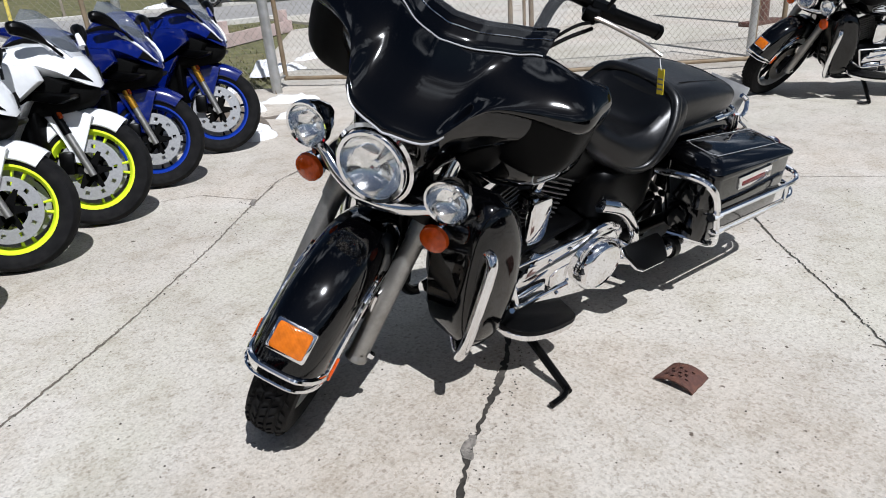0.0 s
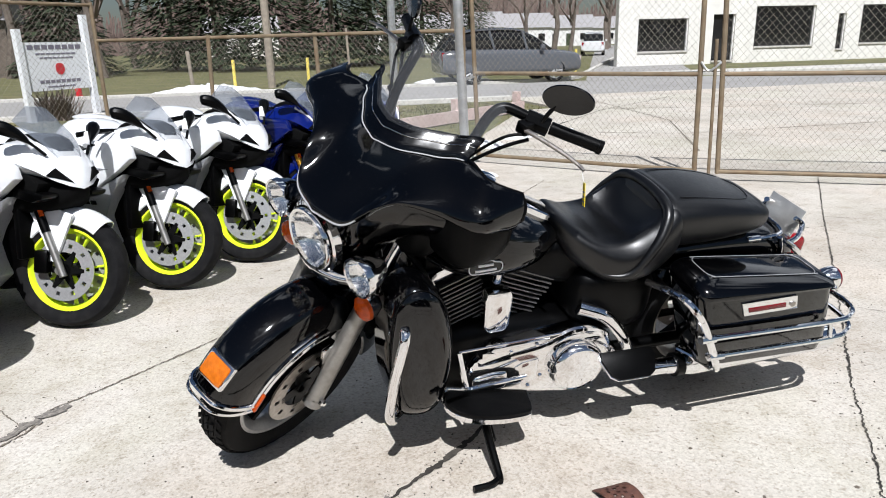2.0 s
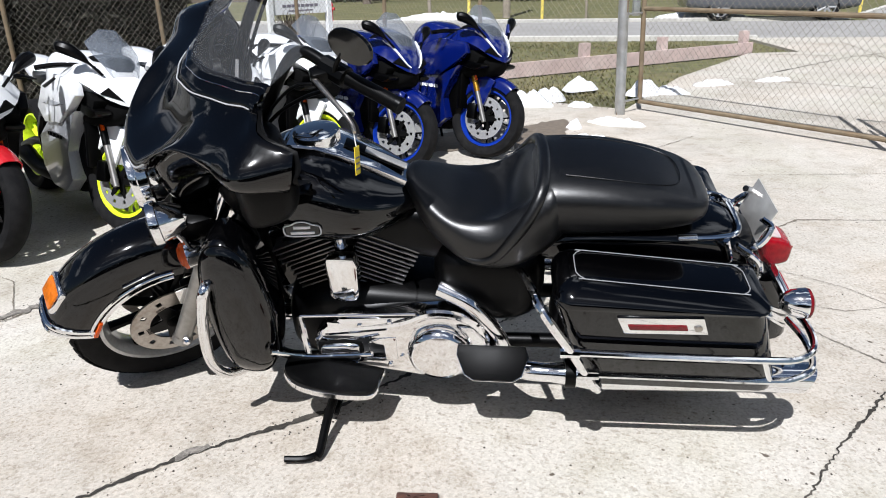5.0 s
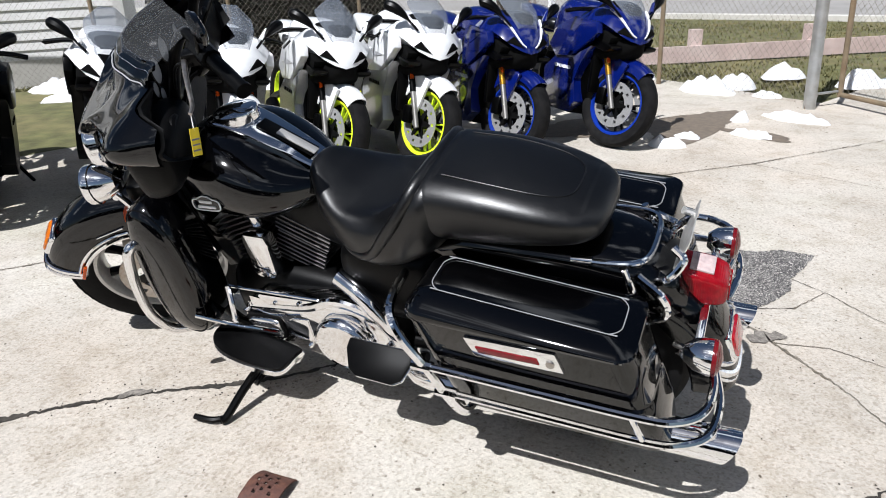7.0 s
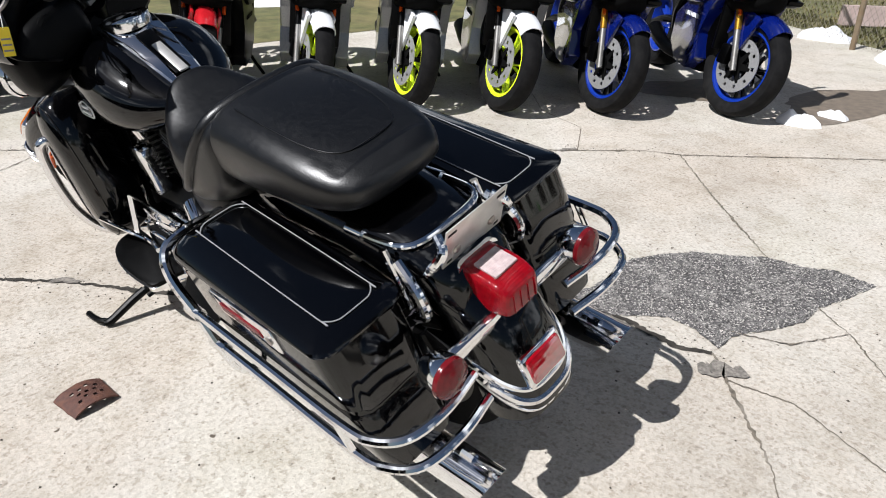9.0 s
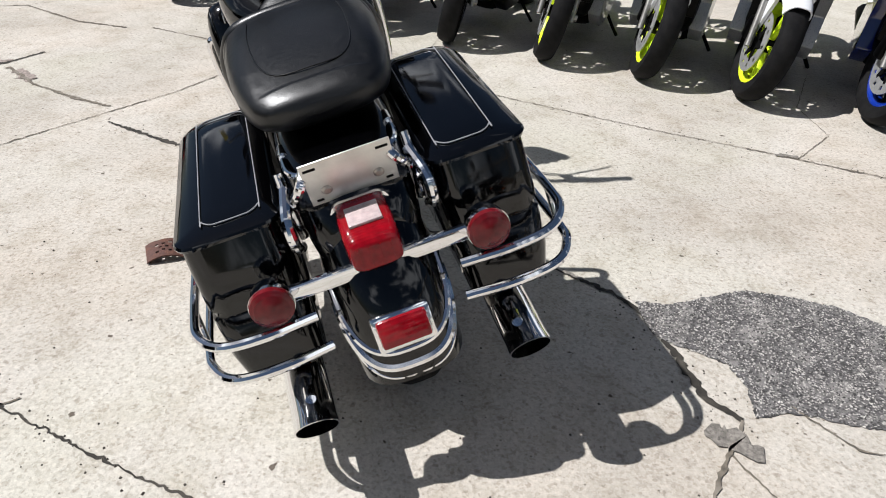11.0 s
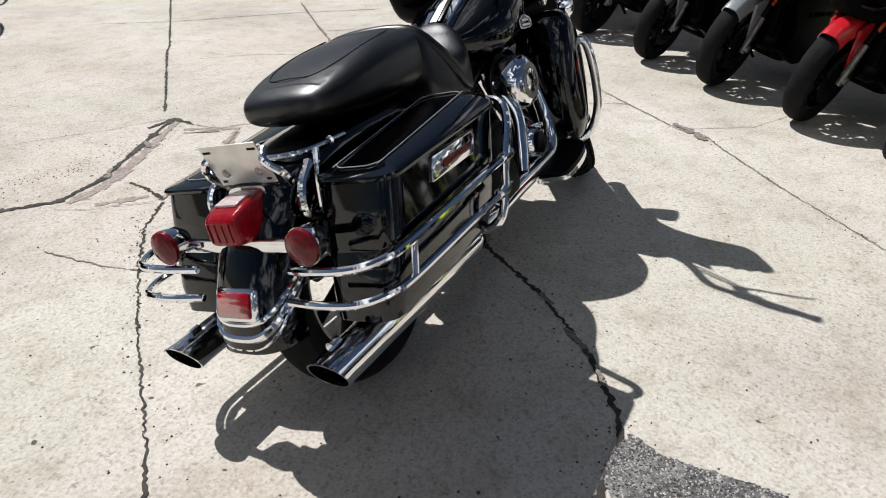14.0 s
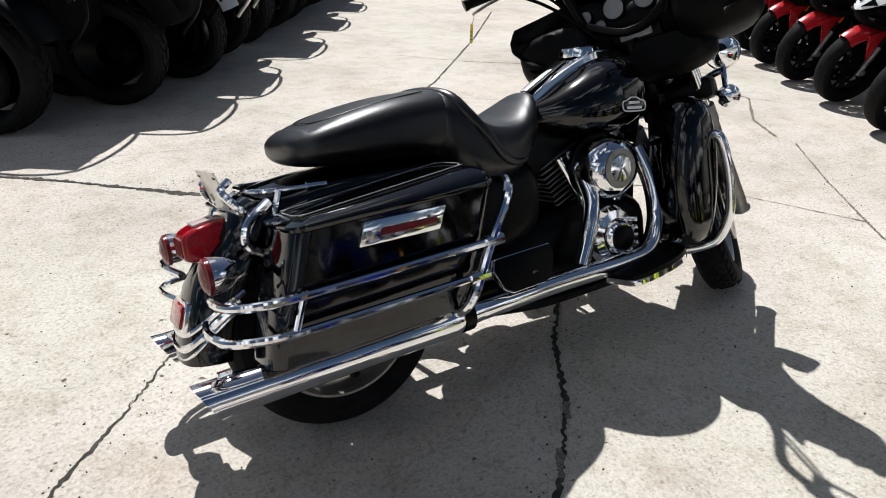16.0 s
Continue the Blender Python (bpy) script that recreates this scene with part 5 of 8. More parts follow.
    for y in (-0.032, -0.011, 0.011, 0.032):
        part("lens_rib", box(-1.2285, -1.222, y - 0.0012, y + 0.0012, 0.594, 0.637, 0.0004), M["red_lens"], tl)
    lic = Matrix.Translation((-1.118, -0.004, 0.735)) @ Matrix.Rotation(radians(-18), 4, "Y")
    plate = part("licence_bracket", moved(box(-0.0015, 0.0015, -0.088, 0.088, -0.055, 0.055, 0.001), lic), M["plate"], b, "bare aluminium number plate bracket")
    for y in (-0.052, 0.052):
        part("bracket_bolt", moved(lathe([(0.001, -0.006), (0.007, -0.006), (0.011, -0.003), (0.011, 0)], 16, "x", (0, y, -0.022)), lic), M["steel"], plate)
        part("bracket_slot", moved(box(-0.0022, -0.0012, y * 1.35 - 0.012, y * 1.35 + 0.012, 0.036, 0.042, 0), lic), M["plastic"], plate)
        part("bracket_slot", moved(box(-0.0022, -0.0012, y * 1.35 - 0.007, y * 1.35 + 0.007, -0.046, -0.040, 0), lic), M["plastic"], plate)
        part("bracket_arm", bar([(-1.06, y * 1.9, 0.66), (-1.10, y * 2.2, 0.70), (-1.125, y * 1.8, 0.74), (-1.10, y * 1.5, 0.76)], 0.010), M["chrome"], plate)
    part("seat_rail", bar([(-0.89, 0.118, 0.712), (-0.96, 0.118, 0.716), (-1.02, 0.108, 0.720), (-1.048, 0.075, 0.722), (-1.054, 0, 0.723), (-1.048, -0.075, 0.722), (-1.02, -0.108, 0.720), (-0.96, -0.118, 0.716), (-0.89, -0.118, 0.712)],
                          lambda q: 0.0075, 10), M["chrome"], b, "chrome seat rail")
    for s in (1, -1):
        part("rail_cone", bar([(-0.875, s * 0.118, 0.711), (-0.925, s * 0.118, 0.714)], 0.0125, 12, curve=False), M["chrome"], b)
        part("rail_bracket", bar([(-1.00, s * 0.135, 0.722), (-1.02, s * 0.135, 0.66), (-1.03, s * 0.13, 0.58)], 0.009), M["chrome"], b)
        part("shock_mount", bar([(-1.03, s * 0.13, 0.70), (-1.09, s * 0.145, 0.66), (-1.10, s * 0.145, 0.61), (-1.06, s * 0.14, 0.58)], 0.012), M["chrome"], b)

    saddlebag(b, 1)
    saddlebag(b, -1)

    # lowers, guards, boards, stand
    for s in (1, -1):
        low_out = [(0.415, 0.300), (0.445, 0.42), (0.450, 0.58), (0.435, 0.70), (0.40, 0.765), (0.345, 0.775), (0.295, 0.735), (0.262, 0.66), (0.245, 0.54), (0.248, 0.42), (0.272, 0.32), (0.31, 0.275), (0.365, 0.27)]
        p = smooth_path([(x, 0, z) for x, z in low_out], 3, True)
        rings = []
        for y, k, dx in ((0.130, 0.90, 0.02), (0.145, 0.97, 0.01), (0.205, 1.0, 0), (0.240, 0.985, 0), (0.266, 0.94, 0), (0.282, 0.86, 0), (0.293, 0.74, 0), (0.299, 0.60, 0), (0.302, 0.40, 0), (0.303, 0.15, 0)):
            rings.append([(0.345 + (q.x - 0.345) * k + dx, s * y, 0.52 + (q.z - 0.52) * k) for q in p])
        lo = part("leg_fairing", loft(bmesh.new(), rings), M["black"], b, "gloss black leg fairing with a glove box")
        part("glovebox_seam", bar([(0.345 + (q.x - 0.345) * 0.94, s * 0.268, 0.52 + (q.z - 0.52) * 0.94) for q in p[::3]], 0.0016, 6, 3, True), M["satin"], lo)
        part("lower_panel", prism([(0.385, 0.30), (0.405, 0.55), (0.395, 0.72), (0.37, 0.73), (0.365, 0.30)], min(s * 0.05, s * 0.15), max(s * 0.05, s * 0.15), 0.008), M["satin"], b)
        part("engine_guard", bar([(0.405, s * 0.280, 0.645), (0.410, s * 0.310, 0.640), (0.420, s * 0.322, 0.60), (0.440, s * 0.325, 0.50), (0.452, s * 0.316, 0.38), (0.440, s * 0.285, 0.295), (0.410, s * 0.245, 0.262), (0.350, s * 0.160, 0.240)], 0.0165, 14), M["chrome"], b, "chrome engine guard")
        bo = [(-0.025, 0.225), (-0.035, 0.25), (-0.03, 0.312), (-0.005, 0.335), (0.09, 0.345), (0.18, 0.336), (0.235, 0.308), (0.255, 0.27), (0.25, 0.235), (0.23, 0.215)]
        q = smooth_path([(x, y, 0) for x, y in bo], 3, True)
        tilt = Matrix.Translation((0.12, 0, 0.282)) @ Matrix.Rotation(radians(-8), 4, "Y") @ Matrix.Translation((-0.12, 0, 0))
        brd = part("floorboard", moved(prism([(v.x, s * v.y) for v in q], -0.004, 0.010, 0.003, "xy"), tilt), M["plastic"], b, "black rubber floorboard")
        part("board_edge", moved(prism([(0.12 + (v.x - 0.12) * 1.02, s * (0.30 + (v.y - 0.30) * 1.06)) for v in q], -0.022, -0.003, 0.004, "xy"), tilt), M["chrome"], brd, "chrome edge")
        part("board_bracket", bar([(0.12, s * 0.16, 0.22), (0.12, s * 0.28, 0.262)], 0.014, 10, curve=False), M["satin"], brd)
        po = [(-0.275, 0.0), (-0.465, 0.0), (-0.475, 0.03), (-0.455, 0.085), (-0.43, 0.10), (-0.32, 0.10), (-0.295, 0.085), (-0.272, 0.03)]
        ptilt = Matrix.Translation((0 if s > 0 else -0.02, s * 0.262, 0.408 if s > 0 else 0.428)) @ Matrix.Rotation(radians(-36 if s > 0 else 74), 4, "X")
        pb = part("passenger_board", moved(prism([(x, s * y) for x, y in po], -0.002, 0.010, 0.003, "xy"), ptilt), M["plastic"], b, "black passenger board, tipped up" if s > 0 else "black passenger board, folded up")
        part("board_edge", moved(prism([(-0.37 + (x + 0.37) * 1.025, s * (0.05 + (y - 0.05) * 1.05)) for x, y in po], -0.012, -0.001, 0.003, "xy"), ptilt), M["chrome"], pb, "chrome edge")
        part("board_arm", bar([(-0.37, s * 0.16, 0.36), (-0.37, s * 0.29, 0.362)], 0.013, 10, curve=False), M["chrome"], pb)
    st = part("side_stand", bar([(0.10, 0.17, 0.205), (0.112, 0.27, 0.190), (0.122, 0.36, 0.172), (0.128, 0.455, 0.146), (0.135, 0.478, 0.146)], lambda q: 0.016 - 0.004 * q, 10), M["satin"], b, "black steel side stand")
    part("stand_foot", bar([(0.128, 0.462, 0.146), (0.165, 0.484, 0.150), (0.225, 0.490, 0.152)], lambda q: 0.010, 8), M["satin"], st)
    part("stand_spring", bar([(0.085, 0.19, 0.19), (0.10, 0.33, 0.165)], 0.008, 8, curve=False), M["satin"], st)
    part("brake_pedal", bar([(0.02, -0.19, 0.26), (0.18, -0.22, 0.275), (0.30, -0.25, 0.32)], 0.009), M["chrome"], b)
    part("wiring", bar([(0.36, 0.10, 0.80), (0.30, 0.14, 0.70), (0.34, 0.09, 0.60), (0.26, 0.12, 0.52)], 0.010), M["plastic"], b)
    # the rear sits low on its springs
    for ob in b.children_recursive:
        if ob.name.split(".")[0] in ("rear_tyre", "rear_wheel") or (ob.parent is not None and ob.parent.name.split(".")[0] == "rear_wheel"):
            continue
        for v in ob.data.vertices:
            if v.co.x < 0:
                v.co.z += 0.029 * min(0.0, v.co.x + 0.3)
                v.co.x *= 1.012
    return b


bike = touring_motorcycle()


# ---- ground, road, verge ----
quick("verge", [(3.70, -1.93, 0.004), (4.06, -0.97, 0.004), (8.0, 2.0, 0.004), (9.3, 0.2, 0.004), (6.36, -3.71, 0.004), (3.66, -6.58, 0.004), (3.15, -5.13, 0.004)], [tuple(range(7))], M["grass"], None, "trodden grass and mud along the fence", kind="structure")
quick("ground", [(-700, -700, -0.05), (700, -700, -0.05), (700, 700, -0.05), (-700, 700, -0.05)], [(0, 1, 2, 3)], M["grass"], None, "patchy early spring grass and bare earth", kind="structure")
lot_edge = [(60.00, 62.00), (12.0, 4.2), (6.33, -3.71), (2.71, -7.64), (-1.45, -5.44), (-2.42, -7.84), (-4.14, -10.87), (-5.02, -11.08), (-4.90, -13.90), (-70.00, -13.90), (-70.00, 62.00)]
quick("pavement", [(x, y, 0.0) for x, y in lot_edge] + [(x, y, -0.12) for x, y in lot_edge],
      [tuple(range(len(lot_edge)))] + [(i, (i + 1) % 11, 11 + (i + 1) % 11, 11 + i) for i in range(11)], M["concrete"], None, "sun-bleached cracked concrete lot", kind="structure")
road_edge = [(-150, -21.0), (150, -18.6), (150, -12.4), (-5.1, -14.0), (-150, -14.2)]
quick("road", [(x, y, -0.03) for x, y in road_edge], [(0, 1, 2, 3, 4)], M["road"], None, "worn grey asphalt road", kind="structure")
quick("side_road", [(-9.0, -20.0, -0.034), (-13.2, -20.0, -0.034), (-60, -110, -0.034), (-50, -110, -0.034)], [(0, 1, 2, 3)], M["road"], None, "grey asphalt side street", kind="structure")


def kerb(points, width=0.18, height=0.10, name="kerb"):
    bm = bmesh.new()
    rings = []
    for i, (x, y) in enumerate(points):
        a, b = Vector(points[max(0, i - 1)]), Vector(points[min(len(points) - 1, i + 1)])
        d = (b - a).normalized()
        n = Vector((-d.y, d.x)) * width / 2
        rings.append([(x - n.x, y - n.y, -0.06), (x - n.x, y - n.y, height - 0.05), (x - n.x * 0.8, y - n.y * 0.8, height - 0.04), (x + n.x * 0.8, y + n.y * 0.8, height - 0.04), (x + n.x, y + n.y, height - 0.05), (x + n.x, y + n.y, -0.06)])
    return part(name, loft(bm, rings), M["kerb"], None, "pale concrete kerb", kind="structure")


kerb([(60, -13.2), (20, -13.55), (0, -13.9), (-4.6, -13.95)])
kerb([(60, -19.4), (20, -19.7), (-4, -20.0), (-8.2, -20.4), (-9.4, -21.6), (-20, -41)])
kerb([(-13.2, -21.5), (-14.0, -20.5), (-40, -20.9), (-90, -21)])
quick("forecourt", [(-12.6, -24.0, -0.02), (-70, -24.0, -0.02), (-70, -21.0, -0.02), (-18.0, -21.0, -0.02)], [(0, 1, 2, 3)], M["kerb"], None, "pale concrete forecourt strip", kind="structure")

# worn patch and joints in the concrete
rnd = random.Random(4)
outline = [(-0.76, -0.89), (-0.80, -0.98), (-0.79, -1.05), (-0.77, -1.26), (-0.83, -1.38), (-0.91, -1.50), (-1.00, -1.56), (-1.12, -1.66), (-1.25, -1.69), (-1.34, -1.75), (-1.48, -1.74), (-1.43, -1.53), (-1.40, -1.44), (-1.40, -1.31), (-1.35, -1.20),
           (-1.28, -1.07), (-1.28, -0.97), (-1.18, -1.01), (-1.08, -1.01), (-0.99, -0.92), (-0.93, -0.87), (-0.85, -0.875)]
ragged = []
for p, q in zip(outline, outline[1:] + outline[:1]):
    for k in range(12):
        t = k / 12
        ragged.append((p[0] + (q[0] - p[0]) * t + rnd.uniform(-0.006, 0.006), p[1] + (q[1] - p[1]) * t + rnd.uniform(-0.006, 0.006), 0.004))
quick("asphalt_patch", ragged, [tuple(range(len(ragged)))], M["patch"], None, "worn dark asphalt patch in the concrete", kind="structure")

J1 = [(-4.56, -3.60), (-3.29, -2.09), (-2.70, -1.37), (-1.80, -0.29), (-1.45, 0.12), (-1.15, 0.53), (-0.85, 0.90), (-0.65, 1.12), (-0.45, 1.25)]
J4 = [(0.39, 2.23), (1.37, 3.37), (1.49, 3.48), (2.99, 5.22), (4.49, 7.10)]
J2 = [(1.05, 0.95), (0.80, 0.69), (0.63, 0.51), (0.51, 0.39), (0.36, 0.28), (0.24, 0.20), (0.10, 0.08), (-0.09, -0.14), (-0.27, -0.42), (-0.48, -0.66), (-0.71, -0.84), (-0.81, -0.88), (-1.02, -0.89), (-1.19, -0.88), (-1.28, -0.93)]
J3 = [(2.83, 0.98), (2.36, 0.46), (1.97, -0.02), (1.67, -0.40), (1.64, -0.55), (1.43, -0.72), (1.08, -1.04), (0.78, -1.35), (0.54, -1.60), (0.30, -1.88), (0.11, -2.09), (-0.14, -2.36), (-0.30, -2.44), (-1.08, -3.20), (-1.87, -4.15)]
crack_count = iter(range(1000))


def crack(points, width, fill="crack_pale"):
    """A ragged dirt-filled line lying in the concrete."""
    i = next(crack_count)
    v, f = strip(points, width * (0.85 if width < 0.012 else 1.3), 0.003 + (i % 3) * 0.0006, seed=i)
    return quick("pavement_crack", v, f, M[fill], None, "ragged dirt-filled crack in the concrete", kind="structure")


crack(J1, 0.0115, "crack")
crack(J2, 0.016, "crack")
crack(J3, 0.010)
crack([(0.11, -2.09), (0.33, -2.42), (0.71, -2.52), (1.19, -2.93)], 0.006)
crack([(-0.30, -2.44), (-0.64, -2.10), (-1.12, -1.66)], 0.008)
crack([(-1.28, -0.93), (-1.37, -0.84), (-1.47, -0.74), (-1.59, -0.62), (-1.72, -0.45), (-1.83, -0.30)], 0.009)
crack([(-1.37, -0.84), (-1.55, -0.88), (-1.81, -0.79), (-2.15, -0.89)], 0.006)
crack([(-1.38, -1.45), (-1.53, -1.35), (-1.68, -1.20), (-1.90, -1.03), (-2.13, -0.68)], 0.007)
crack([(-1.26, -1.08), (-1.42, -1.15), (-1.53, -1.35)], 0.006)
crack([(-1.76, -1.74), (-2.00, -1.97), (-2.50, -2.00), (-3.08, -1.85)], 0.010)
crack([(-2.90, 3.30), (-2.00, 2.63), (-1.47, 2.26), (-0.91, 1.78), (-0.68, 1.63), (-0.53, 1.66), (-0.42, 1.68), (-0.25, 1.78), (-0.04, 1.89), (0.14, 1.99), (0.31, 2.07)], 0.024, "crack")
crack([(-0.74, 1.57), (-0.67, 1.46), (-0.59, 1.40), (-0.47, 1.28)], 0.007)
crack([(0.18, 2.16), (0.26, 2.12), (0.32, 2.09), (0.31, 1.93), (0.34, 1.74), (0.45, 1.69), (0.64, 1.54), (0.71, 1.50), (1.02, 1.16), (1.44, 0.69), (1.70, 0.48), (1.97, -0.02)], 0.009)
crack([(3.50, 3.88), (2.71, 3.01), (2.28, 2.51), (2.10, 2.24), (2.05, 1.92), (2.29, 1.94), (2.89, 2.11), (3.27, 2.27), (3.48, 2.55), (3.74, 2.73)], 0.014)
crack([(3.74, 2.73), (3.61, 2.27), (3.62, 1.97), (3.08, 1.51), (2.85, 1.15)], 0.014)
crack([(-1.46, 2.58), (-0.39, 2.45), (-0.14, 2.32), (-0.01, 2.23), (0.18, 2.16)], 0.005)
crack([(1.67, -0.40), (1.93, -0.75), (2.84, -1.16)], 0.006)
crack([(-2.25, -0.88), (-1.97, -1.01)], 0.005)
crack([(-2.05, -0.56), (-2.89, 0.28), (-4.20, 1.00)], 0.006)
crack([(-1.08, -3.20), (-1.90, -2.90), (-3.16, -3.04), (-5.51, -2.16)], 0.006)
crack([(-3.29, -2.09), (-4.62, -1.22), (-7.00, -0.20)], 0.008)
crack([(-4.28, -5.19), (-5.69, -8.14), (-6.40, -13.00)], 0.02)
crack([(-3.00, -7.82), (-4.98, -6.65), (-8.27, -6.62), (-12.11, -5.67)], 0.02)
crack([(-3.79, -10.80), (-6.65, -10.09), (-12.11, -8.56)], 0.03)
crack([(-3.69, -8.23), (-5.46, -10.18), (-8.50, -12.50)], 0.02, "crack")
crack(J4, 0.013, "crack")
crack([(0.14, 2.07), (0.32, 2.07), (0.32, 1.93)], 0.022, "crack")
crack([(-0.39, 1.54), (-0.39, 1.44), (-0.43, 1.27)], 0.020, "crack")
crack([(0.19, 1.85), (0.31, 1.71)], 0.014)
crack([(0.40, 1.65), (0.20, 1.53), (-0.13, 1.39), (-0.34, 1.30), (-0.44, 1.27)], 0.008)
crack([(-0.97, 1.28), (-0.95, 1.13), (-0.92, 0.98), (-0.86, 0.82)], 0.008)
crack([(0.93, 2.62), (1.09, 2.37), (1.47, 2.17), (1.69, 2.01)], 0.007)
crack([(1.74, 4.65), (2.14, 4.20), (3.01, 3.60), (3.67, 3.00)], 0.012)
crack([(1.34, 2.99), (1.70, 2.70), (1.98, 2.21)], 0.005)
crack([(2.60, 2.81), (2.90, 2.51)], 0.008)
crack([(3.62, 1.97), (3.85, 1.59)], 0.009)
crack([(2.13, 1.91), (2.16, 1.83), (2.10, 1.70), (2.21, 1.61), (2.31, 1.53)], 0.022, "crack")
crack([(2.02, 1.65), (1.68, 1.43), (1.41, 1.16), (1.27, 0.98)], 0.016)
crack([(4.56, 4.02), (4.26, 3.39), (3.99, 2.96), (4.14, 2.73)], 0.016)
crack([(3.73, 3.26), (3.87, 3.05), (3.74, 2.73)], 0.010)
# shallow spalled bands beside the widest cracks
for i, (pts, w) in enumerate([([(-0.67, 1.58), (-0.50, 1.60), (-0.37, 1.65), (-0.22, 1.73), (-0.02, 1.84), (0.16, 1.95), (0.29, 2.02)], 0.075),
                              ([(0.23, 1.89), (0.32, 1.77), (0.40, 1.65)], 0.06), ([(0.36, 1.63), (0.20, 1.53), (-0.01, 1.44)], 0.045), ([(-0.10, 1.40), (-0.34, 1.31), (-0.44, 1.28)], 0.035),
                              ([(-0.62, 1.47), (-0.53, 1.41), (-0.44, 1.35)], 0.055), ([(2.15, 1.91), (2.16, 1.82), (2.10, 1.70)], 0.15), ([(3.48, 2.58), (3.36, 2.43), (3.28, 2.29)], 0.13), ([(1.96, 1.59), (1.76, 1.46)], 0.06)]):
    v, f = strip(pts, w, 0.0018 + (i % 2) * 0.0005, seed=60 + i)
    quick("spalled_band", v, f, M["spall"], None, "spalled pinkish concrete beside a crack", kind="structure")
# crumbled spots along the cracks
spots = [(0.50, 0.38, 0.045), (-0.37, 1.71, 0.04), (-0.02, 1.87, 0.04), (-0.29, -0.45, 0.035), (-0.45, -0.62, 0.04), (-0.59, -0.75, 0.03), (0.15, -2.06, 0.04), (1.62, -0.53, 0.05), (1.70, -0.42, 0.06), (-1.34, -0.88, 0.06), (2.10, 1.83, 0.04)]
for i, (x, y, r) in enumerate(spots):
    rr = random.Random(50 + i)
    turn = rr.uniform(0.5, 1.1)
    line = [(x + math.cos(turn) * r * k + rr.uniform(-0.2, 0.2) * r, y + math.sin(turn) * r * k + rr.uniform(-0.2, 0.2) * r) for k in (-1.3, -0.5, 0.1, 0.7, 1.2)]
    v, f = strip(line, r * 0.75, 0.0055, seed=150 + i)
    quick("crumbled_spot", v, f, M["crumble"], None, "crumbled concrete beside a crack", kind="structure")
# loose grit, thickest by the cracks and the patch
gv, gf = [], []
rr = random.Random(7)
lines = [J1, J2, J3, [(-0.82, -1.24), (-1.42, -1.53)], [(-1.13, 1.96), (0.23, 1.89)]]
for k in range(1700):
    line = lines[rr.randrange(len(lines))]
    i = rr.randrange(len(line) - 1)
    t = rr.random()
    x, y = line[i][0] + (line[i + 1][0] - line[i][0]) * t, line[i][1] + (line[i + 1][1] - line[i][1]) * t
    far = 0.05 if k % 3 else 0.9
    x, y = x + rr.gauss(0, far), y + rr.gauss(0, far)
    if abs(x) > 3.2 or abs(y) > 3.2:
        continue
    s = rr.uniform(0.0012, 0.0045)
    a = rr.uniform(0, 2)
    n = len(gv)
    for q in range(4):
        gv.append((x + math.cos(a + q * 1.571) * s * rr.uniform(0.7, 1.4), y + math.sin(a + q * 1.571) * s, 0.0005))
    gv.append((x + s * 0.2, y, 0.001 + s * 0.9))
    gf += [(n + q, n + (q + 1) % 4, n + 4) for q in range(4)]
tagged(quick("loose_grit", gv, gf, M["grit"], None, "dark loose grit scattered over the concrete", kind="stuff"), category="grit")
# coarse aggregate showing in the worn patch
def inside(x, y):
    hit = False
    for (x0, y0), (x1, y1) in zip(outline, outline[1:] + outline[:1]):
        if (y0 > y) != (y1 > y) and x < x0 + (x1 - x0) * (y - y0) / (y1 - y0):
            hit = not hit
    return hit


rr = random.Random(19)
for kind_name, share, words in (("pebble_pale", 6500, "pale gravel aggregate in the worn asphalt patch"), ("pebble_dark", 6500, "dark gravel aggregate in the worn asphalt patch")):
    gv, gf = [], []
    while len(gv) < share * 7:
        x, y = rr.uniform(-1.65, -0.6), rr.uniform(-1.8, -0.8)
        if not inside(x, y):
            continue
        s, a, n = rr.uniform(0.0018, 0.0052), rr.uniform(0, 2), len(gv)
        for q in range(6):
            gv.append((x + math.cos(a + q * 1.047) * s * rr.uniform(0.7, 1.3), y + math.sin(a + q * 1.047) * s * rr.uniform(0.7, 1.2), 0.003))
        gv.append((x + s * rr.uniform(-0.3, 0.3), y, 0.004 + s * rr.uniform(0.2, 0.6)))
        gf += [(n + q, n + (q + 1) % 6, n + 6) for q in range(6)]
    tagged(quick("gravel", gv, gf, M[kind_name], None, words, kind="stuff"), category="gravel")
# meltwater
for i, (x, y, a, b, t) in enumerate([(-0.54, -4.16, 0.66, 0.27, 78), (-1.04, -4.02, 0.28, 0.10, -25), (0.25, -3.77, 0.5, 0.3, 45)]):
    rr = random.Random(80 + i)
    ring = []
    for k in range(40):
        u = k * math.tau / 40
        s = 1 + 0.18 * math.sin(3 * u + i) + rr.uniform(-0.08, 0.08)
        ring.append((x + (math.cos(u) * a * math.cos(radians(t)) - math.sin(u) * b * math.sin(radians(t))) * s, y + (math.cos(u) * a * math.sin(radians(t)) + math.sin(u) * b * math.cos(radians(t))) * s, 0.0025 + i * 0.0006))
    quick("damp_patch", ring, [tuple(range(40))], M["damp"], None, "meltwater darkening the concrete beside the snow", kind="structure")


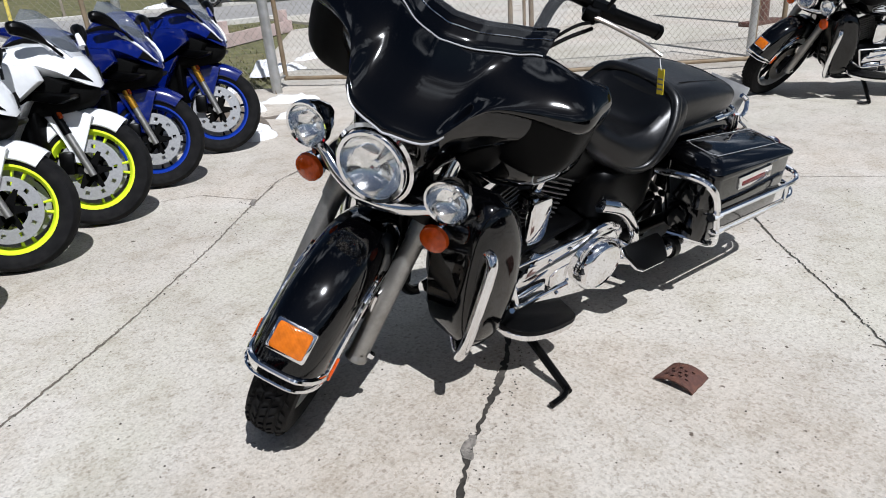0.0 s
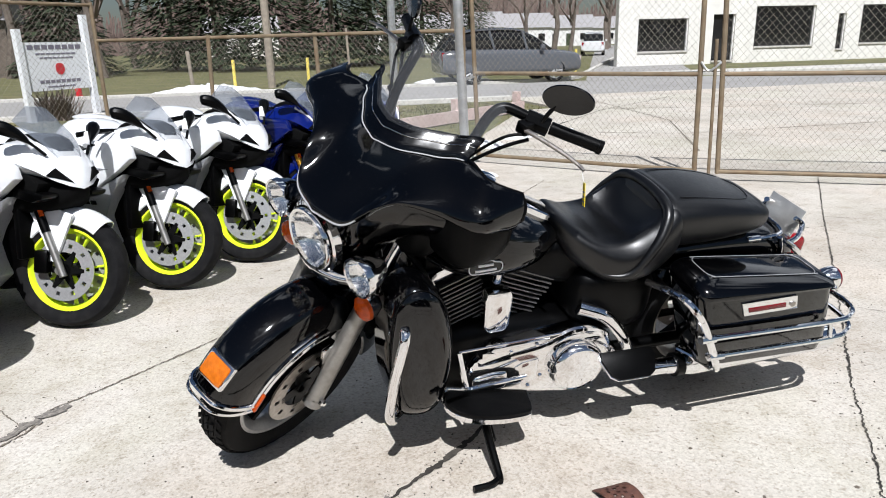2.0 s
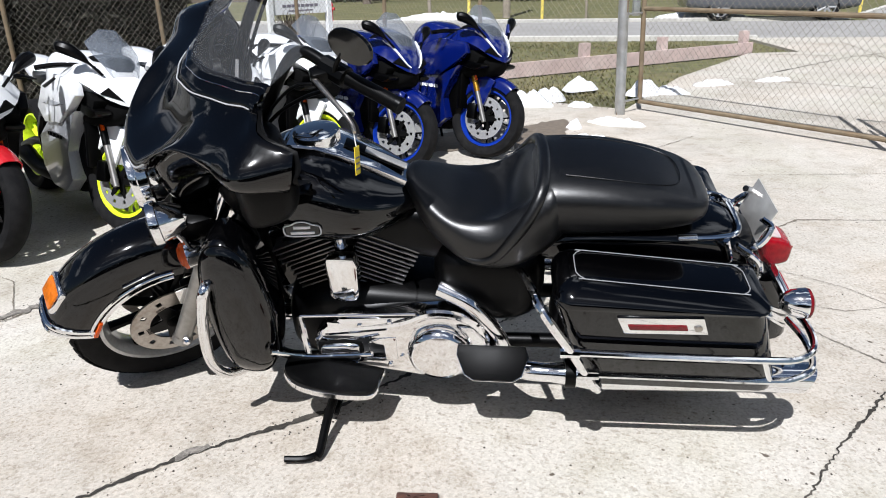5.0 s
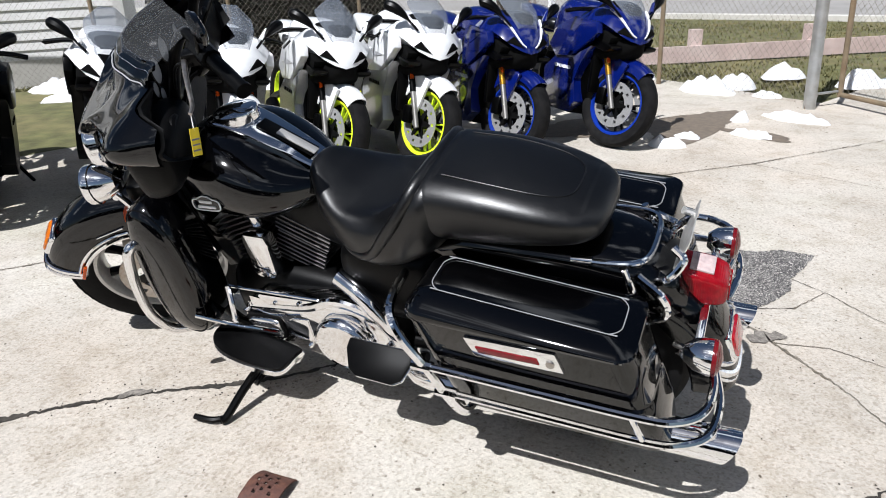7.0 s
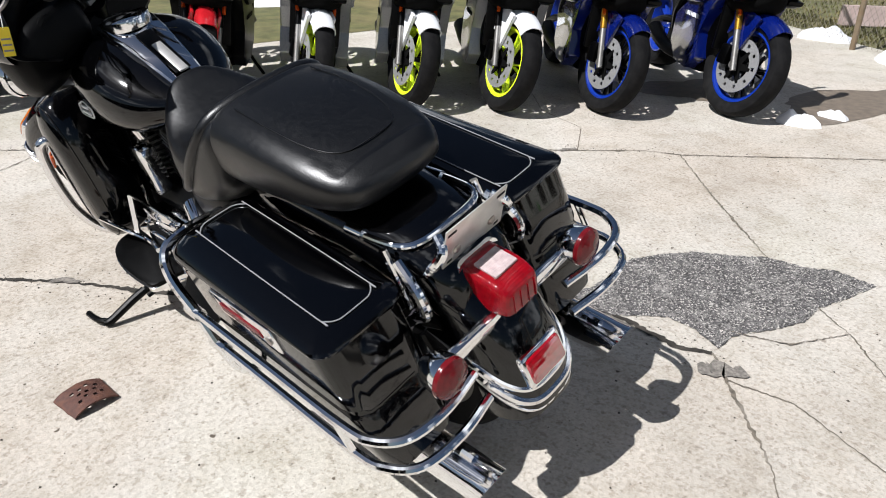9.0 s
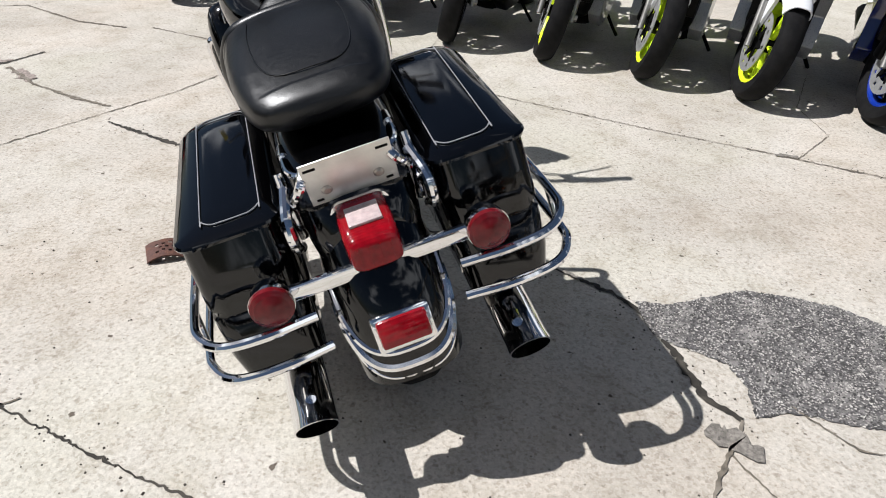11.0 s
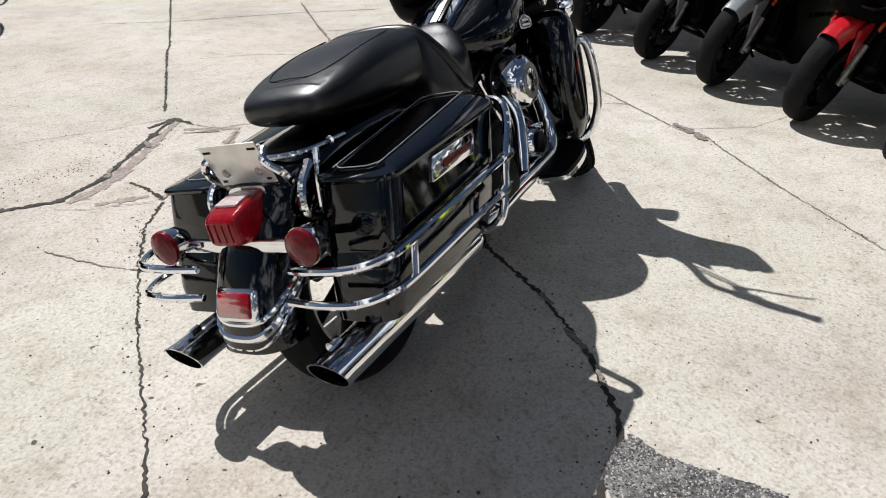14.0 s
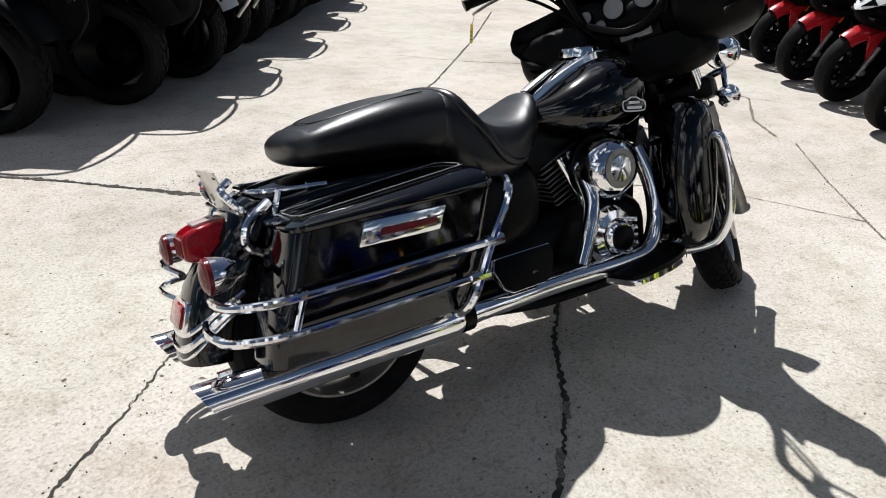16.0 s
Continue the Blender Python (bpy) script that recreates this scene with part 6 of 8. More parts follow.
def snow_mound(x, y, a, b, h, seed, turn=0.0):
    """A lumpy, half-melted heap."""
    bm = bmesh.new()
    rings = []
    for j in range(9):
        q = j / 8
        ring = []
        for k in range(30):
            u = k * math.tau / 30
            edge = 1 + 0.28 * noise.noise(Vector((math.cos(u) * 1.6, math.sin(u) * 1.6, seed * 3.7)))
            r = (1 - q) * edge
            px, py = math.cos(u) * a * r, math.sin(u) * b * r
            z = h * (1 - (1 - q) ** 2.2) * (0.7 + 0.9 * abs(noise.noise(Vector((px * 6, py * 6, seed))))) + 0.02 * noise.noise(Vector((px * 25, py * 25, seed))) * (q > 0)
            c, s = math.cos(radians(turn)), math.sin(radians(turn))
            ring.append((x + px * c - py * s, y + px * s + py * c, max(0.0, z) if j else -0.01))
        rings.append(ring)
    loft(bm, rings)
    return tagged(part("snow_mound", bm, M["snow"], None, "small heap of half-melted dirty snow on the ground"), category="snow", group="snow heaps by the fence")


snow_mound(-0.42, -5.75, 0.34, 0.20, 0.13, 0, -35)
snow_mound(-0.67, -6.01, 0.22, 0.16, 0.15, 1, 10)
snow_mound(0.42, -6.26, 0.26, 0.16, 0.11, 2, 10)
snow_mound(-1.06, -6.81, 0.24, 0.18, 0.14, 3, 40)
snow_mound(-0.99, -5.59, 0.13, 0.09, 0.06, 4, -20)
snow_mound(-1.28, -4.65, 0.30, 0.10, 0.07, 5, -22)
snow_mound(-0.88, -4.46, 0.08, 0.07, 0.09, 6, 0)
snow_mound(-0.99, -3.98, 0.17, 0.07, 0.05, 7, -20)
snow_mound(-1.07, -4.04, 0.10, 0.05, 0.03, 8, -40)
snow_mound(-0.49, -3.47, 0.13, 0.08, 0.07, 9, 10)
snow_mound(-0.58, -3.76, 0.11, 0.06, 0.05, 10, -10)
snow_mound(-1.78, -6.44, 0.22, 0.17, 0.16, 11, 10)
snow_mound(-2.07, -6.48, 0.24, 0.13, 0.09, 12, -15)
snow_mound(-2.71, -7.16, 0.30, 0.10, 0.07, 13, 20)
snow_mound(-3.54, -7.54, 0.25, 0.1, 0.06, 14, 20)
snow_mound(5.52, -3.31, 0.50, 0.25, 0.16, 15, 45)
snow_mound(6.26, -3.52, 0.4, 0.2, 0.14, 16, 45)
snow_mound(3.96, -4.47, 0.3, 0.2, 0.12, 17, 30)
snow_mound(3.26, -5.02, 0.35, 0.2, 0.12, 18, 45)
snow_mound(4.89, 3.42, 0.28, 0.16, 0.08, 19, 20)
snow_mound(2.5, -20.9, 1.6, 0.5, 0.2, 31)
snow_mound(-5.5, -21.5, 1.4, 0.4, 0.15, 33)


# grass tufts along the verge, one scatter
def tufts(name, spots, count, size, seed, mat, label):
    rr = random.Random(seed)
    verts, faces = [], []
    for _ in range(count):
        (x0, y0), (x1, y1), wide = rr.choice(spots)
        t = rr.random()
        x, y = x0 + (x1 - x0) * t + rr.gauss(0, wide), y0 + (y1 - y0) * t + rr.gauss(0, wide)
        for _ in range(3):
            a = rr.uniform(0, math.tau)
            h = size * rr.uniform(0.5, 1.4)
            dx, dy = math.cos(a), math.sin(a)
            lean = rr.uniform(0.2, 0.9) * h
            n = len(verts)
            w = 0.006 + size * 0.05
            verts += [(x - dy * w, y + dx * w, -0.05), (x + dy * w, y - dx * w, -0.05), (x + dx * lean, y + dy * lean, -0.05 + h)]
            faces.append((n, n + 1, n + 2))
    return tagged(quick(name, verts, faces, mat, None, label), category="grass", kind="stuff")


M["blades"] = material("grass_blades", (0.12, 0.115, 0.045), rough=0.9, vary=0.4, noise_scale=3, stain=(0.30, 0.24, 0.11), stain_scale=1.5, stain_amount=0.8)
tufts("grass", [((-1.55, -6.22), (2.84, -8.33), 0.35), ((-2.05, -7.29), (2.12, -10.60), 0.8), ((-4.47, -11.96), (4.10, -12.43), 0.9), ((3.08, -7.56), (6.60, -3.98), 0.25), ((6.57, -3.61), (8.42, -1.59), 0.3), ((-4.30, -12.60), (8.77, -12.21), 0.7)], 14000, 0.035, 9, M["blades"], "short dry spring grass along the verge")


# ---- chain-link fence and gate ----
def chain_link(p0, p1, z0, z1, parent, cell=0.060, r=0.0014, lean=0.0):
    """Crossing diagonal wires between two uprights."""
    a, b = Vector((*p0, 0)), Vector((*p1, 0))
    length, high = (b - a).length, z1 - z0
    d = (b - a).normalized()
    n = Vector((-d.y, d.x, 0))
    verts, faces = [], []
    def wire(u0, w0, u1, w1, off):
        q0, q1 = a + d * u0 + Vector((0, 0, z0 + w0)) + n * off, a + d * u1 + Vector((0, 0, z0 + w1)) + n * off
        q0.x, q1.x = q0.x + lean * q0.z, q1.x + lean * q1.z
        t = (q1 - q0).normalized()
        s = t.cross(n).normalized()
        k = len(verts)
        for q in (q0, q1):
            verts.extend([q + s * r, q - s * r * 0.5 + n * r * 0.87, q - s * r * 0.5 - n * r * 0.87])
        faces.extend([(k, k + 1, k + 4, k + 3), (k + 1, k + 2, k + 5, k + 4), (k + 2, k, k + 3, k + 5)])
    slope = 1.15
    step = cell * 1.05
    c = -high / slope
    while c < length:
        u0, u1 = max(0, c), min(length, c + high / slope)
        if u1 - u0 > 0.01:
            wire(u0, (u0 - c) * slope, u1, (u1 - c) * slope, 0.002)
            wire(u0, high - (u0 - c) * slope, u1, high - (u1 - c) * slope, -0.002)
        c += step
    return quick("chain_link_mesh", verts, faces, M["wire"], parent, "diamond wire mesh", kind="stuff")


def fence_run(points, top, label, mid=None, post_r=0.024):
    f = thing("chain_link_fence", Matrix(), label, "fence", "lot fence")
    for p, q in zip(points, points[1:]):
        chain_link(p, q, 0.04, top, f)
        part("top_rail", bar([(*p, top), (*q, top)], 0.020, 8, curve=False), M["rusty"], f)
    for i, p in enumerate(points):
        lean = 0.05 * math.sin(i * 2.1)
        part("fence_post", bar([(p[0], p[1], -0.05), (p[0] + lean, p[1] - lean, top + 0.03)], post_r, 10, curve=False), M["rusty"], f, "weathered rusty post")
    return f


fence_run([(-1.34, -5.13), (0.08, -5.97), (1.34, -6.71), (2.65, -7.43)], 1.44, "rusty chain-link fence behind the parked sport bikes")
fence_run([(2.65, -7.43), (3.89, -6.15), (5.00, -5.01), (6.04, -3.93), (7.49, -2.42), (9.30, -0.50), (11.2, 1.5)], 1.85, "tall chain-link fence beside the hedge")
pole = thing("gate_pole", Matrix(), "galvanised steel gate pole set in the concrete", "fence post")
part("pole", bar([(-1.36, -5.15, -0.05), (-1.26, -5.15, 2.6)], 0.050, 16, curve=False), M["galv"], pole)
for z in (0.12, 0.95):
    part("hinge_band", moved(lathe([(0.053, -0.02), (0.053, 0.02), (0.046, 0.02), (0.046, -0.02)], 16, "z", closed_profile=True), Matrix.Translation((-1.36 + 0.038 * z, -5.15, z))), M["galv"], pole)
    part("hinge_arm", bar([(-1.38 + 0.038 * z, -5.17, z), (-1.56 + 0.038 * z, -5.38, z)], 0.012, 8, curve=False), M["galv"], pole)


def gate_leaf(p, q, label):
    g = thing("gate_leaf", Matrix(), label, "gate", "double chain-link gate")
    for z in (0.09, 0.99, 2.0):
        part("gate_rail", bar([(p[0] + 0.038 * z, p[1], z), (q[0] + 0.02 * z, q[1], z)], 0.021, 10, curve=False), M["rusty"], g)
    for e in (p, q):
        part("gate_stile", bar([(e[0], e[1], 0.07), (e[0] + (0.038 if e == p else 0.02) * 2.05, e[1], 2.05)], 0.024, 10, curve=False), M["rusty"], g)
    chain_link(p, q, 0.09, 0.99, g, lean=0.03)
    chain_link(p, q, 0.99, 2.0, g, lean=0.03)
    return g


gate_leaf((-1.58, -5.40), (-3.22, -3.68), "rusty chain-link gate leaf hung on the pole")
gate_leaf((-3.39, -3.56), (-5.57, -2.26), "rusty chain-link gate leaf with a drop bolt")
drop = thing("drop_bolt", Matrix(), "rusty drop bolt standing on the concrete at the gate", "gate bolt")
part("rod", bar([(-3.31, -3.58, 0.0), (-3.28, -3.58, 1.3)], 0.016, 10, curve=False), M["rusty"], drop)
part("chain", bar([(-3.19, -3.66, 1.10), (-3.24, -3.61, 1.02), (-3.31, -3.56, 1.08), (-3.36, -3.58, 1.12)], 0.012, 8), M["galv"], drop)
post2 = thing("gate_post", Matrix(), "rusty gate post with a galvanised neighbour", "fence post")
part("pole", bar([(-5.92, -2.80, -0.05), (-5.92, -2.80, 2.3)], 0.04, 12, curve=False), M["galv"], post2)
fence_run([(-5.96, -2.79), (-8.39, -1.75), (-10.60, -0.90)], 1.85, "rusty chain-link fence past the gate")

# pinkish low rail beyond the fence
rail = thing("low_rail_fence", Matrix(), "low pinkish board rail on short posts in the grass", "fence")
RA, RB = Vector((0.69, -7.33, 0)), Vector((-4.21, -11.00, 0))
d = (RB - RA)
def rail_box(u0, u1, z0, z1, t, off=0.0):
    n = Vector((-d.y, d.x, 0)).normalized()
    a, b = RA + d * u0 + n * off, RA + d * u1 + n * off
    rings = [[p + n * s * t + Vector((0, 0, z)) for s, z in ((-1, z0), (1, z0), (1, z1), (-1, z1))] for p in (a, b)]
    return loft(bmesh.new(), rings)
part("board", rail_box(0, 1, -0.03, 0.17, 0.02), M["pinkwood"], rail)
for u in (0.14, 0.40, 0.66, 0.975):
    part("post", rail_box(u - 0.012, u + 0.012, -0.06, 0.36, 0.05, 0.07), M["pinkwood"], rail)

# hedge behind the tall fence
rr = random.Random(12)
hv, hf = [], []
HA, HB = Vector((3.81, -6.70, 0)), Vector((5.93, -4.69, 0))
for _ in range(9000):
    u, w, z = rr.random(), rr.uniform(-0.05, 0.75), rr.uniform(0.0, 1.32)
    n = Vector((0.72, -0.69, 0))
    c = HA.lerp(HB, u) + n * (max(0.0, w) ** 1.6) + Vector((0, 0, z - 0.05))
    s = rr.uniform(0.04, 0.12)
    a, b = Vector((rr.gauss(0, 1), rr.gauss(0, 1), rr.gauss(0, 1))).normalized() * s, Vector((rr.gauss(0, 1), rr.gauss(0, 1), rr.gauss(0, 1))).normalized() * s
    k = len(hv)
    hv += [c - a, c + b, c + a, c - b]
    hf.append((k, k + 1, k + 2, k + 3))
hedge = thing("hedge", Matrix(), "dense dark clipped hedge behind the chain-link fence", "hedge")
quick("foliage", hv, hf, M["hedge"], hedge, kind="stuff")
for u in (0.1, 0.3, 0.5, 0.7, 0.9):
    p = HA.lerp(HB, u) + Vector((0.30, -0.28, 0))
    part("trunk", bar([(p.x, p.y, -0.05), (p.x + 0.05, p.y, 0.7), (p.x, p.y + 0.05, 1.15)], 0.03, 8), M["bark"], hedge)
core = bmesh.new()
loft(core, [[(HA.x + 0.10, HA.y - 0.08, z), (HB.x + 0.08, HB.y - 0.10, z), (HB.x + 0.55, HB.y - 0.52, z), (HA.x + 0.55, HA.y - 0.50, z)] for z in (-0.05, 1.2)])
part("inner_core", core, M["hedge"], hedge)

# white lap-sided house past the hedge
house = thing("white_house", Matrix(), "white house wall with horizontal lap siding", "house")
WA, WB = Vector((6.37, -4.60, 0)), Vector((11.3, 1.0, 0))
hn = Vector((-(WB - WA).y, (WB - WA).x, 0)).normalized()
fnd = loft(bmesh.new(), [[p + hn * s + Vector((0, 0, z)) for s, z in ((-6, -0.06), (0.02, -0.06), (0.02, 0.28), (-6, 0.28))] for p in (WA, WB)])
part("foundation", fnd, M["kerb"], house)
for i in range(28):
    z = 0.28 + i * 0.115
    rings = [[p + hn * s + Vector((0, 0, q)) for s, q in ((-0.05, z), (0.022, z), (0.004, z + 0.116), (-0.05, z + 0.116))] for p in (WA, WB)]
    part("siding_board", loft(bmesh.new(), rings), M["siding"], house)
part("wall", loft(bmesh.new(), [[p + hn * s + Vector((0, 0, z)) for s, z in ((-6, 0.28), (-0.04, 0.28), (-0.04, 3.5), (-6, 3.5))] for p in (WA, WB)]), M["siding"], house)
part("roof", loft(bmesh.new(), [[p + hn * s + Vector((0, 0, z)) for s, z in ((-6.3, 3.5), (0.35, 3.45), (0.35, 3.55), (-3, 5.2), (-6.3, 3.6))] for p in (WA - (WB - WA) * 0.05, WB)]), M["roof"], house)
part("corner_trim", loft(bmesh.new(), [[WA + hn * s + (WB - WA).normalized() * u + Vector((0, 0, z)) for s, u in ((-0.06, -0.03), (0.03, -0.03), (0.03, 0.09), (-0.06, 0.09))] for z in (0.25, 3.5)]), M["siding"], house)

# ---- across the road ----
sign = thing("yard_sign", Matrix(), "white wooden shop sign with a red apple on two posts", "sign")
SA, SB = Vector((5.77, -13.41, 0)), Vector((4.86, -14.73, 0))
su = (SB - SA).normalized()
sn = Vector((su.y, -su.x, 0))
if sn.y < 0:
    sn = -sn
def sign_box(u0, u1, z0, z1, t0, t1):
    return loft(bmesh.new(), [[SA + su * u + sn * t + Vector((0, 0, z)) for u, t in ((u0, t0), (u1, t0), (u1, t1), (u0, t1))] for z in (z0, z1)])
wide = (SB - SA).length
for u in (0, wide):
    part("post", sign_box(u - 0.06, u + 0.06, -0.06, 1.75 if u == 0 else 2.05, -0.06, 0.06), M["signwhite"], sign)
board = part("board", sign_box(0.06, wide - 0.06, 0.55, 1.50, -0.025, 0.025), M["signwhite"], sign)
for z, a, b, h in ((1.36, 0.10, 0.90, 0.09), (1.26, 0.2, 0.8, 0.03), (1.18, 0.25, 0.75, 0.03), (0.70, 0.2, 0.82, 0.06), (0.61, 0.3, 0.72, 0.03)):
    for k in range(8):
        u0 = wide * (a + (b - a) * k / 8)
        part("lettering_bar", sign_box(u0, u0 + wide * (b - a) / 8 * 0.8, z, z + h, 0.022, 0.030), M["ink"], board)
apple = bmesh.new()
ap = []
for k in range(24):
    t = k * math.tau / 24
    r = 0.115 * (1 - 0.10 * math.cos(2 * t) - 0.16 * max(0, math.sin(t)) ** 6)
    ap.append((math.cos(t) * r, math.sin(t) * r))
loft(apple, [[SA + su * (wide * 0.52 + x) + sn * o + Vector((0, 0, 0.98 + z)) for x, z in ap] for o in (0.022, 0.034)])
part("apple", apple, M["signred"], board, "red apple picture")
shrub_v, shrub_f = [], []
for _ in range(420):
    a = rr.uniform(0, math.tau)
    l = rr.uniform(0.3, 0.75)
    base = SA.lerp(SB, 0.45) + Vector((rr.gauss(0, 0.15), 0.3 + rr.gauss(0, 0.08), -0.05))
    tip = base + Vector((math.cos(a) * l * 0.6, math.sin(a) * l * 0.5, l * rr.uniform(0.6, 1)))
    s = Vector((-math.sin(a), math.cos(a), 0)) * 0.012
    k = len(shrub_v)
    shrub_v += [base - s, base + s, tip + s * 0.6, tip - s * 0.6]
    shrub_f.append((k, k + 1, k + 2, k + 3))
shrub = thing("bare_shrub", Matrix(), "bare brown shrub under the yard sign", "shrub")
quick("brushwood", shrub_v, shrub_f, M["twig"], shrub, kind="stuff")

shop = thing("shop_building", Matrix(), "low off-white commercial building with dark windows", "building")
BX0, BX1, BY = -14.7, -50.0, -29.5
def wall_piece(x0, x1, z0, z1, y0=0.0, y1=-0.35, mat="stucco", name="wall", parent=None):
    return part(name, box(min(x0, x1), max(x0, x1), BY + min(y0, y1), BY + max(y0, y1), z0, z1, 0.0), M[mat], parent or shop)
opens = [(-15.7, -18.35, 0.62, 2.1, "window"), (-19.65, -20.85, 0.10, 2.25, "door"), (-21.95, -25.3, 0.72, 2.6, "window"), (-26.65, -27.1, 0.5, 2.2, "window"), (-28.0, -31.55, 0.75, 2.6, "window"), (-38.5, -41.5, 0.7, 2.5, "window")]
x = BX0
for a, c, z0, z1, kind in opens:
    wall_piece(x, a, -0.05, 3.6)
    wall_piece(a, c, -0.05, z0)
    wall_piece(a, c, z1, 3.6)
    w = wall_piece(a, c, z0, z1, -0.16, -0.2, "window", kind)
    wall_piece(a + 0.04, a - 0.06, z0, z1, -0.08, -0.16, "siding", "frame", w)
    wall_piece(c + 0.06, c - 0.04, z0, z1, -0.08, -0.16, "siding", "frame", w)
    wall_piece(a, c, z0 - 0.08, z0, 0.06, -0.16, "kerb", "sill", w)
    x = c
wall_piece(x, BX1, -0.05, 3.6)
wall_piece(BX0, BX1, 3.6, 3.75, 0.15, -14, "roof", "roof")
wall_piece(BX0, BX0 - 0.35, -0.05, 3.6, -0.35, -14)
wall_piece(BX1, BX1 + 0.35, -0.05, 3.6, -0.35, -14)
wall_piece(BX0, BX1, -0.05, 3.6, -13.7, -14)
wall_piece(-16.6, -18.2, 1.0, 1.9, -0.205, -0.215, "pinkwood", "interior_shelf")
for ob in shop.children_recursive:
    for v in ob.data.vertices:
        if v.co.y < BY - 0.34:
            v.co.x += 0.62 * (v.co.y - BY + 0.34)
bin_ = thing("wheeled_bin", Matrix(), "bright green wheeled bin beside the building", "bin")
M["bin"] = material("green_bin_plastic", (0.08, 0.42, 0.06), rough=0.5)
part("body", box(-33.5, -32.9, BY + 0.5, BY + 1.1, -0.03, 0.95, 0.04), M["bin"], bin_)
part("lid", box(-33.55, -32.85, BY + 0.45, BY + 1.15, 0.95, 1.02, 0.02), M["bin"], bin_)
bench = thing("grey_bench", Matrix(), "grey slatted bench in front of the building", "bench")
for k in range(4):
    part("slat", box(-36.9, -34.2, BY + 0.9, BY + 0.95, 0.25 + k * 0.2, 0.37 + k * 0.2, 0.01), M["galv"], bench)
for xx in (-36.7, -34.4):
    part("leg", box(xx - 0.05, xx + 0.05, BY + 0.5, BY + 1.0, -0.03, 1.0, 0.01), M["galv"], bench)


def small_house(x, y, w, dpt, h, turn, label, wall="siding"):
    g = thing("far_house", pose(x, y, -0.05, 0, 0, turn), label, "house", "houses across the road")
    part("wall", box(-w / 2, w / 2, -dpt / 2, dpt / 2, 0, h, 0.0), M[wall], g)
    rf = bmesh.new()
    loft(rf, [[(sx, -dpt / 2 - 0.3, h), (sx, dpt / 2 + 0.3, h), (sx, 0, h + dpt * 0.32)] for sx in (-w / 2 - 0.3, w / 2 + 0.3)])
    part("roof", rf, M["roof"], g)
    for k, u in enumerate((-0.3, 0.0, 0.3)):
        if k == 1:
            part("door", box(u * w - 0.5, u * w + 0.5, dpt / 2 - 0.02, dpt / 2 + 0.03, 0.05, 2.1, 0.0), M["needle"], g)
        else:
            wd = part("window", box(u * w - 0.5, u * w + 0.5, dpt / 2 - 0.02, dpt / 2 + 0.03, 1.0, 2.1, 0.0), M["window"], g)
            part("sill", box(u * w - 0.6, u * w + 0.6, dpt / 2, dpt / 2 + 0.08, 0.92, 1.0, 0.0), M["siding"], wd)
    return g


small_house(-13.6, -86, 8.0, 6, 2.6, 8, "small white garage with a green door across the road")
small_house(-26.0, -100, 8.5, 7, 3.0, -6, "white house under bare trees")
small_house(-36.5, -108, 8, 7, 3.0, -10, "white bungalow with a grey roof")
small_house(-49, -120, 8, 7, 3.0, -18, "white bungalow on the side street")
small_house(-60, -132, 8, 7, 3.0, -20, "white bungalow far down the side street")
small_house(5.5, -88, 8, 6, 2.8, 5, "pale house half hidden by conifers", "stucco")
small_house(20.5, -44, 9, 7, 3.0, 12, "brown shed-like house behind the road", "bark")
small_house(26, -34, 9, 7, 3.0, 15, "pale house past the hedge")


# trees
def limb(bm, p, d, length, r, depth, rr, sides=5):
    q = p + d * length * 0.5 + Vector((rr.gauss(0, 0.05), rr.gauss(0, 0.05), rr.gauss(0, 0.03))) * length
    e = p + d * length
    rings = []
    for c, rad in ((p, r), (q, r * 0.8), (e, r * 0.55)):
        s = d.cross(Vector((0.3, 0.2, 0.9))).normalized()
        t = s.cross(d)
        rings.append([c + (s * math.cos(k * math.tau / sides) + t * math.sin(k * math.tau / sides)) * rad for k in range(sides)])
    loft(bm, rings)
    if depth:
        for _ in range(3 if depth > 1 else 4):
            nd = (d + Vector((rr.gauss(0, 0.5), rr.gauss(0, 0.5), rr.gauss(0.1, 0.3)))).normalized()
            limb(bm, p + d * length * rr.uniform(0.55, 1.0), nd, length * rr.uniform(0.5, 0.75), r * 0.5, depth - 1, rr, max(3, sides - 1))


def bare_tree(x, y, h, seed):
    rr = random.Random(seed)
    g = thing("bare_tree", pose(x, y, -0.08), "tall bare deciduous tree across the road", "tree", "bare trees")
    tr = bmesh.new()
    limb(tr, Vector((0, 0, 0)), Vector((rr.gauss(0, 0.04), rr.gauss(0, 0.04), 1)).normalized(), h * 0.4, h * 0.022, 0, rr, 8)
    part("trunk", tr, M["bark"], g)
    cr = bmesh.new()
    for k in range(6):
        a = k * 1.05 + rr.random()
        limb(cr, Vector((0, 0, h * rr.uniform(0.24, 0.38))), Vector((math.cos(a) * 0.6, math.sin(a) * 0.6, 1)).normalized(), h * 0.32, h * 0.011, 3, rr, 5)
    part("crown", cr, M["twig"], g, kind="stuff")
    return g


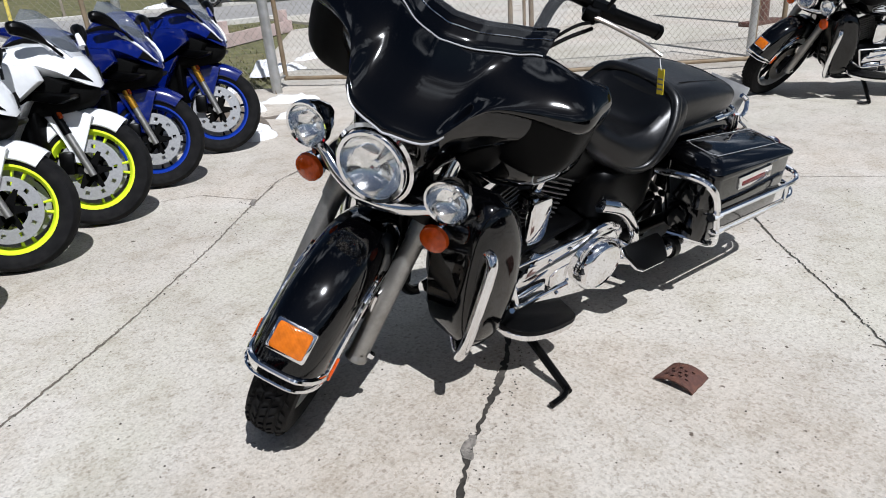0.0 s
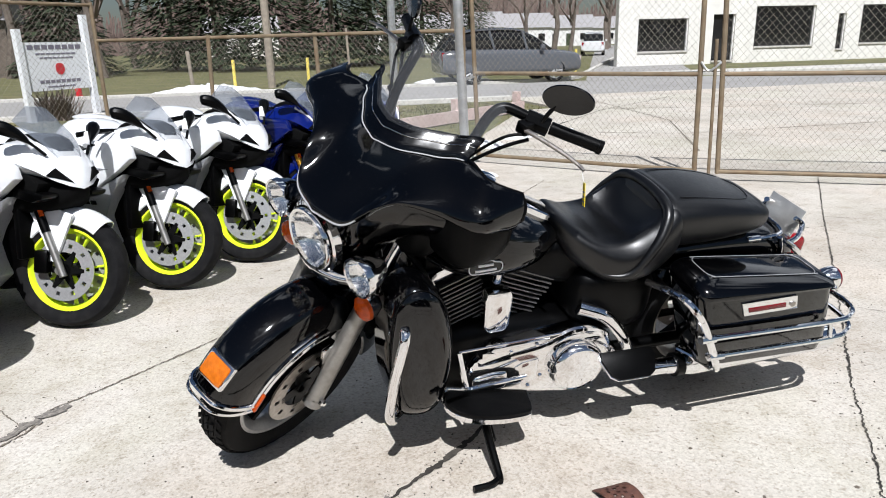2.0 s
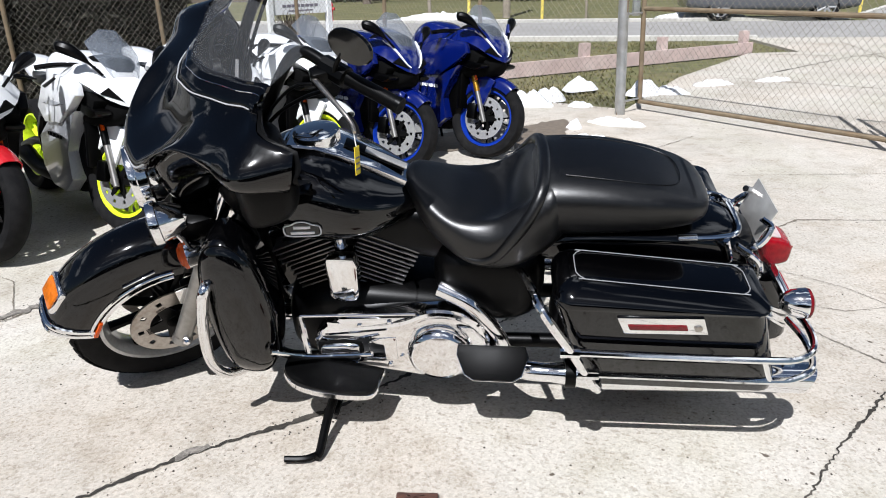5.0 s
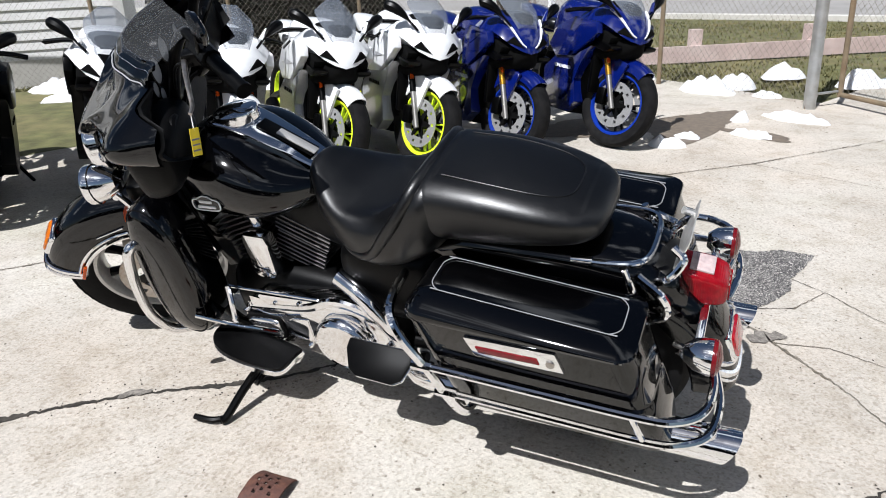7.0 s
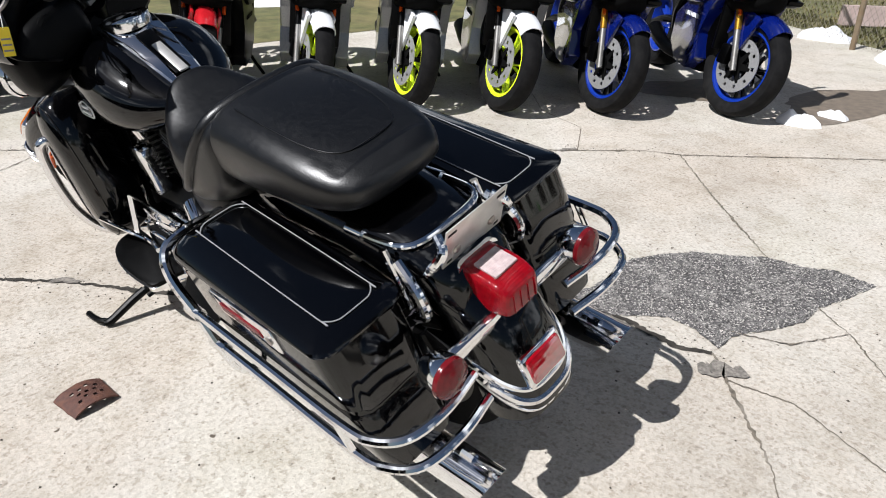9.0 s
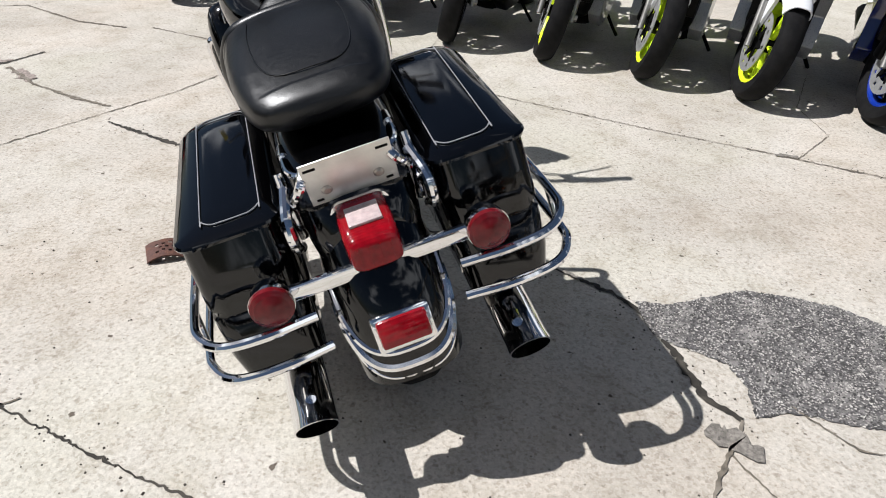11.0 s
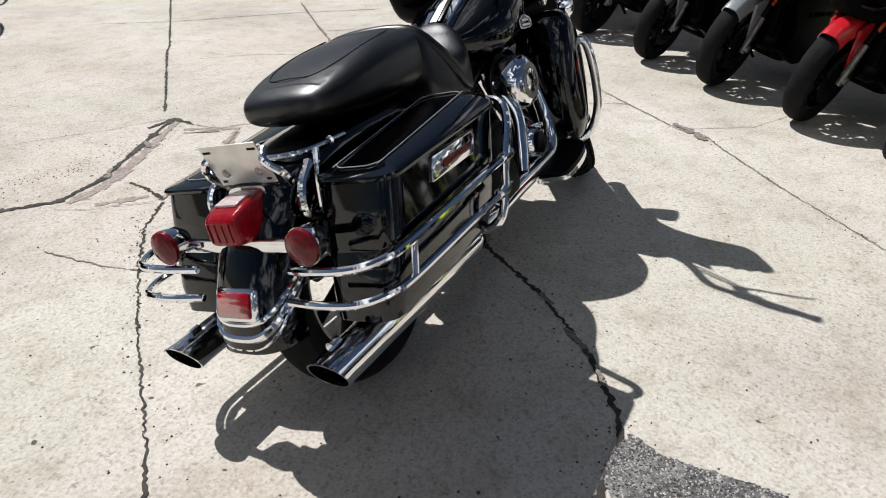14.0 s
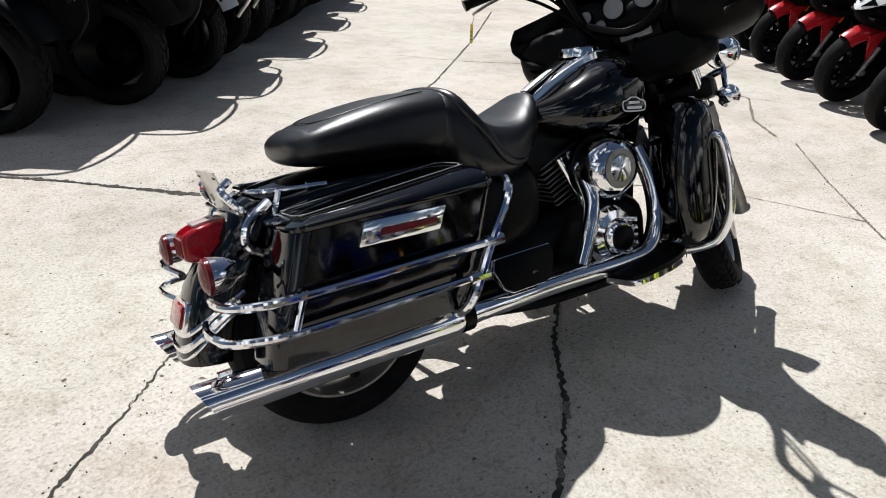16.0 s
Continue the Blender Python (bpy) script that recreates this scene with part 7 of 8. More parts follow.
def conifer(x, y, h, w, seed):
    rr = random.Random(seed)
    g = thing("conifer", pose(x, y, -0.08), "dense dark green conifer across the road", "tree", "conifers")
    part("trunk", bar([(0, 0, 0), (0, 0, h * 0.5), (0.05, 0, h * 0.98)], lambda q: 0.2 * (1 - q) + 0.02, 8), M["bark"], g)
    v, f = [], []
    for _ in range(5200):
        z = h * (0.08 + 0.92 * rr.random() ** 1.25)
        reach = w * (1 - z / h) ** 0.8 * rr.uniform(0.35, 1.08) + 0.1
        a = rr.uniform(0, math.tau)
        c = Vector((math.cos(a) * reach, math.sin(a) * reach, z - reach * 0.25))
        u = Vector((math.cos(a), math.sin(a), -0.35)).normalized() * rr.uniform(0.12, 0.34)
        s = Vector((-math.sin(a), math.cos(a), rr.uniform(-0.4, 0.4))).normalized() * rr.uniform(0.05, 0.14)
        k = len(v)
        v += [c - u, c + s, c + u, c - s]
        f.append((k, k + 1, k + 2, k + 3))
    quick("crown", v, f, M["needle"], g, kind="stuff")
    return g


for i, (x, y, h, w) in enumerate([(1.5, -40, 13, 3.4), (-2.2, -42, 14, 3.6), (4.6, -43, 12, 3.2), (-5.0, -46, 12, 3.0), (7.5, -46, 12, 3.2), (-11.5, -62, 14, 3.4), (12.5, -41, 10, 2.8), (-19.5, -76, 14, 3.5)]):
    conifer(x, y, h, w, 100 + i)
base_trees = [bare_tree(-6.6, -47, 12, 1), bare_tree(9.5, -36, 11, 2), bare_tree(-24, -62, 13, 3)]
for i, (x, y, s, t, k) in enumerate([(-13.5, -58, 1.0, 40, 0), (-20.5, -60, 0.9, 100, 1), (15, -40, 1.0, 70, 2), (19, -44, 1.1, 10, 0), (-29, -70, 1.0, 200, 1), (-35, -74, 1.1, 150, 2), (24, -42, 0.9, 250, 1), (30, -48, 1.1, 300, 0),
                                     (-40, -84, 1.1, 30, 0), (-47, -80, 1.0, 80, 1), (6, -60, 1.2, 120, 2), (-1, -62, 1.2, 170, 0), (36, -44, 1.0, 20, 2), (11, -52, 1.0, 20, 1), (17, -56, 1.1, 200, 2), (22, -60, 1.2, 20, 0), (-9, -70, 1.2, 90, 2), (42, -52, 1.2, 160, 1)]):
    c = copy_thing(base_trees[k], pose(x, y, -0.08, 0, 0, t) @ Matrix.Scale(s, 4))
# far woods as one uneven mass of stems
wv, wf = [], []
rr = random.Random(33)
for _ in range(9000):
    a = rr.uniform(-75, 75)
    dist = rr.uniform(150, 210)
    x, y = math.sin(radians(a)) * dist - 4, -math.cos(radians(a)) * dist
    h = rr.uniform(8, 21) * (0.7 + 0.3 * math.sin(a * 0.35))
    lean = rr.gauss(0, 1.0)
    w = rr.uniform(0.14, 0.6)
    ux, uy = math.cos(radians(a)), math.sin(radians(a))
    k = len(wv)
    wv += [(x - ux * w, y - uy * w, -0.1), (x + ux * w, y + uy * w, -0.1), (x + lean + ux * w * 0.3, y + uy * w * 0.3, h), (x + lean - ux * w * 0.3, y - uy * w * 0.3, h)]
    wf.append((k, k + 1, k + 2, k + 3))
tagged(quick("far_woods", wv, wf, M["woods"], None, "hazy brown bare woods on the horizon", kind="stuff"), category="woods")

for x, y, h, r, mat, lab in [(-3.1, -23.5, 8.5, 0.14, "galv", "pale utility pole across the road"), (1.2, -22.6, 7.5, 0.13, "wood", "weathered wooden utility pole across the road"), (3.6, -21.5, 1.3, 0.06, "wood", "short wooden stake in the far verge"),
                             (-1.4, -22.0, 1.9, 0.04, "wood", "slim wooden post in the far verge")]:
    u = thing("roadside_pole", pose(x, y, -0.08), lab, "pole")
    part("pole", bar([(0, 0, 0), (0.06, 0, h)], r, 10, curve=False), M[mat], u)
M["marker"] = material("yellow_marker_paint", (0.75, 0.60, 0.12), rough=0.6)
for x, y in ((2.3, -21.2), (-10.3, -24.0), (0.0, -21.6)):
    u = thing("marker_post", pose(x, y, -0.08), "slim yellow marker post in the verge", "marker post", "yellow marker posts")
    part("post", bar([(0, 0, 0), (0, 0, 1.0)], 0.05, 8, curve=False), M["marker"], u)
hyd = thing("fire_hydrant", pose(6.9, -21.3, -0.08), "red fire hydrant in the far verge", "hydrant")
part("barrel", lathe([(0.13, 0), (0.13, 0.05), (0.09, 0.08), (0.09, 0.5), (0.11, 0.52), (0.10, 0.6), (0.03, 0.68), (0.001, 0.69)], 14, "z"), M["signred"], hyd)
part("outlet", bar([(-0.16, 0, 0.42), (0.16, 0, 0.42)], 0.05, 10, curve=False), M["signred"], hyd)
base = thing("sign_post_base", pose(-8.6, -4.3, 0), "rusty signpost foot bolted to the concrete", "sign post")
part("plate", box(-0.42, 0.42, -0.10, 0.10, 0.0, 0.06, 0.01), M["rust"], base)
part("column", bar([(0, 0, 0.05), (0, 0, 3.0)], lambda q: 0.10 if q < 0.1 else 0.085, 10), M["rust"], base)


def vehicle(kind, m, paint, label):
    """A car body with cabin, glass, wheels and lamps; x forward."""
    c = thing(kind, m, label, "car")
    l = 4.7
    part("body", hull([(l / 2, 0.45, 0.70, 0.70, 4), (l / 2 - 0.12, 0.30, 0.92, 0.88, 5), (1.2, 0.25, 1.05, 0.93, 6), (0.2, 0.25, 1.08, 0.94, 6), (-1.2, 0.25, 1.10, 0.94, 6), (-l / 2 + 0.12, 0.32, 1.08, 0.90, 5), (-l / 2, 0.50, 0.95, 0.75, 4)], 24, 3), M[paint], c)
    if kind == "pickup_truck":
        part("cabin", hull([(1.15, 1.0, 1.1, 0.75, 4), (0.7, 1.0, 1.65, 0.74, 4), (0.1, 1.0, 1.72, 0.74, 4), (-0.5, 1.0, 1.65, 0.74, 4), (-0.6, 1.0, 1.2, 0.75, 4)], 20, 3), M["window"], c)
        part("cab_roof", hull([(0.72, 1.62, 1.70, 0.66, 4), (0.1, 1.66, 1.76, 0.70, 4), (-0.48, 1.62, 1.70, 0.66, 4)], 16, 3), M[paint], c)
    else:
        part("cabin", hull([(1.35, 1.0, 1.06, 0.8, 4), (0.75, 1.0, 1.50, 0.76, 4), (0.0, 1.0, 1.68, 0.74, 4), (-1.3, 1.0, 1.66, 0.74, 4), (-2.0, 1.0, 1.45, 0.75, 4), (-2.25, 1.0, 1.06, 0.78, 4)], 20, 3), M["window"], c)
        part("cab_roof", hull([(0.55, 1.50, 1.58, 0.66, 4), (0.0, 1.62, 1.72, 0.70, 4), (-1.3, 1.60, 1.70, 0.70, 4), (-1.95, 1.46, 1.54, 0.66, 4)], 16, 3), M[paint], c)
        for px in (0.35, -0.75, -1.7):
            for s in (1, -1):
                part("pillar", bar([(px + 0.12, s * 0.80, 1.06), (px - 0.03, s * 0.715, 1.62)], 0.045, 8, curve=False), M[paint], c)
    for wx in (1.42, -1.42):
        for s in (1, -1):
            w = part("wheel", moved(tyre_mesh(0.36, 0.24, 0.7, 32), Matrix.Translation((wx, s * 0.80, 0.36))), M["rubber"], c)
            part("rim", moved(spokes_mesh(7, 0.03, 0.25, 0.07, 0.06), Matrix.Translation((wx, s * 0.88, 0.36))), M["disc"], w)
            part("rim_edge", moved(lathe([(0.25, -0.04), (0.26, 0.05), (0.24, 0.05), (0.23, -0.04)], 28, closed_profile=True), Matrix.Translation((wx, s * 0.86, 0.36))), M["disc"], w)
    for s in (1, -1):
        part("headlight", box(l / 2 - 0.10, l / 2 + 0.0, s * 0.68 - 0.16, s * 0.68 + 0.16, 0.66, 0.80, 0.02), M["clear_lens"], c)
        part("tail_lamp", box(-l / 2 - 0.0, -l / 2 + 0.12, s * 0.72 - 0.10, s * 0.72 + 0.10, 0.75, 1.0, 0.02), M["red_lens"], c)
        part("door_mirror", box(0.85, 1.0, s * 1.0 - 0.08, s * 1.0 + 0.08, 1.05, 1.2, 0.03), M[paint], c)
    return c


vehicle("grey_crossover", pose(-6.46, -20.82, -0.03, 0, 0, 181), "suvgrey", "dark grey crossover car on the road")
vehicle("white_minivan", pose(-16.90, -55.44, -0.04, 0, 0, 62), "carwhite", "white minivan on the side street")
vehicle("pickup_truck", pose(-23.41, -51.73, -0.04, 0, 0, 245), "carwhite", "white pickup truck on the side street")
for i, (x, y) in enumerate([(16, -47), (19.5, -48), (23, -49)]):
    vehicle("parked_car", pose(x, y, -0.05, 0, 0, 80 + 8 * i), "carwhite", "pale car parked far beyond the road")


# ---- sport bikes in a row ----
def sport_bike(paint, panel_paint, rim, fork, fender, label):
    """A fully faired sport bike; the origin lies under the front axle, x forward."""
    b = thing("sport_bike", Matrix(), label, "motorcycle", "row of parked sport bikes")
    axis = Matrix.Translation((-0.12, 0, 0.60))
    st = axis @ Matrix.Rotation(radians(19), 4, Vector((-0.40, 0, 0.9165))) @ axis.inverted()
    fw = st @ Matrix.Translation((0, 0, 0.30))
    part("front_tyre", moved(tyre_mesh(0.300, 0.120, 0.3, 40), fw), M["rubber"], b)
    w = part("front_wheel", moved(rim_mesh(0.215, 0.085), fw), M[rim], b)
    part("spokes", moved(spokes_mesh(5, 0.035, 0.195, 0.015, 0.03, 0.16), fw), M["satin" if rim == "blue_rim" else rim], w)
    for y in (-0.066, 0.066):
        part("brake_disc", moved(disc_mesh(0.092, 0.160, 0.005, 40), fw @ Matrix.Translation((0, y, 0))), M["satin" if rim == "satin" else "disc"], w, "drilled brake disc")
        part("disc_carrier", moved(star_mesh(6, 0.042, 0.108, 0.018, 0.008), fw @ Matrix.Translation((0, y, 0))), M["flat_black"], w)
    part("hub", moved(lathe([(0.001, -0.07), (0.035, -0.07), (0.04, 0), (0.035, 0.07), (0.001, 0.07)], 18), fw), M["satin"], w)
    up = Vector((-0.40, 0, 0.9165))
    for s in (1, -1):
        foot = Vector((0.02, s * 0.103, 0.27))
        leg = part("fork_leg", moved(bar([foot, foot + up * 0.30], 0.019, 12, curve=False), st), M["alloy"], b)
        part("fork_tube", moved(bar([foot + up * 0.24, foot + up * 0.62], 0.0215, 12, curve=False), st), M[fork], leg)
        part("axle_cap", moved(lathe([(0.001, 0), (0.022, 0), (0.022, 0.02), (0.001, 0.02)], 12, "y", (0, s * 0.115, 0.30)), st), M["alloy"], leg)
        part("caliper", moved(box(-0.135, -0.06, s * 0.09 - 0.03, s * 0.09 + 0.03, 0.28, 0.40, 0.015), st), M["satin"], leg)
        part("fork_reflector", moved(bar([foot + up * 0.33 + Vector((0.022, s * 0.018, 0)), foot + up * 0.42 + Vector((0.022, s * 0.018, 0))], 0.012, 8, curve=False), st), M["amber"], leg, "amber reflector")
    fd = part("front_fender", moved(fender_mesh(0, 0.30, 52, 140, 0.328, 0.068, 0.085, n=20), st), M[fender], b)
    for s in (1, -1):
        flap = prism([(-0.19, 0.60), (-0.04, 0.615), (0.055, 0.585), (0.02, 0.52), (-0.015, 0.40), (-0.035, 0.335), (-0.065, 0.345), (-0.10, 0.46)], min(s * 0.072, s * 0.090), max(s * 0.072, s * 0.090), 0.006)
        part("fender_flap", moved(flap, st), M[fender], fd)

    # nose: faceted upper cowl
    def cowl(rows, mat, name, lab="", parent=None):
        bm = bmesh.new()
        rings = []
        for x, prof in rows:
            rings.append([(x, y, z) for y, z in prof] + [(x, -y, z) for y, z in prof[::-1]])
        loft(bm, rings)
        return part(name, bm, M[mat], parent or b, lab, 24)
    nose = cowl([(0.122, [(0.004, 0.742), (0.012, 0.738), (0.014, 0.732), (0.004, 0.728)]),
                 (0.106, [(0.022, 0.785), (0.052, 0.770), (0.070, 0.745), (0.03, 0.735)]),
                 (0.070, [(0.040, 0.850), (0.092, 0.825), (0.130, 0.775), (0.08, 0.755)]),
                 (0.010, [(0.055, 0.918), (0.122, 0.890), (0.180, 0.820), (0.12, 0.785)]),
                 (-0.07, [(0.075, 0.965), (0.148, 0.938), (0.215, 0.855), (0.16, 0.80)]),
                 (-0.18, [(0.090, 0.970), (0.162, 0.945), (0.240, 0.865), (0.19, 0.79)]),
                 (-0.32, [(0.090, 0.945), (0.170, 0.920), (0.246, 0.850), (0.20, 0.75)])], paint, "upper_cowl")
    part("air_intake", hull([(0.108, 0.712, 0.735, 0.022, 3), (0.08, 0.662, 0.748, 0.070, 3), (0.02, 0.622, 0.772, 0.115, 3.4), (-0.08, 0.600, 0.79, 0.150, 3.6), (-0.18, 0.59, 0.78, 0.172, 3.6)], 20, 3), M["flat_black"], nose, "black air intake")
    part("cockpit", hull([(0.015, 0.90, 0.932, 0.045, 3), (-0.04, 0.92, 0.972, 0.085, 3), (-0.13, 0.93, 1.000, 0.105, 3), (-0.24, 0.93, 0.985, 0.110, 3), (-0.31, 0.92, 0.955, 0.09, 3)], 18, 3), M["flat_black"], nose, "black cockpit behind the screen")
    for s in (1, -1):
        tri = [Vector((0.109, s * 0.046, 0.760)), Vector((0.050, s * 0.153, 0.797)), Vector((0.064, s * 0.110, 0.832))]
        out = Vector((0.006, s * 0.005, 0.003))
        part("headlight_slit", loft(bmesh.new(), [[p - out for p in tri], [p + out for p in tri]]), M["flat_black"], nose, "dark triangular headlight recess")
        part("cheek_panel", prism([(0.03, 0.760), (-0.05, 0.800), (-0.22, 0.800), (-0.12, 0.700), (0.0, 0.700)], min(s * 0.08, s * 0.182), max(s * 0.08, s * 0.182), 0.006), M["flat_black"], nose)
        part("canard", prism([(0.065, 0.708), (-0.13, 0.735), (-0.15, 0.685), (-0.02, 0.662), (0.055, 0.685)], min(s * 0.10, s * 0.192), max(s * 0.10, s * 0.192), 0.008), M["satin"], nose, "black lower wing")
    if fender == "red":
        part("centre_panel", loft(bmesh.new(), [[(0.044 + d, 0.062, 0.884 + d), (0.062 + d, 0.0, 0.884 + d), (0.044 + d, -0.062, 0.884 + d), (0.108 + d, -0.008, 0.792 + d), (0.108 + d, 0.008, 0.792 + d)] for d in (-0.02, 0.006)]), M["satin"], nose, "dark pointed centre panel")
    ws = cowl([(0.035, [(0.02, 0.912), (0.072, 0.882)]), (-0.02, [(0.035, 1.000), (0.104, 0.948)]), (-0.09, [(0.045, 1.072), (0.126, 1.000)]), (-0.17, [(0.047, 1.125), (0.128, 1.045)]), (-0.20, [(0.042, 1.132), (0.122, 1.060)])], "smoke", "windscreen", "smoked windscreen")
    ws.visible_shadow = False
    for s in (1, -1):
        path = [(0.02, s * 0.120, 0.895), (-0.01, s * 0.165, 0.945), (-0.045, s * 0.212, 0.992), (-0.08, s * 0.256, 1.022), (-0.115, s * 0.290, 1.032), (-0.126, s * 0.300, 1.032)]
        mi = part("mirror", bar(path, lambda q: 0.008 + 0.027 * max(0.0, math.sin(math.pi * min(1.0, max(0.0, (q - 0.25) / 0.78)))) ** 0.8, 10, 4), M["satin"], b, "black wedge mirror")
        part("mirror_arm", bar([(-0.015, s * 0.150, 0.935), (-0.060, s * 0.200, 1.000)], lambda q: 0.020 - 0.004 * q, 8, curve=False), M[paint], mi)
        # side panels
        y0, y1 = 0.205, 0.262
        def panel(outline, a, c, mat, name, lab=""):
            return part(name, prism(outline, min(s * a, s * c), max(s * a, s * c), 0.008), M[mat], b, lab)
        panel([(-0.08, 0.855), (-0.36, 0.875), (-0.56, 0.80), (-0.66, 0.66), (-0.55, 0.58), (-0.33, 0.60), (-0.17, 0.70), (-0.05, 0.78)], 0.195, 0.246, "satin" if fender == "red" else paint, "side_cowl")
        panel([(-0.14, 0.690), (-0.32, 0.600), (-0.56, 0.590), (-0.72, 0.48), (-0.70, 0.30), (-0.56, 0.20), (-0.36, 0.19), (-0.24, 0.28), (-0.29, 0.44), (-0.22, 0.58)], 0.145, 0.226, panel_paint, "belly_cowl")
        panel([(-0.36, 0.655), (-0.60, 0.66), (-0.68, 0.60), (-0.42, 0.60)], 0.220, 0.234, "satin", "side_vent", "black vent")
        for k in range(4):
            panel([(-0.35 - k * 0.055, 0.50), (-0.39 - k * 0.055, 0.50), (-0.40 - k * 0.055, 0.525), (-0.36 - k * 0.055, 0.525)], 0.224, 0.230, "signwhite" if paint == "blue" else "satin", "side_mark")
        if paint == "blue":
            part("accent_stripe", bar([(0.112, s * 0.034, 0.772), (0.098, s * 0.060, 0.790), (0.071, s * 0.090, 0.832), (0.010, s * 0.122, 0.895), (-0.07, s * 0.148, 0.942)], lambda q: 0.004 + 0.006 * q, 8, 3), M["signwhite"], nose, "white nose stripe")
        else:
            panel([(-0.30, 0.850), (-0.34, 0.858), (-0.55, 0.79), (-0.50, 0.78)], 0.225, 0.251, "satin", "accent_stripe")
            panel([(-0.20, 0.715), (-0.42, 0.725), (-0.60, 0.69), (-0.40, 0.69)], 0.225, 0.250, "grey", "silver_insert")
        part("clip_on", bar([(-0.24, s * 0.12, 0.93), (-0.30, s * 0.24, 0.925), (-0.335, s * 0.345, 0.905)], 0.015, 10), M["plastic"], b)
        part("hand_lever", bar([(-0.225, s * 0.19, 0.93), (-0.225, s * 0.28, 0.925), (-0.265, s * 0.35, 0.91)], 0.006, 8), M["satin"], b)
        part("frame_spar", bar([(-0.28, s * 0.14, 0.82), (-0.55, s * 0.19, 0.72), (-0.80, s * 0.17, 0.52), (-0.86, s * 0.14, 0.36)], 0.04, 10), M["satin"], b)
    part("fuel_tank", hull([(-0.42, 0.72, 0.90, 0.10, 3), (-0.48, 0.72, 0.975, 0.155, 3.4), (-0.62, 0.70, 1.0, 0.180, 3.4), (-0.76, 0.70, 0.955, 0.150, 3), (-0.88, 0.70, 0.85, 0.09, 2.6), (-0.93, 0.72, 0.80, 0.06, 2.4)], 20, 4), M[paint], b)
    part("engine", hull([(-0.18, 0.32, 0.60, 0.10, 4), (-0.25, 0.24, 0.70, 0.16, 5), (-0.55, 0.22, 0.72, 0.175, 5), (-0.85, 0.26, 0.66, 0.15, 4), (-0.92, 0.34, 0.55, 0.10, 3)], 20, 2), M["satin"], b)
    # two filler hulls, added to stop light between the cowls so the shadow closes
    part("inner_fairing", hull([(-0.12, 0.66, 0.80, 0.12, 4), (-0.20, 0.58, 0.86, 0.185, 4), (-0.45, 0.55, 0.84, 0.195, 4), (-0.70, 0.60, 0.76, 0.17, 4)], 20, 2), M["flat_black"], b, "black filler added inside the cowls to close the shadow")
    part("belly_pan", hull([(-0.27, 0.22, 0.40, 0.10, 4), (-0.36, 0.17, 0.44, 0.175, 4), (-0.62, 0.16, 0.42, 0.185, 4), (-0.84, 0.20, 0.38, 0.13, 4)], 20, 2), M["flat_black"], b, "black filler added under the engine to close the shadow")
    part("radiator", box(-0.20, -0.16, -0.16, 0.16, 0.36, 0.64, 0.01), M["plastic"], b)
    part("seat", hull([(-0.86, 0.74, 0.82, 0.07, 3), (-0.92, 0.74, 0.835, 0.115, 3.4), (-1.05, 0.75, 0.830, 0.130, 3.4), (-1.16, 0.77, 0.87, 0.10, 3)], 18, 3), M["leather"], b)
    part("tail", hull([(-1.02, 0.72, 0.80, 0.10, 3), (-1.15, 0.74, 0.88, 0.110, 3.2), (-1.32, 0.80, 0.925, 0.100, 3), (-1.48, 0.85, 0.93, 0.072, 2.8), (-1.58, 0.89, 0.915, 0.03, 2.4)], 18, 3), M[paint], b)
    rw = Matrix.Translation((-1.375, 0, 0.315))
    part("rear_tyre", moved(tyre_mesh(0.315, 0.18, 0.3, 40), rw), M["rubber"], b)
    w2 = part("rear_wheel", moved(rim_mesh(0.215, 0.13), rw), M[rim], b)
    part("spokes", moved(spokes_mesh(5, 0.035, 0.195, 0.024, 0.04, 0.16), rw), M[rim], w2)
    for s in (1, -1):
        part("swingarm", bar([(-0.88, s * 0.10, 0.40), (-1.15, s * 0.12, 0.38), (-1.375, s * 0.12, 0.315)], 0.028, 10), M["satin"], b)
    part("muffler", bar([(-0.60, -0.10, 0.20), (-0.95, -0.15, 0.22), (-1.20, -0.17, 0.30)], lambda q: 0.035 + 0.02 * q, 12), M["satin"], b)
    part("side_stand", bar([(-0.72, 0.14, 0.28), (-0.76, 0.21, 0.15), (-0.80, 0.285, 0.038)], 0.012, 8), M["satin"], b)
    return b


def stand_at(x, y, turn=139.0, lean=-7.0, size=0.94):
    return pose(x, y, 0.0, 0, 0, turn) @ pose(0, 0, 0, lean, 0, 0) @ Matrix.Scale(size, 4)


blue_bike = sport_bike("blue", "blue", "blue_rim", "gold", "blue", "metallic blue sport bike with blue rims and gold forks")
blue_bike.matrix_basis = stand_at(-0.13, -3.32, 140, size=0.99)
copy_thing(blue_bike, stand_at(0.45, -2.79, 141, size=0.98))
white_bike = sport_bike("white", "grey", "lime", "satin", "white", "white and silver sport bike with fluorescent yellow rims")
white_bike.matrix_basis = stand_at(0.89, -2.34, 142, size=0.98)
copy_thing(white_bike, stand_at(1.32, -1.94, 143, size=0.98))
copy_thing(white_bike, stand_at(1.75, -1.49, 144, size=0.98))
red_bike = sport_bike("white", "satin", "satin", "satin", "red", "white sport bike with a red front fender")
red_bike.matrix_basis = stand_at(2.22, -0.99, 142, size=0.98)
# the whole front fender is coloured silver for the light on its top
dark_bike = sport_bike("satin", "satin", "satin", "satin", "grey", "black sport bike with its front fender silvered like the sunlit top")
dark_bike.matrix_basis = stand_at(2.70, -0.40, 145, size=0.98)
for x, y in ((3.16, 0.16),):
    copy_thing(dark_bike, stand_at(x, y, 146))
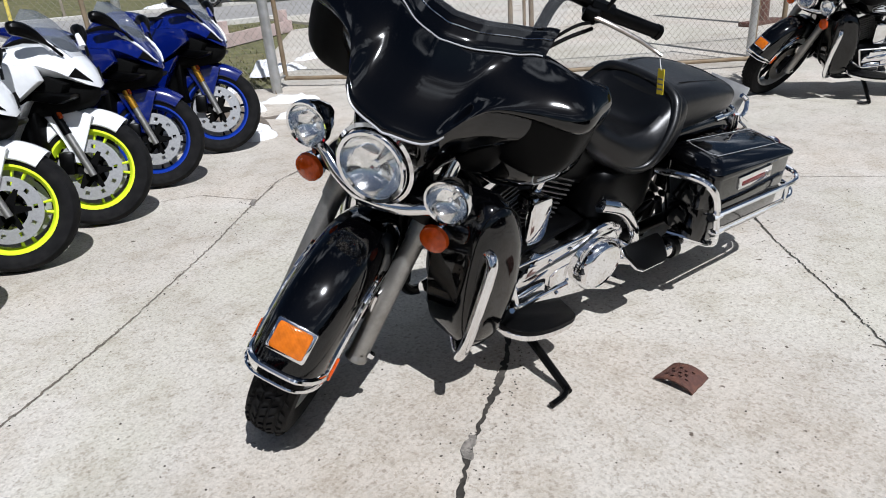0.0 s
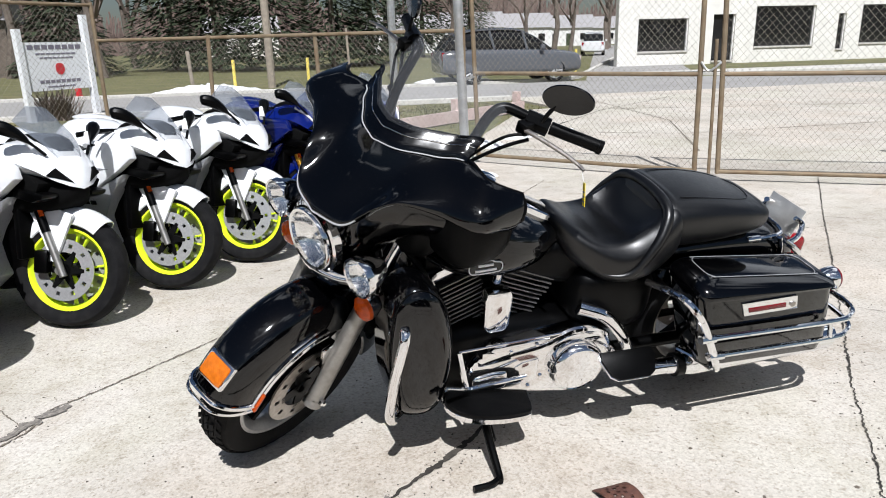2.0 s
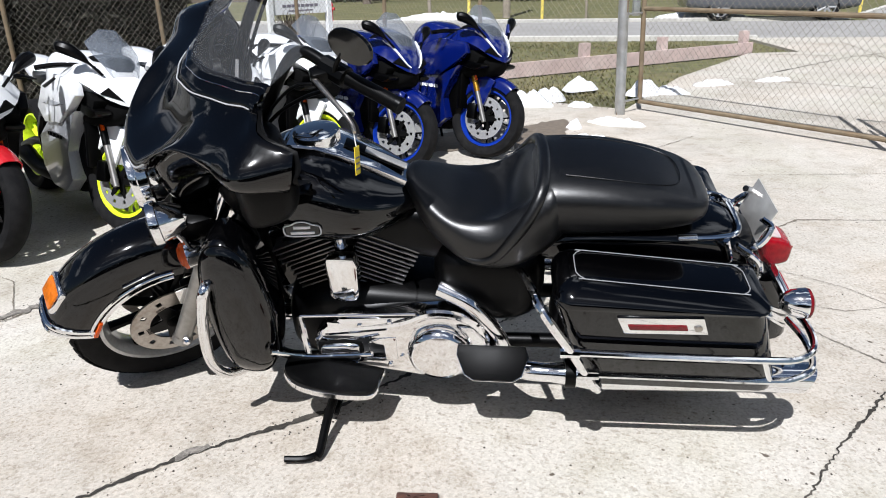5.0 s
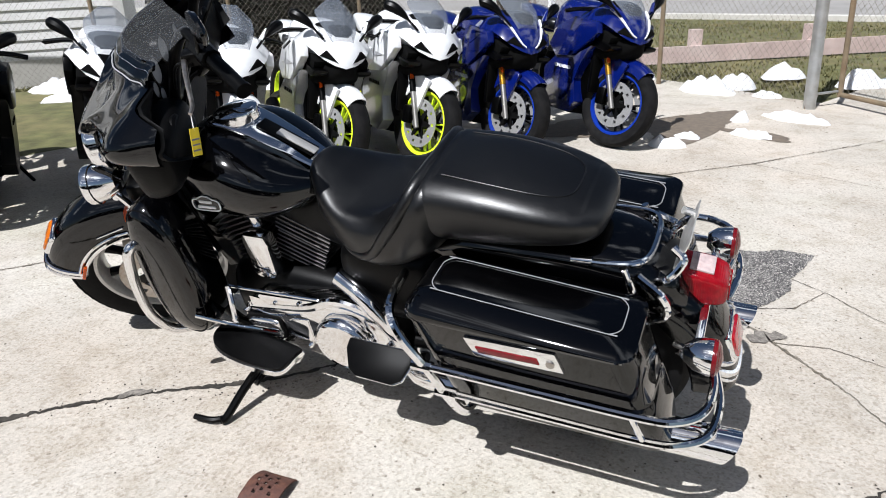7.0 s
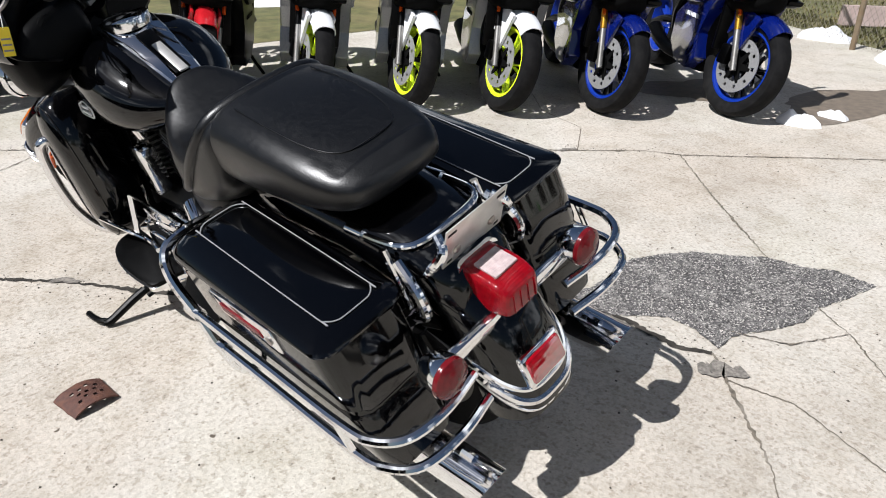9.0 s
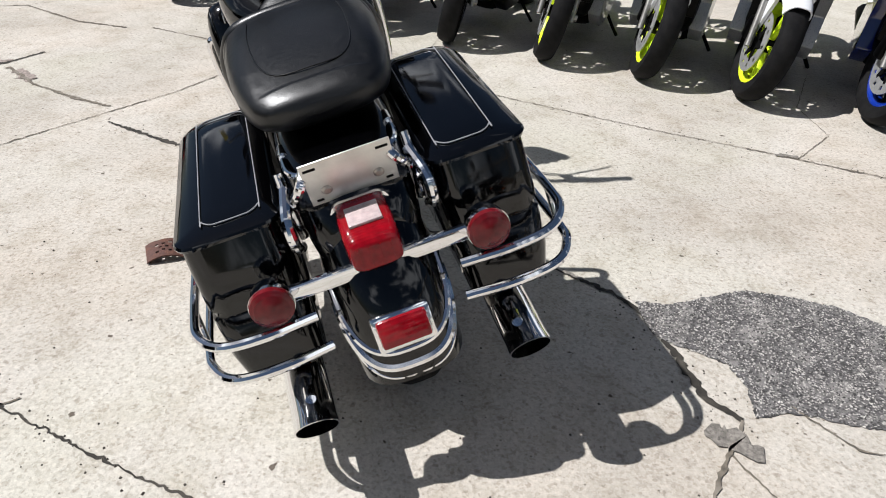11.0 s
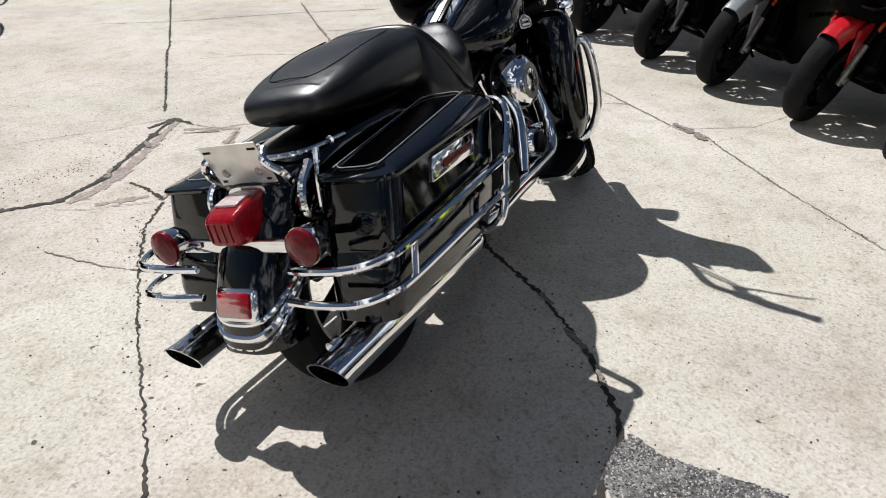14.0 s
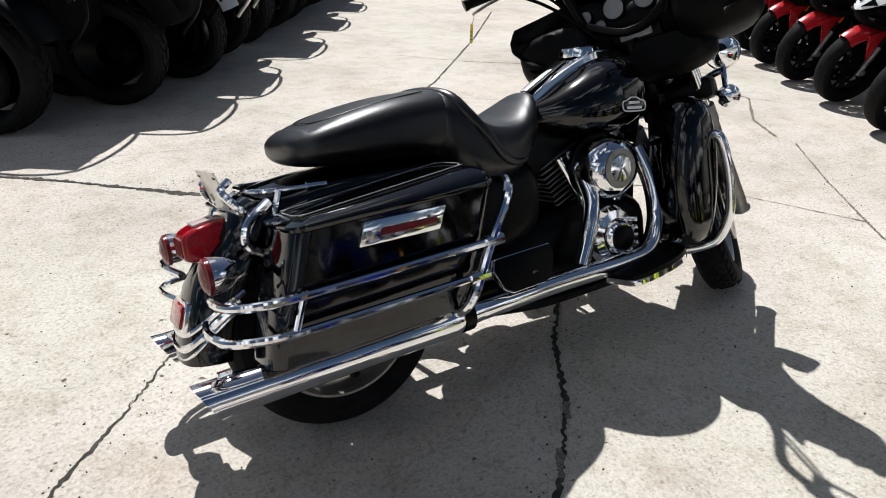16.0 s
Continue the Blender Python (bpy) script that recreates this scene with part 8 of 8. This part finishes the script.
for x, y in ((3.76, 0.87), (4.23, 1.57), (4.66, 2.24), (5.12, 2.88), (5.60, 3.48), (6.08, 4.05)):
    copy_thing(red_bike, stand_at(x, y, 148, size=1.04))
for k in range(4):
    copy_thing(dark_bike, stand_at(8.5 + k * 0.65, 6.6 + k * 0.75, 148))

# another black tourer by the gate
second = copy_thing(bike, Matrix.Translation((-4.80, -1.08, 0)) @ pose(0, 0, 0, 0, 0, -44) @ pose(0, 0, 0, -15.2, 0, 0))
tagged(second, label="second gloss black touring motorcycle parked by the gate")


# ---- quad bikes ----
def quad_bike(accent, label):
    q = thing("quad_bike", Matrix(), label, "quad bike", "row of quad bikes")
    for x in (0.0, -1.25):
        for s in (1, -1):
            t = part("tyre", moved(tyre_mesh(0.33, 0.25, 0.6, 36), Matrix.Translation((x, s * 0.44, 0.33))), M["rubber"], q)
            part("tread", moved(tread_mesh(0.325, 22, [(-0.09, 0.02, 0.4), (-0.03, -0.02, 0.1), (0.03, 0.02, 0.1), (0.09, -0.02, 0.4)], 0.045, 0.045, 0.014), Matrix.Translation((x, s * 0.44, 0.33))), M["rubber"], t)
            part("rim", moved(lathe([(0.001, -0.05), (0.06, -0.05), (0.09, 0.02), (0.17, 0.05), (0.20, 0.09), (0.20, -0.09), (0.001, -0.09)], 24), Matrix.Translation((x, s * 0.46, 0.33)) @ Matrix.Diagonal((1, s, 1, 1))), M["satin"], t)
            part("arm", bar([(x * 0.8 - 0.12, s * 0.12, 0.42), (x, s * 0.36, 0.34)], 0.025, 8, curve=False), M["satin"], q)
            part("mudguard", moved(fender_mesh(0, 0, 20, 165, 0.46, 0.17, 0.06, n=16), Matrix.Translation((x, s * 0.42, 0.36))), M[accent], q)
    part("body", hull([(0.42, 0.55, 0.78, 0.16, 4), (0.30, 0.45, 0.92, 0.30, 4), (0.0, 0.40, 0.98, 0.30, 4), (-0.35, 0.38, 0.95, 0.22, 4), (-0.6, 0.38, 0.85, 0.20, 4), (-1.2, 0.45, 0.85, 0.28, 4), (-1.55, 0.60, 0.82, 0.25, 4)], 18, 3), M["flat_black"], q)
    part("seat", hull([(-0.40, 0.84, 0.93, 0.12, 3), (-0.55, 0.80, 0.92, 0.17, 3), (-1.0, 0.80, 0.95, 0.19, 3), (-1.15, 0.84, 0.93, 0.14, 3)], 16, 3), M["leather"], q)
    part("bumper", bar([(0.40, -0.28, 0.42), (0.52, -0.26, 0.60), (0.50, -0.18, 0.80), (0.50, 0.18, 0.80), (0.52, 0.26, 0.60), (0.40, 0.28, 0.42)], 0.013, 8), M["plate"] if accent == "grey" else M["satin"], q)
    for z, x0, x1 in ((1.02, 0.45, -0.05), (1.0, -1.0, -1.6)):
        rack = part("rack", bar([(x0, -0.35, z), (x0, 0.35, z), (x1, 0.35, z), (x1, -0.35, z)], 0.013, 8, 6, True), M["satin"], q)
        # solid panel added under the rods so the rack casts an unbroken shadow
        part("cargo_deck", box(min(x0, x1), max(x0, x1), -0.36, 0.36, z - 0.05, z - 0.015, 0.012), M["flat_black"], rack)
        for k in range(4):
            yy = -0.21 + k * 0.14
            part("rack_rod", bar([(x0, yy, z), (x1, yy, z)], 0.009, 6, curve=False), M["satin"], rack)
        part("rack_leg", bar([((x0 + x1) / 2, 0.2, z), ((x0 + x1) / 2, 0.15, z - 0.16)], 0.012, 6, curve=False), M["satin"], rack)
    part("handlebar", bar([(-0.42, -0.36, 1.13), (-0.36, -0.18, 1.12), (-0.28, 0, 1.06), (-0.36, 0.18, 1.12), (-0.42, 0.36, 1.13)], 0.014, 8), M["satin"], q)
    part("steering_column", bar([(-0.28, 0, 1.06), (-0.15, 0, 0.85)], 0.03, 8, curve=False), M["satin"], q)
    for s in (1, -1):
        part("headlight", lathe([(0.001, 0.03), (0.04, 0.025), (0.055, 0.0), (0.05, -0.04), (0.001, -0.05)], 16, "x", (0.40, s * 0.17, 0.72)), M["window"], q)
    return q


quads = [quad_bike("flat_black", "black quad bike with big knobbly tyres"), quad_bike("plastic", "dull black quad bike with a steel bumper"), quad_bike("grey", "black and grey quad bike with a pale bumper")]
ROW = Vector((0.528, 0.849, 0))
spots = [Vector((-1.45, 3.75, 0)), Vector((-0.70, 4.20, 0)), Vector((-0.12, 4.92, 0))] + [Vector((-0.12, 4.92, 0)) + ROW * (1.65 * k) for k in range(1, 8)]
for i, p in enumerate(spots):
    m = pose(p.x, p.y, 0, 0, 0, -32 + (i % 3) * 2) @ Matrix.Scale(1.1, 4)
    k = (1, 0, 2, 0, 0, 1, 0, 0, 1, 0)[i]
    if i in (0, 1, 2):
        quads[k].matrix_basis = m
    else:
        copy_thing(quads[k], m)

# ---- loose things ----
rp = thing("rusty_plate", pose(-0.218, 0.545, 0.0, 0, 0, -82), "small rusty perforated iron plate lying on the concrete", "scrap metal")
bm = bmesh.new()
vs = {}
for o, off in enumerate((0.0, 0.005)):
    for i in range(13):
        for j in range(13):
            u, v = (i - 6) / 6, (j - 6) / 6
            z = 0.004 + off + 0.020 * (1 - u * u) + 0.004 * noise.noise(Vector((u * 2, v * 2, 1)))
            vs[o, i, j] = bm.verts.new((u * 0.063 * (1 + 0.04 * v), v * 0.056, z))
hole = {(3, 3), (5, 4), (7, 3), (9, 4), (4, 6), (6, 6), (8, 6), (3, 8), (5, 8), (7, 9), (9, 8)}
for o in (0, 1):
    for i in range(12):
        for j in range(12):
            if (i, j) not in hole:
                bm.faces.new((vs[o, i, j], vs[o, i + 1, j], vs[o, i + 1, j + 1], vs[o, i, j + 1]))
for i in range(12):
    for j in (0, 12):
        bm.faces.new((vs[0, i, j], vs[0, i + 1, j], vs[1, i + 1, j], vs[1, i, j]))
        bm.faces.new((vs[0, j, i], vs[0, j, i + 1], vs[1, j, i + 1], vs[1, j, i]))
part("plate", bm, M["rust"], rp)

tag = thing("yellow_tag", BIKE, "yellow paper tag hanging from the clutch lever", "tag")
tip = STEER @ Vector((0.134, 0.462, 1.222))
hang = BIKE.inverted() @ (BIKE @ tip + Vector((-0.006, 0.004, -0.035)))
down = BIKE.to_3x3().inverted() @ Vector((0, 0, -1))
tagm = bmesh.new()
across = Vector((0.25, 1.0, 0)).normalized()
across = (across - down * across.dot(down)).normalized()
nrm = across.cross(down)
c0 = hang
loft(tagm, [[c0 + across * u + down * v + nrm * o for u, v in ((-0.012, 0), (0.012, 0), (0.012, 0.065), (-0.012, 0.065))] for o in (-0.0008, 0.0008)])
tg = part("card", tagm, M["yellow_tag"], tag)
part("string", bar([tip, tip.lerp(c0, 0.5) + down * 0.006, c0 + down * 0.004], 0.0012, 6), M["paper"], tag)
for k in range(3):
    barm = bmesh.new()
    loft(barm, [[c0 + across * u + down * v + nrm * o for u, v in ((-0.010, 0.024 + k * 0.013), (0.010, 0.024 + k * 0.013), (0.010, 0.028 + k * 0.013), (-0.010, 0.028 + k * 0.013))] for o in (-0.0014, 0.0014)])
    part("writing_bar", barm, M["ink"], tg)

# the far side of the road lies a little askew to the lot
ASKEW = Matrix.Translation((0.3, 2.1, 0)) @ Matrix.Rotation(radians(-1.7), 4, "Z") @ Matrix.Translation((-0.3, -2.1, 0))
FAR_SIDE = {"road", "side_road", "kerb", "forecourt", "yard_sign", "bare_shrub", "shop_building", "wheeled_bin", "grey_bench", "far_house", "bare_tree", "conifer", "far_woods", "roadside_pole", "marker_post",
            "fire_hydrant", "grey_crossover", "white_minivan", "pickup_truck", "parked_car"}
for ob in scene.objects:
    if ob.parent is None and ob.name.split(".")[0] in FAR_SIDE:
        ob.matrix_basis = ASKEW @ ob.matrix_basis
